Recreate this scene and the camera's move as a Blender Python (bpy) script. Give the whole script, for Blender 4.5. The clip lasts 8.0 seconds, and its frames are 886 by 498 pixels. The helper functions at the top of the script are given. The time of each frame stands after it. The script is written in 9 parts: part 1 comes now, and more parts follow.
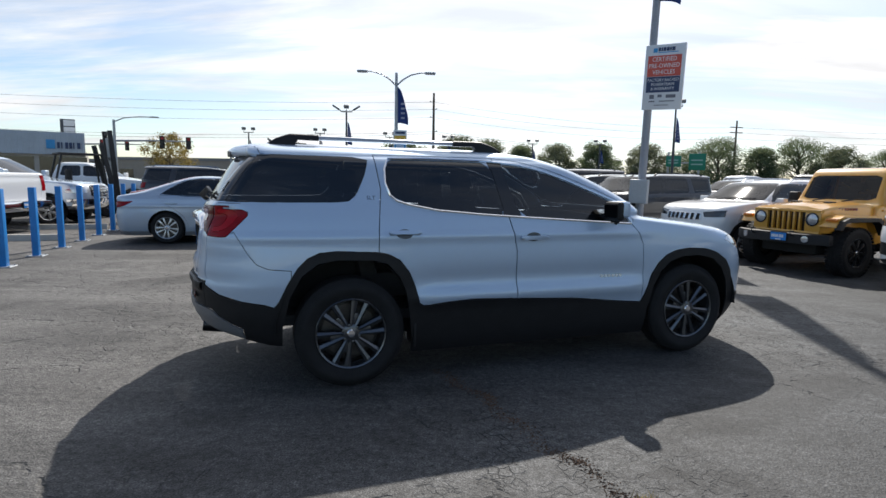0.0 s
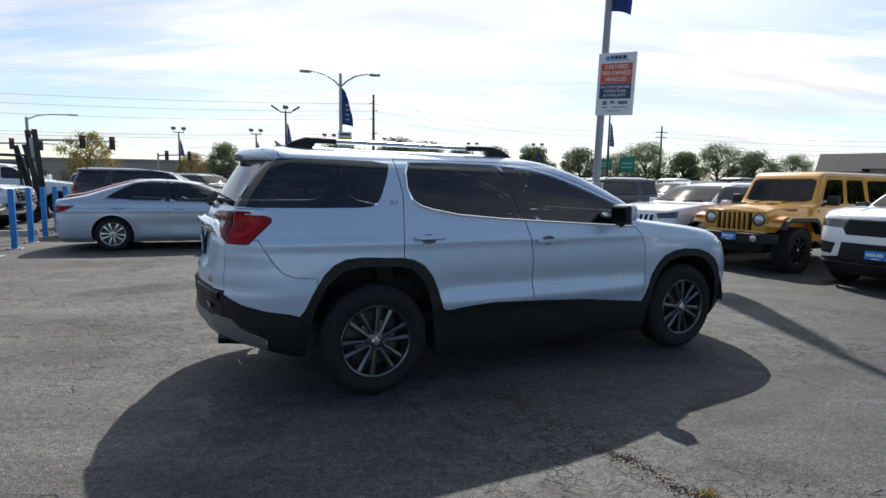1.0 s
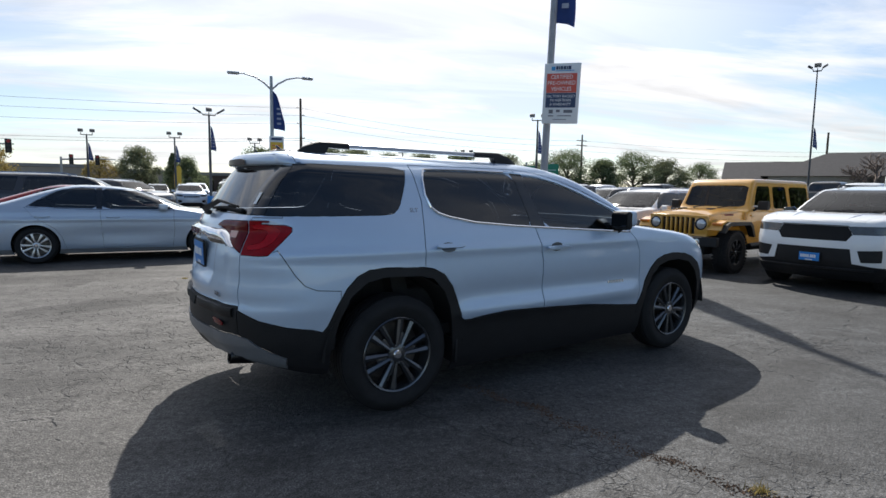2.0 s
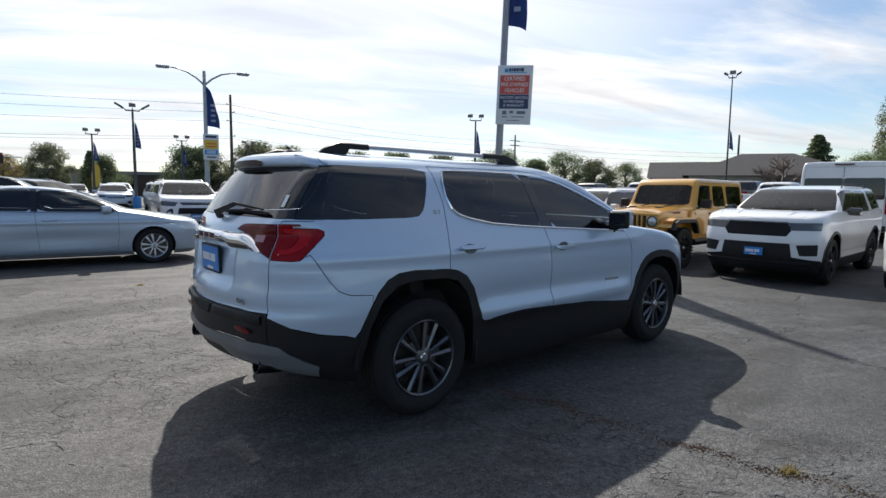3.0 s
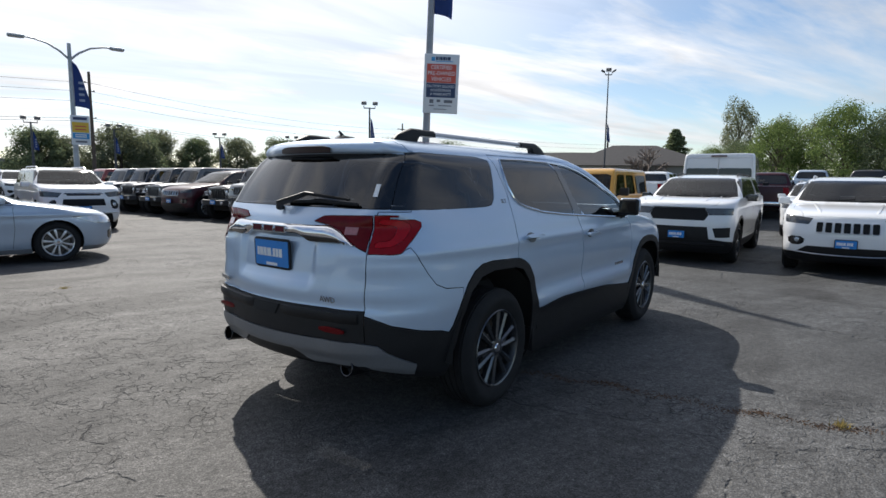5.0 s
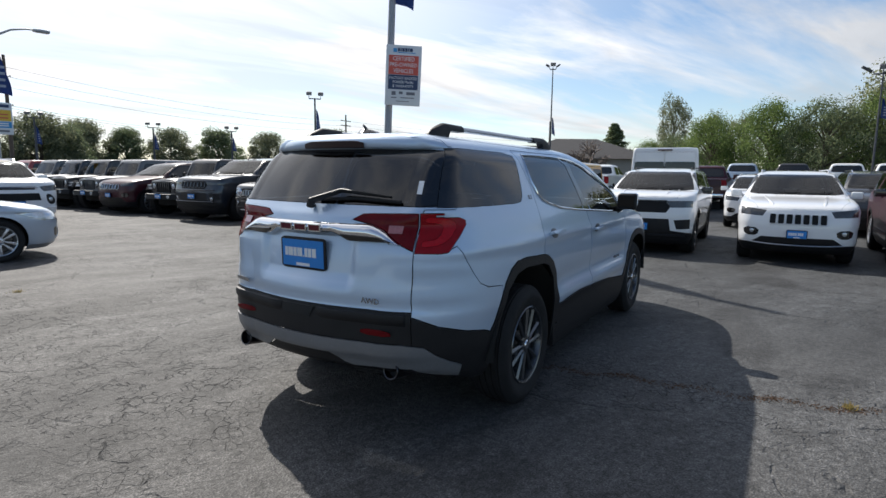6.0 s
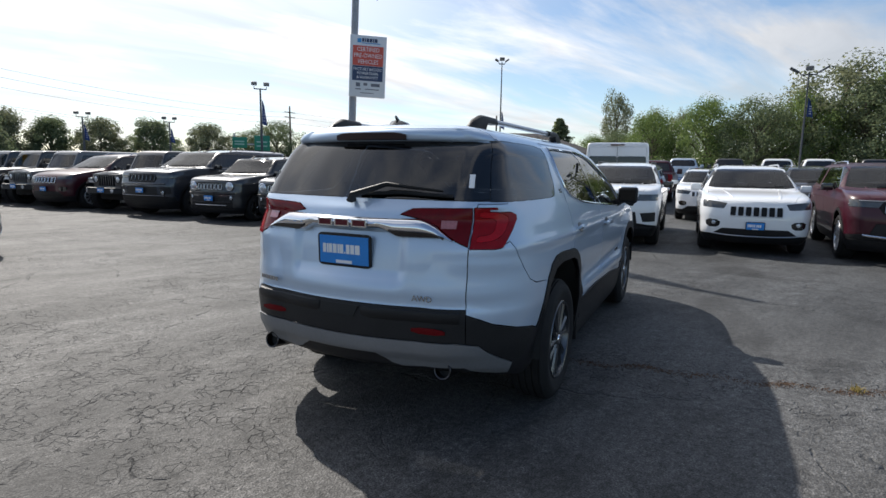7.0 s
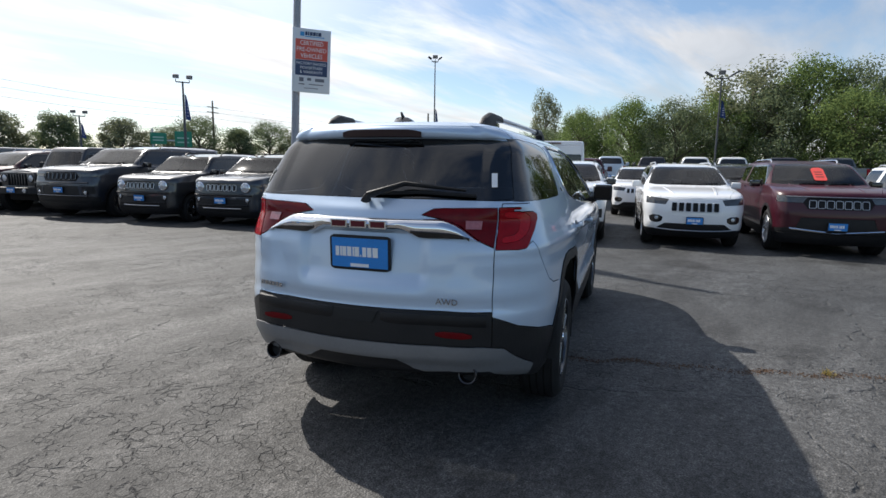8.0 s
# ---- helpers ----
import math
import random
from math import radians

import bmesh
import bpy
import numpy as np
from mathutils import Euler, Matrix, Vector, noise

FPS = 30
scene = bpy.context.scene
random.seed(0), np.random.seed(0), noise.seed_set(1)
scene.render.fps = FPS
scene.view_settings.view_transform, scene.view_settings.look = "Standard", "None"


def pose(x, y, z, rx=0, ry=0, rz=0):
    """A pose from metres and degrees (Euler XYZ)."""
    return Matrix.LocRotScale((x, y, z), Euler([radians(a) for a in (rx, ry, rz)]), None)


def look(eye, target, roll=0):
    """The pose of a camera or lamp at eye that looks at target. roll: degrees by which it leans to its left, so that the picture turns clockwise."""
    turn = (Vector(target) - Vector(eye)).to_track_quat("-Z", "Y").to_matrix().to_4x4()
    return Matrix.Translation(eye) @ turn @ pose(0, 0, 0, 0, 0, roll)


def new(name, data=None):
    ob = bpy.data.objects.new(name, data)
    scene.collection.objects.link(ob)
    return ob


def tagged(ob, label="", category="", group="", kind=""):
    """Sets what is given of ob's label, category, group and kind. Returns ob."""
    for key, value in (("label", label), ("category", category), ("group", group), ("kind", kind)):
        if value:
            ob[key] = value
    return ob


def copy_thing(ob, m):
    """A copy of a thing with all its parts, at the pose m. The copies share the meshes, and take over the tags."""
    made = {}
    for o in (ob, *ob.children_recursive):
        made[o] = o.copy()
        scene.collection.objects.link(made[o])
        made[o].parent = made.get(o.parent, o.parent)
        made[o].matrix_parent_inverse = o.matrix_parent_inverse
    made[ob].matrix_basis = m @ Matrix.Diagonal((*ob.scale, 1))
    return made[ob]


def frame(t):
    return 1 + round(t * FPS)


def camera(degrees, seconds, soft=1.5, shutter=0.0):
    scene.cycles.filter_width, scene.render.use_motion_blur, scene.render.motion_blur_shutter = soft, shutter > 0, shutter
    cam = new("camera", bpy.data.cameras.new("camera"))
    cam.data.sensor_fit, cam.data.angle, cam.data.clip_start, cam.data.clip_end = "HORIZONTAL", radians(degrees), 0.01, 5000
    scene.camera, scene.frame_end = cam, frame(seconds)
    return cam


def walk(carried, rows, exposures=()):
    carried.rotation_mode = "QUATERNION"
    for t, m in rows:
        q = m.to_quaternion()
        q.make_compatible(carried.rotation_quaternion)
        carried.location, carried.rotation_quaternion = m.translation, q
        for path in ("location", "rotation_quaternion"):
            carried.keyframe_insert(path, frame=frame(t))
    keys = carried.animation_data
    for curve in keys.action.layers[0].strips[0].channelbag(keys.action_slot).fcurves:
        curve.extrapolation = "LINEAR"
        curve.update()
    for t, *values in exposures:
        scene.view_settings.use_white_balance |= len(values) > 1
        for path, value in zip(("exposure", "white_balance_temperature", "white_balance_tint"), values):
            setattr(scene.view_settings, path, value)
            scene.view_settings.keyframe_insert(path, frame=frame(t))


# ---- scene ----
# ---- camera ----
from mathutils.bvhtree import BVHTree

cam = camera(77.6, 8.0)
PATH = [
    (0, (0.104, 0.264, 1.427), (0.016, 2.247, 1.18), 0.9),
    (0.5, (-0.197, 0.27, 1.434), (-0.185, 2.255, 1.191), 0.9),
    (1, (-0.496, 0.283, 1.435), (-0.354, 2.264, 1.199), 0.9),
    (1.5, (-0.807, 0.372, 1.428), (-0.528, 2.34, 1.209), 0.9),
    (3, (-1.673, 0.614, 1.439), (-1.033, 2.497, 1.229), 0.7),
    (3.5, (-1.942, 0.736, 1.416), (-1.195, 2.579, 1.2), 0.6),
    (4, (-2.209, 0.88, 1.436), (-1.368, 2.68, 1.21), 0.7),
    (4.5, (-2.485, 1.017, 1.421), (-1.553, 2.771, 1.185), 0.7),
    (6, (-3.138, 1.522, 1.442), (-1.945, 3.104, 1.172), 0.7),
    (6.5, (-3.332, 1.727, 1.444), (-2.064, 3.247, 1.158), 0.8),
    (7, (-3.504, 1.931, 1.433), (-2.16, 3.383, 1.143), 0.9),
    (7.5, (-3.66, 2.105, 1.462), (-2.228, 3.47, 1.169), 0.9),
    (8, (-3.756, 2.317, 1.432), (-2.24, 3.588, 1.137), 0.9),
]
walk(cam, [(t, look(eye, target, roll)) for t, eye, target, roll in PATH],
     [(0, 0.08), (1.5, 0.05), (3.5, 0.0), (6, 0.05), (8, 0.13)])

# ---- light: a high sun beyond the car, hazy sky with streaks of cloud ----
SUN_AZ, SUN_EL = math.atan2(0.99, 0.107), radians(43.3)


def make_world():
    w = bpy.data.worlds.new("sky")
    scene.world = w
    w.use_nodes = True
    nt = w.node_tree
    nt.nodes.clear()
    N, L = nt.nodes.new, nt.links.new
    out, bg = N("ShaderNodeOutputWorld"), N("ShaderNodeBackground")
    sky = N("ShaderNodeTexSky")
    sky.sky_type, sky.sun_disc = "NISHITA", False
    sky.sun_elevation, sky.sun_rotation = SUN_EL, math.pi / 2 - SUN_AZ
    sky.dust_density, sky.air_density, sky.ozone_density = 0.4, 1.0, 2.5
    geo = N("ShaderNodeTexCoord")
    sep = N("ShaderNodeSeparateXYZ")
    L(geo.outputs["Generated"], sep.inputs[0])
    # flat cloud sheet: direction over height
    add = N("ShaderNodeMath"); add.operation = "ADD"; add.inputs[1].default_value = 0.12
    mx = N("ShaderNodeMath"); mx.operation = "MAXIMUM"; mx.inputs[1].default_value = 0.0
    L(sep.outputs[2], mx.inputs[0]); L(mx.outputs[0], add.inputs[0])
    div = N("ShaderNodeVectorMath"); div.operation = "DIVIDE"
    comb = N("ShaderNodeCombineXYZ")
    for i in range(3):
        L(add.outputs[0], comb.inputs[i])
    L(geo.outputs["Generated"], div.inputs[0]); L(comb.outputs[0], div.inputs[1])
    mp = N("ShaderNodeMapping")
    mp.inputs["Rotation"].default_value = (0, 0, radians(-25))
    mp.inputs["Scale"].default_value = (0.35, 1.1, 1.0)
    L(div.outputs[0], mp.inputs[0])
    n1 = N("ShaderNodeTexNoise")
    n1.inputs["Scale"].default_value, n1.inputs["Detail"].default_value = 1.3, 9
    n1.inputs["Roughness"].default_value, n1.inputs["Distortion"].default_value = 0.6, 0.35
    L(mp.outputs[0], n1.inputs["Vector"])
    ramp = N("ShaderNodeValToRGB")
    ramp.color_ramp.elements[0].position, ramp.color_ramp.elements[1].position = CLOUD
    L(n1.outputs["Fac"], ramp.inputs[0])
    # haze: bright round the sun, thinning away from it
    sd = Vector((math.cos(SUN_AZ) * math.cos(SUN_EL), math.sin(SUN_AZ) * math.cos(SUN_EL), math.sin(SUN_EL)))
    dot = N("ShaderNodeVectorMath"); dot.operation = "DOT_PRODUCT"; dot.inputs[1].default_value = sd
    L(geo.outputs["Generated"], dot.inputs[0])
    glow = N("ShaderNodeMapRange"); glow.interpolation_type = "SMOOTHSTEP"
    glow.inputs[1].default_value, glow.inputs[2].default_value = GLOW_FROM, 1.0
    glow.inputs[3].default_value, glow.inputs[4].default_value = CLOUD_FAR, CLOUD_NEAR
    L(dot.outputs["Value"], glow.inputs[0])
    cc = N("ShaderNodeVectorMath"); cc.operation = "SCALE"
    cc.inputs[0].default_value = (1.0, 1.0, 1.02)
    n2 = N("ShaderNodeTexNoise")
    n2.inputs["Scale"].default_value, n2.inputs["Detail"].default_value = 2.1, 8
    n2.inputs["Roughness"].default_value, n2.inputs["Distortion"].default_value = 0.55, 0.6
    L(mp.outputs[0], n2.inputs["Vector"])
    shade = N("ShaderNodeMapRange")
    for i, v in enumerate((0.36, 0.60, 0.80, 1.06)):
        shade.inputs[i + 1].default_value = v
    L(n2.outputs["Fac"], shade.inputs[0])
    lit = N("ShaderNodeMath"); lit.operation = "MULTIPLY"
    L(glow.outputs[0], lit.inputs[0]); L(shade.outputs[0], lit.inputs[1])
    L(lit.outputs[0], cc.inputs["Scale"])
    mix = N("ShaderNodeMix"); mix.data_type = "RGBA"
    haze = N("ShaderNodeMapRange"); haze.interpolation_type = "SMOOTHSTEP"
    haze.inputs[1].default_value, haze.inputs[2].default_value = HAZE_FROM, 0.97
    haze.inputs[3].default_value, haze.inputs[4].default_value = 0.0, 0.85
    L(dot.outputs["Value"], haze.inputs[0])
    mxx = N("ShaderNodeMath"); mxx.operation = "MAXIMUM"
    thin = N("ShaderNodeMapRange")
    for i, v in enumerate((-0.2, 0.55, 0.12, 1.0)):
        thin.inputs[i + 1].default_value = v
    L(dot.outputs["Value"], thin.inputs[0])
    cover = N("ShaderNodeMath"); cover.operation = "MULTIPLY"
    L(ramp.outputs[0], cover.inputs[0]); L(thin.outputs[0], cover.inputs[1])
    L(cover.outputs[0], mxx.inputs[0]); L(haze.outputs[0], mxx.inputs[1])
    L(mxx.outputs[0], mix.inputs["Factor"])
    L(sky.outputs[0], mix.inputs["A"]); L(cc.outputs[0], mix.inputs["B"])
    L(mix.outputs["Result"], bg.inputs[0])
    bg.inputs[1].default_value = SKY
    L(bg.outputs[0], out.inputs[0])


SKY, CLOUD = 0.125, (0.40, 0.63)
GLOW_FROM, CLOUD_FAR, CLOUD_NEAR, HAZE_FROM = 0.2, 5.5, 9.5, 0.58
make_world()
sun = new("sun", bpy.data.lights.new("sun", "SUN"))
sun.data.energy, sun.data.angle, sun.data.color = 5.5, radians(0.6), (1.0, 0.95, 0.88)
sun.matrix_world = look((0, 0, 30), (-math.cos(SUN_AZ) * math.cos(SUN_EL), -math.sin(SUN_AZ) * math.cos(SUN_EL), 30 - math.sin(SUN_EL)))

# ---- materials ----
MATS = {}


def mat(name, color=(0.5, 0.5, 0.5), rough=0.5, metal=0.0, coat=0.0, vary=0.0, scale=6.0, bump=0.0, bump_scale=80.0, rough_vary=0.0, spec=0.5):
    """A plain surface with two scales of colour change, wear in its gloss and fine relief."""
    if name in MATS:
        return MATS[name]
    m = bpy.data.materials.new(name)
    m.use_nodes = True
    nt = m.node_tree
    N, L = nt.nodes.new, nt.links.new
    b = nt.nodes["Principled BSDF"]
    b.inputs["Base Color"].default_value = (*color, 1)
    b.inputs["Roughness"].default_value, b.inputs["Metallic"].default_value = rough, metal
    b.inputs["Coat Weight"].default_value, b.inputs["Coat Roughness"].default_value = coat, 0.04
    b.inputs["Specular IOR Level"].default_value = spec
    tc = N("ShaderNodeTexCoord")
    if vary or rough_vary:
        a, c = N("ShaderNodeTexNoise"), N("ShaderNodeTexNoise")
        a.inputs["Scale"].default_value, a.inputs["Detail"].default_value = scale, 6
        c.inputs["Scale"].default_value, c.inputs["Detail"].default_value = scale * 11, 4
        L(tc.outputs["Object"], a.inputs["Vector"]); L(tc.outputs["Object"], c.inputs["Vector"])
        s = N("ShaderNodeMath"); s.operation = "ADD"
        L(a.outputs["Fac"], s.inputs[0]); L(c.outputs["Fac"], s.inputs[1])
        r = N("ShaderNodeMapRange")
        r.inputs[1].default_value, r.inputs[2].default_value = 0.7, 1.3
        r.inputs[3].default_value, r.inputs[4].default_value = 1 - vary, 1 + vary
        L(s.outputs[0], r.inputs[0])
        v = N("ShaderNodeVectorMath"); v.operation = "SCALE"
        v.inputs[0].default_value = color
        L(r.outputs[0], v.inputs["Scale"])
        L(v.outputs[0], b.inputs["Base Color"])
        if rough_vary:
            q = N("ShaderNodeMapRange")
            q.inputs[1].default_value, q.inputs[2].default_value = 0.7, 1.3
            q.inputs[3].default_value, q.inputs[4].default_value = max(0.02, rough - rough_vary), min(1, rough + rough_vary)
            L(s.outputs[0], q.inputs[0]); L(q.outputs[0], b.inputs["Roughness"])
    if bump:
        n = N("ShaderNodeTexNoise")
        n.inputs["Scale"].default_value, n.inputs["Detail"].default_value = bump_scale, 5
        L(tc.outputs["Object"], n.inputs["Vector"])
        bp = N("ShaderNodeBump")
        bp.inputs["Strength"].default_value, bp.inputs["Distance"].default_value = bump, 0.01
        L(n.outputs["Fac"], bp.inputs["Height"]); L(bp.outputs[0], b.inputs["Normal"])
    MATS[name] = m
    return m


def glass(name, tint, rough=0.0, ior=1.72):
    """Thin tinted pane: clear tint with mirror gloss by Fresnel."""
    m = bpy.data.materials.new(name)
    m.use_nodes = True
    nt = m.node_tree
    nt.nodes.clear()
    N, L = nt.nodes.new, nt.links.new
    out, mx, tr, gl, fr = N("ShaderNodeOutputMaterial"), N("ShaderNodeMixShader"), N("ShaderNodeBsdfTransparent"), N("ShaderNodeBsdfGlossy"), N("ShaderNodeFresnel")
    tr.inputs[0].default_value = (*tint, 1)
    gl.inputs[0].default_value, gl.inputs[1].default_value = (1, 1, 1, 1), 0.01 + rough
    fr.inputs[0].default_value = ior
    L(fr.outputs[0], mx.inputs[0]); L(tr.outputs[0], mx.inputs[1]); L(gl.outputs[0], mx.inputs[2])
    L(mx.outputs[0], out.inputs[0])
    MATS[name] = m
    return m


def paint(name, color, metal=0.0, rough=0.35):
    return mat(name, color, rough, metal, coat=1.0, vary=0.012, scale=1.5, rough_vary=0.012)


def asphalt():
    """Worn lot: grey binder, pale stones, darker sealed and oily patches, crazed cracks."""
    m = bpy.data.materials.new("asphalt")
    m.use_nodes = True
    nt = m.node_tree
    N, L = nt.nodes.new, nt.links.new
    b = nt.nodes["Principled BSDF"]
    tc = N("ShaderNodeTexCoord")

    def noise_node(scale, detail=4, rough=0.55, dist=0.0):
        n = N("ShaderNodeTexNoise")
        n.inputs["Scale"].default_value, n.inputs["Detail"].default_value = scale, detail
        n.inputs["Roughness"].default_value, n.inputs["Distortion"].default_value = rough, dist
        L(tc.outputs["Object"], n.inputs["Vector"])
        return n

    def rng(src, a, c, lo, hi):
        r = N("ShaderNodeMapRange")
        for i, v in enumerate((a, c, lo, hi)):
            r.inputs[i + 1].default_value = v
        L(src, r.inputs[0])
        return r.outputs[0]

    def mul(p, q):
        k = N("ShaderNodeMath"); k.operation = "MULTIPLY"
        L(p, k.inputs[0]); L(q, k.inputs[1])
        return k.outputs[0]

    big, mid, grain, stone = noise_node(0.16, 5, 0.6, 0.6), noise_node(1.1, 6, 0.65), noise_node(26, 4, 0.7), noise_node(110, 2)
    f = mul(rng(big.outputs["Fac"], 0.3, 0.7, 0.72, 1.25), rng(mid.outputs["Fac"], 0.3, 0.7, 0.8, 1.2))
    # paler to the west, darker to the east, where some shade is in the colour
    sx, ed = N("ShaderNodeSeparateXYZ"), N("ShaderNodeMath")
    ed.operation = "MULTIPLY_ADD"; ed.inputs[1].default_value = 7.0
    L(tc.outputs["Object"], sx.inputs[0]); L(big.outputs["Fac"], ed.inputs[0]); L(sx.outputs[0], ed.inputs[2])
    f = mul(f, rng(ed.outputs[0], 0.5, 8.0, 1.16, 0.78))
    f = mul(f, rng(grain.outputs["Fac"], 0.32, 0.68, 0.45, 1.55))
    f = mul(f, rng(stone.outputs["Fac"], 0.38, 0.72, 0.5, 1.95))
    # cracks: warped cell edges at two sizes, only where the lot is worn
    warp = noise_node(1.7, 4)
    wv = N("ShaderNodeVectorMath"); wv.operation = "SCALE"; wv.inputs["Scale"].default_value = 0.55
    L(warp.outputs["Color"], wv.inputs[0])
    av = N("ShaderNodeVectorMath"); av.operation = "ADD"
    L(tc.outputs["Object"], av.inputs[0]); L(wv.outputs[0], av.inputs[1])
    heights = []
    fine = N("ShaderNodeVectorMath"); fine.operation = "MULTIPLY_ADD"; fine.inputs[1].default_value = (0.07, 0.07, 0.0)
    L(noise_node(7.0, 3).outputs["Color"], fine.inputs[0]); L(tc.outputs["Object"], fine.inputs[2])
    for scale, lo, hi in ((0.24, 0.0, 0.006), (15.0, 0.0, 0.07), (0.62, 0.0, 0.010)):
        v = N("ShaderNodeTexVoronoi"); v.feature = "DISTANCE_TO_EDGE"
        v.inputs["Scale"].default_value = scale
        L(fine.outputs[0] if scale > 5 else av.outputs[0], v.inputs["Vector"])
        heights.append(rng(v.outputs["Distance"], lo, hi, 0.0, 1.0))
    worn = noise_node(0.45, 3)
    wm = rng(worn.outputs["Fac"], 0.44, 0.60, 1.0, 0.0)
    mxn = N("ShaderNodeMath"); mxn.operation = "MAXIMUM"
    L(heights[1], mxn.inputs[0]); L(wm, mxn.inputs[1])
    wide = N("ShaderNodeMath"); wide.operation = "MAXIMUM"
    L(heights[2], wide.inputs[0]); L(rng(noise_node(0.3, 2).outputs["Fac"], 0.46, 0.54, 0.0, 1.0), wide.inputs[1])
    crack = mul(mul(heights[0], wide.outputs[0]), mxn.outputs[0])
    brk = noise_node(5.0, 3, 0.6)
    cm = N("ShaderNodeMath"); cm.operation = "MAXIMUM"
    L(crack, cm.inputs[0]); L(rng(brk.outputs["Fac"], 0.43, 0.54, 0.0, 1.0), cm.inputs[1])
    crack = cm.outputs[0]
    f = mul(f, rng(crack, 0.0, 1.0, 0.68, 1.0))
    f = mul(f, rng(noise_node(9, 6, 0.8).outputs["Fac"], 0.3, 0.7, 0.66, 1.36))
    # scuffed tracks and gravel drifts, drawn out along the aisle
    mp = N("ShaderNodeMapping")
    mp.inputs["Rotation"].default_value, mp.inputs["Scale"].default_value = (0, 0, radians(-20)), (0.35, 1.5, 1.0)
    L(tc.outputs["Object"], mp.inputs[0])
    tr = N("ShaderNodeTexNoise")
    tr.inputs["Scale"].default_value, tr.inputs["Detail"].default_value, tr.inputs["Roughness"].default_value = 0.9, 7, 0.68
    L(mp.outputs[0], tr.inputs["Vector"])
    f = mul(f, rng(tr.outputs["Fac"], 0.34, 0.66, 0.55, 1.42))
    # pebbly stone, each with its own shade
    pv = N("ShaderNodeTexVoronoi"); pv.inputs["Scale"].default_value = 95
    L(tc.outputs["Object"], pv.inputs["Vector"])
    ps = N("ShaderNodeSeparateColor")
    L(pv.outputs["Color"], ps.inputs[0])
    f = mul(f, rng(ps.outputs[0], 0.0, 1.0, 0.78, 1.22))
    # old oil stains; the second entry is a long darker smear
    for cx, cy, turn, rx, ry, deep in ((5.43, 4.97, 20, 0.62, 0.42, 0.42), (2.15, 3.88, -149, 1.12, 0.34, 0.66), (-3.1, 8.1, 25, 1.5, 0.5, 0.5), (-3.95, 7.6, 20, 0.9, 0.32, 0.45), (-2.2, 6.3, 12, 1.3, 0.35, 0.66), (-4.6, 9.9, 15, 2.0, 0.5, 0.6)):
        mo = N("ShaderNodeMapping"); mo.vector_type = "TEXTURE"
        mo.inputs["Location"].default_value, mo.inputs["Rotation"].default_value, mo.inputs["Scale"].default_value = (cx, cy, 0), (0, 0, radians(turn)), (rx, ry, 1.0)
        gs = N("ShaderNodeTexGradient"); gs.gradient_type = "SPHERICAL"
        L(tc.outputs["Object"], mo.inputs[0]); L(mo.outputs[0], gs.inputs[0])
        go = N("ShaderNodeMath"); go.operation = "MULTIPLY_ADD"; go.inputs[1].default_value = 0.7
        L(mid.outputs["Fac"], go.inputs[0]); L(gs.outputs["Fac"], go.inputs[2])
        f = mul(f, rng(go.outputs[0], 0.36, 0.70, 1.0, deep))
    # oil drips
    oil = noise_node(0.7, 2, 0.4)
    f = mul(f, rng(oil.outputs["Fac"], 0.66, 0.74, 1.0, 0.55))
    v = N("ShaderNodeVectorMath"); v.operation = "SCALE"
    # warmer to the west, cooler to the east
    tone = N("ShaderNodeMix"); tone.data_type = "RGBA"
    tone.inputs["A"].default_value, tone.inputs["B"].default_value = (*ASPHALT_WEST, 1), (*ASPHALT, 1)
    L(rng(ed.outputs[0], 0.5, 7.0, 0.0, 1.0), tone.inputs["Factor"]); L(tone.outputs["Result"], v.inputs[0])
    L(f, v.inputs["Scale"]); L(v.outputs[0], b.inputs["Base Color"])
    b.inputs["Roughness"].default_value = 0.76
    h = N("ShaderNodeMath"); h.operation = "MULTIPLY_ADD"; h.inputs[1].default_value = 0.5
    L(grain.outputs["Fac"], h.inputs[0]); L(crack, h.inputs[2])
    h2 = N("ShaderNodeMath"); h2.operation = "MULTIPLY_ADD"; h2.inputs[1].default_value = -0.22
    L(pv.outputs["Distance"], h2.inputs[0]); L(h.outputs[0], h2.inputs[2])
    bp = N("ShaderNodeBump"); bp.inputs["Strength"].default_value, bp.inputs["Distance"].default_value = 0.9, 0.016
    L(h2.outputs[0], bp.inputs["Height"]); L(bp.outputs[0], b.inputs["Normal"])
    return m


ASPHALT, ASPHALT_WEST = (0.058, 0.061, 0.0635), (0.070, 0.067, 0.064)
MATS["asphalt"] = asphalt()
TINT, CLEAR = glass("tinted_glass", (0.075, 0.08, 0.085)), glass("window_glass", (0.45, 0.5, 0.48))
PLASTIC = mat("black_plastic", (0.014, 0.014, 0.0155), 0.5, vary=0.2, scale=9, bump=0.12, bump_scale=600, spec=0.3)
GLOSS = mat("gloss_black", (0.01, 0.01, 0.011), 0.12, coat=0.6)
RUBBER = mat("tyre_rubber", (0.017, 0.017, 0.018), 0.75, vary=0.25, scale=12, bump=0.2, bump_scale=200, spec=0.25)
CHROME = mat("chrome", (0.82, 0.83, 0.85), 0.07, 1.0)
ALLOY = mat("dark_alloy", (0.125, 0.13, 0.14), 0.26, 0.85, vary=0.12, scale=15)
SILVER_ALLOY = mat("silver_alloy", (0.62, 0.63, 0.65), 0.3, 0.85, vary=0.1, scale=15)
BLACK_ALLOY = mat("black_alloy", (0.03, 0.03, 0.032), 0.25, 0.3, vary=0.1, scale=15)
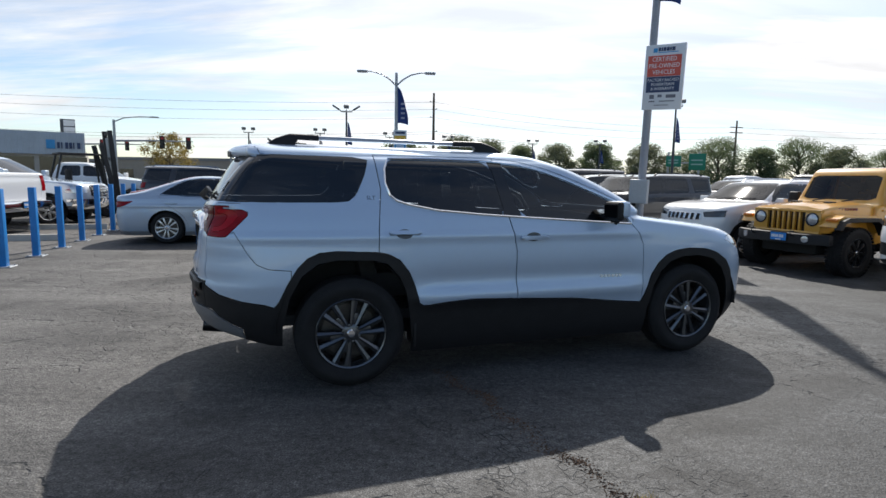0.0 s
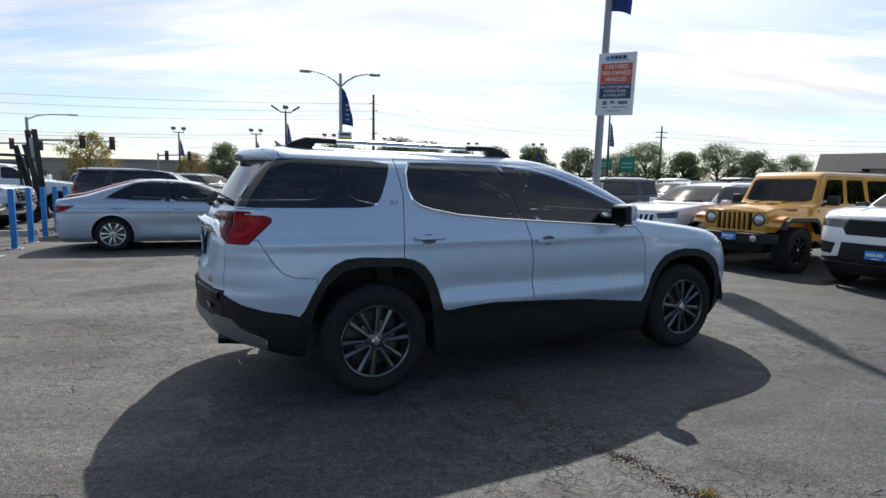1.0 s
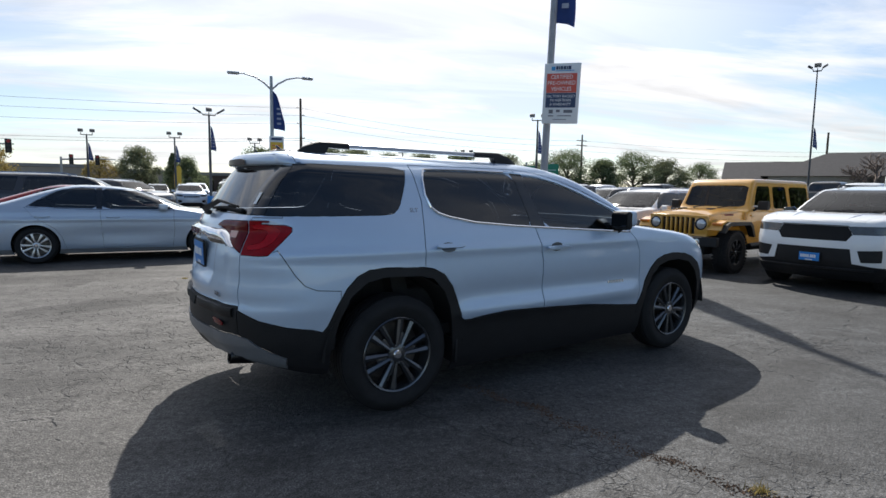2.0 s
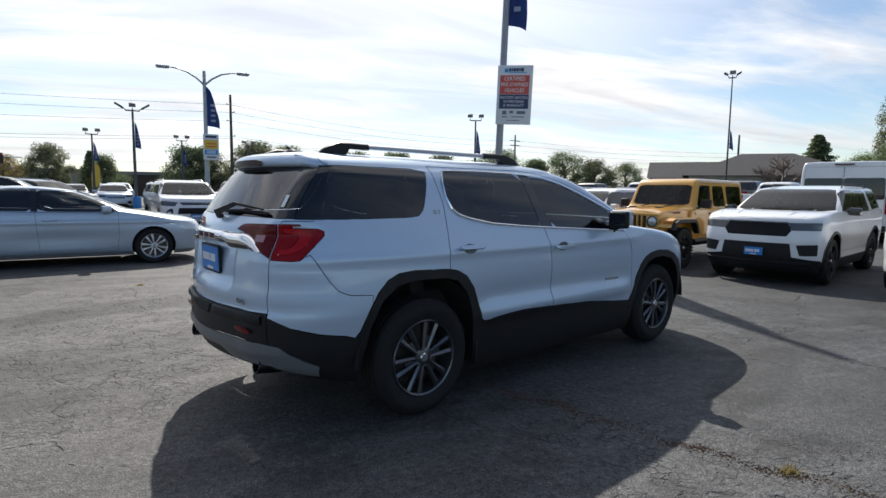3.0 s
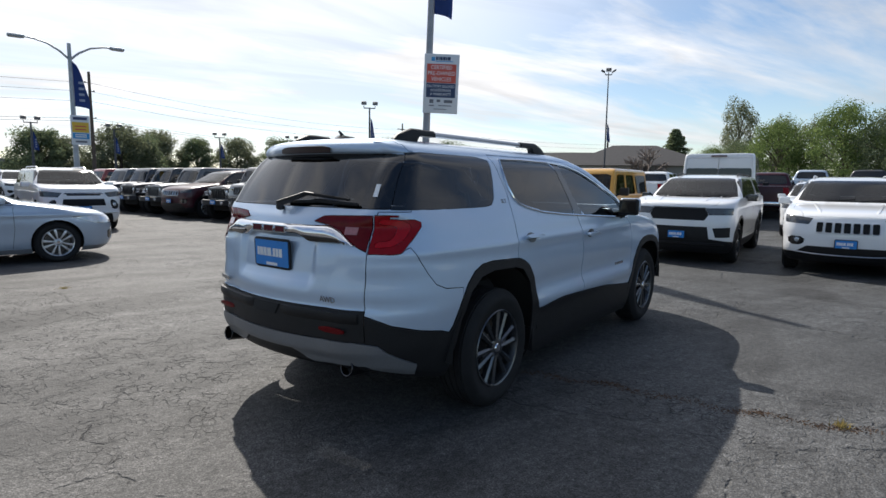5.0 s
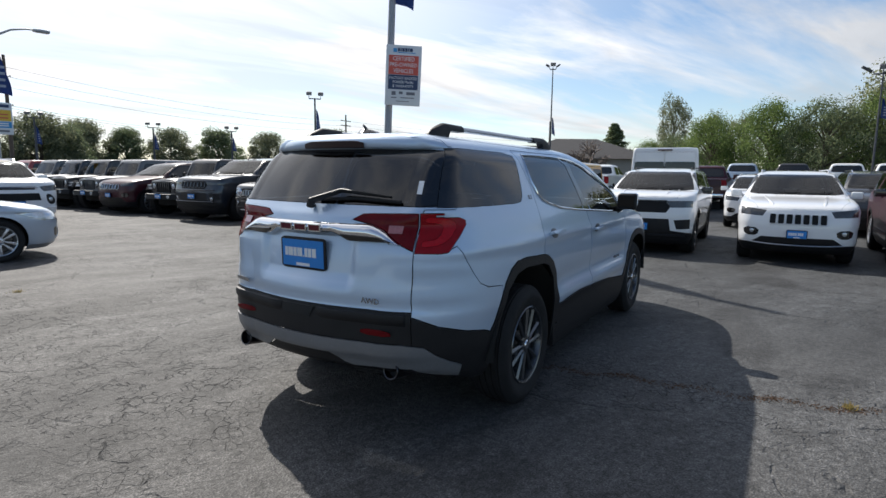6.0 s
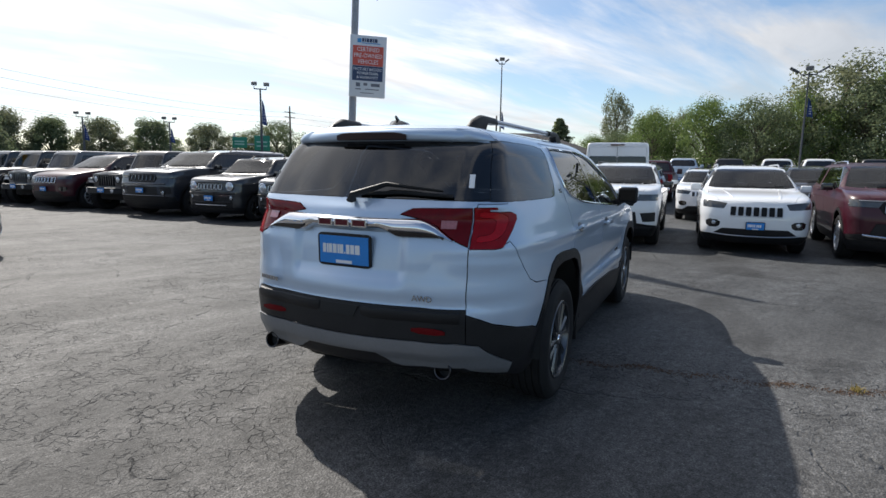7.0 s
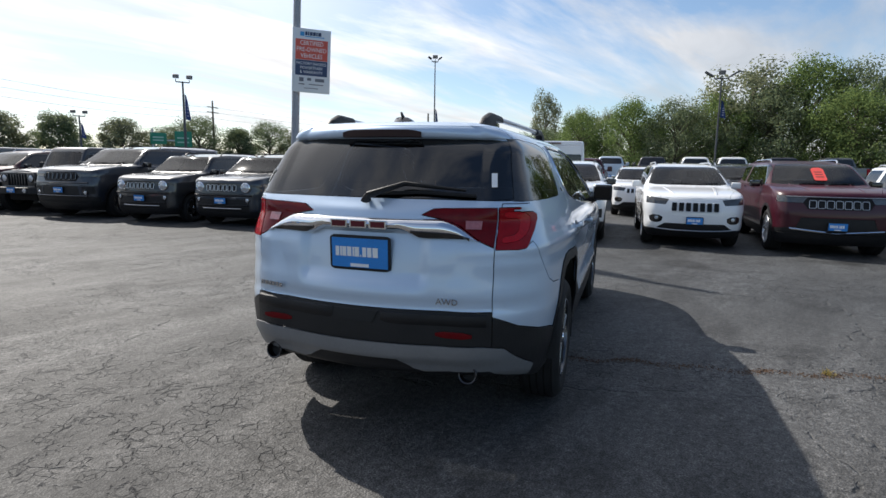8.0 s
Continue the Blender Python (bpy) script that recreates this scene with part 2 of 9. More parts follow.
INTERIOR = mat("cabin_cloth", (0.032, 0.031, 0.031), 0.9, vary=0.25, scale=14, bump=0.2)
RED_LENS = mat("red_lens", (0.27, 0.003, 0.008), 0.12, spec=0.18, vary=0.2, scale=25)
DARK_RED = mat("deep_red_lens", (0.12, 0.002, 0.005), 0.12, spec=0.18, vary=0.2, scale=25)
LAMP = mat("lamp_lens", (0.55, 0.57, 0.6), 0.1, 0.55, coat=1.0, vary=0.3, scale=18)
AMBER = mat("amber_lens", (0.7, 0.2, 0.02), 0.2, coat=0.8, vary=0.15, scale=20)
SKID = mat("satin_silver", (0.20, 0.205, 0.215), 0.42, 0.35, vary=0.06, scale=6)
PLATE = mat("plate_blue", (0.02, 0.22, 0.62), 0.35, vary=0.08, scale=10)
WHITE = mat("white_print", (0.78, 0.79, 0.8), 0.45, vary=0.05, scale=8)
HERO_PAINT = paint("silver_white_paint", (0.475, 0.592, 0.742), 0.4, 0.42)
WHITE_PAINT = paint("white_paint", (0.78, 0.79, 0.8))
YELLOW_PAINT = paint("golden_yellow_paint", (0.62, 0.31, 0.035))
MAROON_PAINT = mat("maroon_paint", (0.045, 0.006, 0.013), 0.32, coat=0.4, vary=0.03, scale=1.5, spec=0.3)
BLACK_PAINT = paint("black_paint", (0.018, 0.019, 0.022))
BLUE_PAINT = paint("slate_blue_paint", (0.014, 0.02, 0.032), 0.2)
GREY_PAINT = paint("grey_paint", (0.12, 0.125, 0.13), 0.4)
SILVER_PAINT = paint("silver_paint", (0.46, 0.535, 0.63), 0.4, 0.36)
RED_PAINT = paint("red_paint", (0.28, 0.02, 0.015))
UNDER = mat("underbody", (0.018, 0.018, 0.018), 0.9)
mat("smoked_lens", (0.05, 0.008, 0.008), 0.12, coat=1.0)
mat("dark_red_print", (0.16, 0.03, 0.02), 0.5)

# ---- mesh helpers ----
def finish(bm, name, material, smooth=True, sharp=None):
    me = bpy.data.meshes.new(name)
    bm.normal_update()
    if sharp is not None:
        lim = math.cos(radians(sharp))
        for e in bm.edges:
            if len(e.link_faces) == 2 and e.link_faces[0].normal.dot(e.link_faces[1].normal) < lim:
                e.smooth = False
    for f in bm.faces:
        f.smooth = smooth
    bm.to_mesh(me)
    bm.free()
    for m in (material if isinstance(material, (list, tuple)) else [material]):
        me.materials.append(m)
    return me


def part(name, bm, material, parent=None, label="", m=None, smooth=True, sharp=35):
    """Link a bmesh (or a ready mesh) as one mesh object, under a thing or under a part."""
    me = bm if isinstance(bm, bpy.types.Mesh) else finish(bm, name, material, smooth, sharp)
    ob = new(name, me)
    if parent is not None:
        ob.parent = parent
    if m is not None:
        ob.matrix_basis = m
    if label:
        tagged(ob, label)
    return ob


def thing(name, label, category, m=None, group="", kind=""):
    ob = new(name)
    ob.empty_display_size = 0.2
    if m is not None:
        ob.matrix_basis = m
    return tagged(ob, label, category, group, kind)


def box(bm, x0, x1, y0, y1, z0, z1, bevel=0.0, seg=2, m=None):
    r = bmesh.ops.create_cube(bm, size=1.0)
    vs = r["verts"]
    for v in vs:
        v.co = Vector(((x0 + x1) / 2 + v.co.x * (x1 - x0), (y0 + y1) / 2 + v.co.y * (y1 - y0), (z0 + z1) / 2 + v.co.z * (z1 - z0)))
    if bevel:
        es = list({e for v in vs for e in v.link_edges})
        r = bmesh.ops.bevel(bm, geom=es, offset=bevel, segments=seg, affect="EDGES", profile=0.6)
        vs = list({v for f in r["faces"] for v in f.verts} | {v for v in vs if v.is_valid})
    if m is not None:
        bmesh.ops.transform(bm, matrix=m, verts=vs)
    return vs


def lathe(bm, profile, steps=32, m=None, a0=0.0, a1=2 * math.pi):
    """Turn (radius, height) pairs about z."""
    full = abs(a1 - a0 - 2 * math.pi) < 1e-6
    n = steps if full else steps + 1
    rings = []
    for r, z in profile:
        if r < 1e-6:
            rings.append([bm.verts.new((0, 0, z))] * n)
        else:
            rings.append([bm.verts.new((r * math.cos(a0 + (a1 - a0) * i / steps), r * math.sin(a0 + (a1 - a0) * i / steps), z)) for i in range(n)])
    vs = list({v for ring in rings for v in ring})
    for a, b in zip(rings, rings[1:]):
        for i in range(steps):
            j = (i + 1) % n
            q = [a[i], a[j], b[j], b[i]]
            q = [v for k, v in enumerate(q) if v not in q[:k]]
            if len(q) > 2:
                try:
                    bm.faces.new(q)
                except ValueError:
                    pass
    if m is not None:
        bmesh.ops.transform(bm, matrix=m, verts=vs)
    return vs


def tube(bm, pts, radius, sides=8, caps=True, flat=1.0):
    """Sweep a round (or flattened) section along points; radius may be a list."""
    pts = [Vector(p) for p in pts]
    rs = radius if isinstance(radius, (list, tuple)) else [radius] * len(pts)
    rings, up = [], None
    for i, p in enumerate(pts):
        d = (pts[min(i + 1, len(pts) - 1)] - pts[max(i - 1, 0)]).normalized()
        if up is None:
            up = Vector((0, 0, 1)) if abs(d.z) < 0.9 else Vector((1, 0, 0))
        sx = d.cross(up).normalized()
        up = sx.cross(d).normalized()
        rings.append([bm.verts.new(p + rs[i] * (math.cos(2 * math.pi * k / sides) * sx + flat * math.sin(2 * math.pi * k / sides) * up)) for k in range(sides)])
    for a, b in zip(rings, rings[1:]):
        for k in range(sides):
            bm.faces.new((a[k], a[(k + 1) % sides], b[(k + 1) % sides], b[k]))
    if caps:
        bm.faces.new(rings[0][::-1]); bm.faces.new(rings[-1])
    return rings


def prism(bm, poly, depth, m=None, bevel=0.0):
    """Extrude a flat outline (x, y) by depth along z, with a soft edge."""
    a = [bm.verts.new((x, y, 0)) for x, y in poly]
    b = [bm.verts.new((x, y, depth)) for x, y in poly]
    n = len(a)
    fs = [bm.faces.new(a[::-1]), bm.faces.new(b)]
    for i in range(n):
        fs.append(bm.faces.new((a[i], a[(i + 1) % n], b[(i + 1) % n], b[i])))
    vs = a + b
    if bevel:
        r = bmesh.ops.bevel(bm, geom=[e for e in fs[1].edges], offset=bevel, segments=2, affect="EDGES", profile=0.6)
        vs = [v for v in vs if v.is_valid] + r["verts"]
    if m is not None:
        bmesh.ops.transform(bm, matrix=m, verts=list(set(vs)))
    return vs


def text_mesh(body, size, depth=0.002, align="CENTER"):
    cu = bpy.data.curves.new("lettering", "FONT")
    cu.body, cu.size, cu.extrude, cu.align_x, cu.align_y = body, size, depth, align, "CENTER"
    cu.resolution_u = 2
    ob = new("lettering", cu)
    me = bpy.data.meshes.new_from_object(ob.evaluated_get(bpy.context.evaluated_depsgraph_get()))
    bpy.data.objects.remove(ob)
    return me


def pchip(xs, ys, q):
    xs, ys = np.asarray(xs, float), np.asarray(ys, float)
    h, d = np.diff(xs), np.diff(ys) / np.diff(xs)
    m = np.zeros(len(xs))
    m[0], m[-1] = d[0], d[-1]
    for i in range(1, len(xs) - 1):
        if d[i - 1] * d[i] > 0:
            w1, w2 = 2 * h[i] + h[i - 1], h[i] + 2 * h[i - 1]
            m[i] = (w1 + w2) / (w1 / d[i - 1] + w2 / d[i])
    k = np.clip(np.searchsorted(xs, q) - 1, 0, len(xs) - 2)
    t = (q - xs[k]) / h[k]
    return (2 * t**3 - 3 * t**2 + 1) * ys[k] + (t**3 - 2 * t**2 + t) * h[k] * m[k] + (-2 * t**3 + 3 * t**2) * ys[k + 1] + (t**3 - t**2) * h[k] * m[k + 1]


def rounded(poly, times=2, cut=0.25):
    """Round the corners of a closed outline."""
    for _ in range(times):
        out = []
        for (ax, ay), (bx, by) in zip(poly, poly[1:] + poly[:1]):
            out += [(ax + cut * (bx - ax), ay + cut * (by - ay)), (bx - cut * (bx - ax), by - cut * (by - ay))]
        poly = out
    return poly


def inside(poly, x, y):
    hit = False
    for (ax, ay), (bx, by) in zip(poly, poly[1:] + poly[:1]):
        if (ay > y) != (by > y) and x < (bx - ax) * (y - ay) / (by - ay) + ax:
            hit = not hit
    return hit


def bell(v, mid, width):
    return math.exp(-((v - mid) / width) ** 2)


class Shell:
    """A car skin: rings stacked from sill to roof, cut along panel outlines into parts.
    rows: height, front x, rear x, half width, front corner, rear corner, front bow, rear bow."""

    AX = {"side": (0, 2), "end": (1, 2), "top": (0, 1)}

    def __init__(self, rows, steps=3, nf=12, nc=7, ns=60, nr=14, shape=None):
        rows = np.array(rows, float)
        s = np.arange(len(rows))
        q = np.linspace(0, len(rows) - 1, (len(rows) - 1) * steps + 1)
        cols = [pchip(s, rows[:, k], q) for k in range(8)]
        bm = self.bm = bmesh.new()
        rings = []
        for z, xf, xr, w, cf, cr, bf, br in zip(*cols):
            half = []
            cf, cr = min(cf, w * 0.95), min(cr, w * 0.95)
            for i in range(nf):
                y = (w - cf) * i / nf
                half.append((xf - bf * (y / w) ** 2, y))
            x0 = xf - bf * ((w - cf) / w) ** 2
            for i in range(nc):
                a = math.pi / 2 * i / nc
                half.append((x0 - cf * 1.25 * (1 - math.cos(a)), w - cf + cf * math.sin(a)))
            x1 = xr + br * ((w - cr) / w) ** 2
            xa, xb = x0 - cf * 1.25, x1 + cr
            for i in range(ns + 1):
                half.append((xa + (xb - xa) * i / ns, w))
            for i in range(1, nc + 1):
                a = math.pi / 2 * i / nc
                half.append((x1 + cr * (1 - math.sin(a)), w - cr + cr * math.cos(a)))
            for i in range(1, nr + 1):
                y = (w - cr) * (1 - i / nr)
                half.append((xr + br * (y / w) ** 2, y))
            ring = [(x, y) for x, y in half] + [(x, -y) for x, y in half[-2:0:-1]]
            pts = []
            for x, y in ring:
                p = Vector((x, y, z))
                if shape:
                    p = shape(p)
                pts.append(bm.verts.new(p))
            rings.append(pts)
        n = len(rings[0])
        for a, b in zip(rings, rings[1:]):
            for i in range(n):
                j = (i + 1) % n
                bm.faces.new((a[i], a[j], b[j], b[i]))
        bm.faces.new(rings[-1])
        bm.normal_update()
        self.tree = BVHTree.FromBMesh(bm)
        self.layer = bm.faces.layers.int.new("part")
        self.names = ["body"]

    def at(self, x, z, side=-1):
        """Point and normal on the flank."""
        p, n, _, _ = self.tree.ray_cast(Vector((x, 3 * side, z)), Vector((0, -side, 0)))
        return (p, n) if p else (Vector((x, side * 0.9, z)), Vector((0, side, 0)))

    def end(self, y, z, rear=True):
        k = -8 if rear else 8
        p, n, _, _ = self.tree.ray_cast(Vector((k, y, z)), Vector((-k, 0, 0)))
        return (p, n) if p else (Vector((0, y, z)), Vector((k / 8, 0, 0)))

    def top(self, x, y):
        p, n, _, _ = self.tree.ray_cast(Vector((x, y, 4)), Vector((0, 0, -1)))
        return (p, n) if p else (Vector((x, y, 1.6)), Vector((0, 0, 1)))

    def take(self, name, poly, view, where=None, over=(0,), mirror=False):
        """Cut the skin along an outline and give what lies in it, among the parts in over, to the part name."""
        bm, L = self.bm, self.layer
        a, b = self.AX[view]
        if name not in self.names:
            self.names.append(name)
        idx = self.names.index(name)
        ok = {self.names.index(o) if isinstance(o, str) else o for o in over if isinstance(o, int) or o in self.names}
        for pl in ([poly, [(-p, q) for p, q in poly]] if mirror else [poly]):
            lo = (min(p[0] for p in pl) - 0.01, min(p[1] for p in pl) - 0.01)
            hi = (max(p[0] for p in pl) + 0.01, max(p[1] for p in pl) + 0.01)

            def near(f, lo, hi):
                c0 = [v.co[a] for v in f.verts]
                c1 = [v.co[b] for v in f.verts]
                return max(c0) > lo[0] and min(c0) < hi[0] and max(c1) > lo[1] and min(c1) < hi[1]

            cand = {f for f in bm.faces if f[L] in ok and near(f, lo, hi) and (where is None or where(f.calc_center_median(), f.normal))}
            for (ax, ay), (bx, by) in zip(pl, pl[1:] + pl[:1]):
                dx, dy = bx - ax, by - ay
                ln = math.hypot(dx, dy)
                if ln < 1e-5:
                    continue
                l2, h2 = (min(ax, bx) - 1e-3, min(ay, by) - 1e-3), (max(ax, bx) + 1e-3, max(ay, by) + 1e-3)
                fs = [f for f in cand if f.is_valid and near(f, l2, h2)]
                if not fs:
                    continue
                no = [0.0, 0.0, 0.0]
                no[a], no[b] = -dy / ln, dx / ln
                co = [0.0, 0.0, 0.0]
                co[a], co[b] = ax, ay
                geom = fs + list({e for f in fs for e in f.edges}) + list({v for f in fs for v in f.verts})
                r = bmesh.ops.bisect_plane(bm, geom=geom, plane_co=co, plane_no=no, dist=2e-4)
                cand |= {g for g in r["geom"] if isinstance(g, bmesh.types.BMFace)}
            for f in cand:
                if f.is_valid and f[L] in ok:
                    c = f.calc_center_median()
                    if inside(pl, c[a], c[b]):
                        f[L] = idx

    def emit(self, name, offset=0.0, lip=0.012, gap=0.0025, only=None):
        """The faces of one part as a bmesh of its own, its rim turned inwards to leave a groove."""
        idx, L = self.names.index(name), self.layer
        out, made = bmesh.new(), {}
        for f in self.bm.faces:
            if f[L] != idx or (only and not only(f.calc_center_median())):
                continue
            vs = []
            for v in f.verts:
                if v not in made:
                    made[v] = out.verts.new(v.co + v.normal * offset)
                vs.append(made[v])
            out.faces.new(vs)
        out.normal_update()
        if lip:
            rim = [e for e in out.edges if len(e.link_faces) == 1]
            nv = {v: v.normal.copy() for e in rim for v in e.verts}
            push = {}
            for e in rim:
                f = e.link_faces[0]
                t = (e.verts[1].co - e.verts[0].co).normalized()
                d = f.normal.cross(t)
                if d.dot(f.calc_center_median() - e.verts[0].co) < 0:
                    d = -d
                for v in e.verts:
                    push[v] = push.get(v, Vector()) + d
            for v, d in push.items():
                if d.length > 1e-6:
                    v.co += d.normalized() * gap
            r = bmesh.ops.extrude_edge_only(out, edges=rim)
            for v in [g for g in r["geom"] if isinstance(g, bmesh.types.BMVert)]:
                near = min((w for e in v.link_edges for w in e.verts if w in nv), key=lambda w: (w.co - v.co).length, default=None)
                if near is not None:
                    v.co -= nv[near] * lip
            for e in rim:
                e.smooth = False
        return out


def lens_frame(p, n):
    """A pose at p with z along n and y upwards."""
    z = n.normalized()
    x = Vector((0, 0, 1)).cross(z)
    x = x.normalized() if x.length > 1e-4 else Vector((1, 0, 0))
    y = z.cross(x)
    return Matrix.Translation(p) @ Matrix((x, y, z)).transposed().to_4x4()

# ---- wheels ----
WHEELS = {}


def wheel_meshes(style, r, w, rr, n):
    """Tyre, rim, brake disc and cap, axle along z, outside towards +z."""
    key = (style, r, w, rr, n)
    if key in WHEELS:
        return WHEELS[key]
    h = w / 2
    bm = bmesh.new()
    prof = [(rr * 0.99, -h + 0.02), (rr + 0.012, -h + 0.004), ((r + rr) / 2, -h - 0.006), (r - 0.03, -h + 0.008), (r - 0.006, -h + 0.03)]
    for k in range(4):
        a = -h + 0.035 + k * (w - 0.07) / 4
        b = a + (w - 0.07) / 4
        prof += [(r, a + 0.004), (r, b - 0.006), (r - 0.008, b - 0.005), (r - 0.008, b - 0.001)]
    prof += [(r - 0.006, h - 0.03), (r - 0.03, h - 0.008), ((r + rr) / 2 + 0.02, h + 0.004), ((r + rr) / 2, h + 0.007), ((r + rr) / 2 - 0.012, h + 0.003), (rr + 0.012, h - 0.004), (rr * 0.99, h - 0.02)]
    lathe(bm, prof, 48)
    if style == "offroad":
        for i in range(40):
            a = 2 * math.pi * i / 40
            for s in (-1, 1):
                box(bm, r - 0.02, r + 0.006, -0.017, 0.017, s * (h - 0.02) - 0.028, s * (h - 0.02) + 0.028, m=pose(0, 0, 0, 0, 0, math.degrees(a) + 4.5 * (s > 0)))
    tyre = finish(bm, "tyre", RUBBER, True, 40)
    bm = bmesh.new()
    lathe(bm, [(rr * 0.99, h - 0.012), (rr * 1.02, h - 0.006), (rr * 1.0, h - 0.001), (rr * 0.955, h - 0.006), (rr * 0.93, h - 0.03), (rr * 0.9, h - 0.06), (rr * 0.9, -h + 0.03)], 48)
    hub = 0.065 if style != "cover" else 0.055
    if style == "turbine":
        # six forked spokes: each arm a ridged blade, the fork closed by a web near the hub
        for i in range(n):
            m = pose(0, 0, h - 0.046, 0, 0, 360 * i / n)
            for k in (-1, 1):
                inner, mid, outer = hub * 0.72, rr * 0.50, rr * 0.955
                edge = [(inner, 0.002, 0.025), (mid, 0.009, 0.045), (outer, 0.018, 0.074)]
                low = [bm.verts.new((x, k * y, -0.006)) for x, ya, yb in edge for y in (ya, yb)]
                top = [bm.verts.new((x, k * (ya + (yb - ya) * w), z)) for x, ya, yb in edge for w, z in ((0.12, 0.026), (0.55, 0.034), (0.92, 0.024))]
                for j in range(2):
                    q = [(low[2 * j], low[2 * j + 2], top[3 * j + 3], top[3 * j]), (top[3 * j], top[3 * j + 3], top[3 * j + 4], top[3 * j + 1]),
                         (top[3 * j + 1], top[3 * j + 4], top[3 * j + 5], top[3 * j + 2]), (top[3 * j + 2], top[3 * j + 5], low[2 * j + 3], low[2 * j + 1])]
                    for f in q:
                        bm.faces.new(f if k > 0 else f[::-1])
                bmesh.ops.transform(bm, matrix=m, verts=low + top)
            prism(bm, [(hub * 0.7, -0.016), (rr * 0.56, -0.013), (rr * 0.60, 0.0), (rr * 0.56, 0.013), (hub * 0.7, 0.016)], 0.016, m, 0.003)
    elif style == "cover":
        for i in range(n):
            a = 360 * i / n
            for s in (-1, 1):
                poly = [(hub, s * 0.012 - 0.008), (rr * 0.95, s * 0.028 - 0.022), (rr * 0.95, s * 0.028 + 0.022), (hub, s * 0.012 + 0.008)]
                prism(bm, poly, 0.02, pose(0, 0, h - 0.03, 0, 0, a + s * 7), 0.004)
    else:
        wd = 0.030 if n > 6 else 0.042
        for i in range(n):
            poly = [(hub * 0.6, -wd * 0.7), (rr * 0.95, -wd), (rr * 0.95, wd), (hub * 0.6, wd * 0.7)]
            prism(bm, poly, 0.03, pose(0, 0, h - 0.042, 0, 0, 360 * i / n), 0.006)
    lathe(bm, [(0, h - 0.012), (hub * 0.7, h - 0.012), (hub, h - 0.02), (hub * 1.05, h - 0.045)], 24)
    for i in range(5 if style != "turbine" else 6):
        a = 2 * math.pi * (i + 0.5) / (5 if style != "turbine" else 6)
        lathe(bm, [(0, h - 0.002), (0.010, h - 0.005), (0.0125, h - 0.03)], 6, Matrix.Translation((0.058 * math.cos(a), 0.058 * math.sin(a), -0.008)))
    rim = bm
    bm = bmesh.new()
    lathe(bm, [(0, 0.0), (rr * 0.78, 0.0), (rr * 0.78, -0.02), (rr * 0.9, -0.03), (rr * 0.9, -0.06)], 32)
    disc = finish(bm, "brake_disc", mat("brake_steel", (0.12, 0.11, 0.1), 0.5, 0.7, vary=0.3, scale=20), True, 30)
    bm = bmesh.new()
    lathe(bm, [(0, h - 0.004), (0.024, h - 0.005), (0.03, h - 0.012)], 20)
    cap = finish(bm, "hub_cap", CHROME, True, 40)
    WHEELS[key] = [tyre, finish(rim, "rim", ALLOY, True, 35), disc, cap]
    return WHEELS[key]


def put_wheel(car, x, y, z, style, r, w, rr, n, alloy, turn=0.0, steer=0.0):
    tyre, rim, disc, cap = wheel_meshes(style, r, w, rr, n)
    side = 1 if y > 0 else -1
    hub = new("wheel")
    hub.empty_display_size = 0.1
    hub.parent = car
    hub.matrix_basis = pose(x, y, z, 0, 0, steer) @ pose(0, 0, 0, -90 * side, 0, 0) @ pose(0, 0, 0, 0, 0, turn)
    part("tyre", tyre, None, hub)
    if rim.materials[0] is not alloy:
        k = "rim " + alloy.name + str(id(rim))
        if k not in WHEELS:
            WHEELS[k] = rim.copy()
            WHEELS[k].materials[0] = alloy
        rim = WHEELS[k]
    part("rim", rim, None, hub)
    part("brake_disc", disc, None, hub)
    part("hub_cap", cap, None, hub)


def plate_part(car, p, n, w=0.31, h=0.155, name="number_plate"):
    """Dealer plate: dark frame, blue field, pale bars for the wording."""
    m = lens_frame(p, n)
    bm = bmesh.new()
    prism(bm, rounded([(-w / 2, -h / 2), (w / 2, -h / 2), (w / 2, h / 2), (-w / 2, h / 2)], 2, 0.06), 0.012, m, 0.003)
    pl = part(name, bm, PLASTIC, car)
    bm = bmesh.new()
    a, b = w / 2 - 0.012, h / 2 - 0.014
    prism(bm, [(-a, -b), (a, -b), (a, b), (-a, b)], 0.003, m @ Matrix.Translation((0, 0, 0.0115)))
    part("plate_field", bm, PLATE, pl, "bright blue dealer plate")
    x = -a * 0.86
    for cw in (0.55, 0.3, 0.6, 0.65, 0.3, 0.65, 0.0, 0.6, 0.65, 0.8):
        cw *= a * 1.72 / 5.9
        bm = bmesh.new()
        box(bm, x, x + max(0.006, cw * 0.78), -0.018, 0.03 if cw else -0.008, 0.0, 0.002, m=m @ Matrix.Translation((0, 0, 0.0145)))
        part("plate_bar", bm, WHITE, pl, smooth=False)
        x += max(0.012, cw)
    bm = bmesh.new()
    box(bm, -0.05, 0.05, -b + 0.004, -b + 0.02, 0, 0.002, m=m @ Matrix.Translation((0, 0, 0.0145)))
    part("plate_footer", bm, WHITE, pl, smooth=False)
    return pl


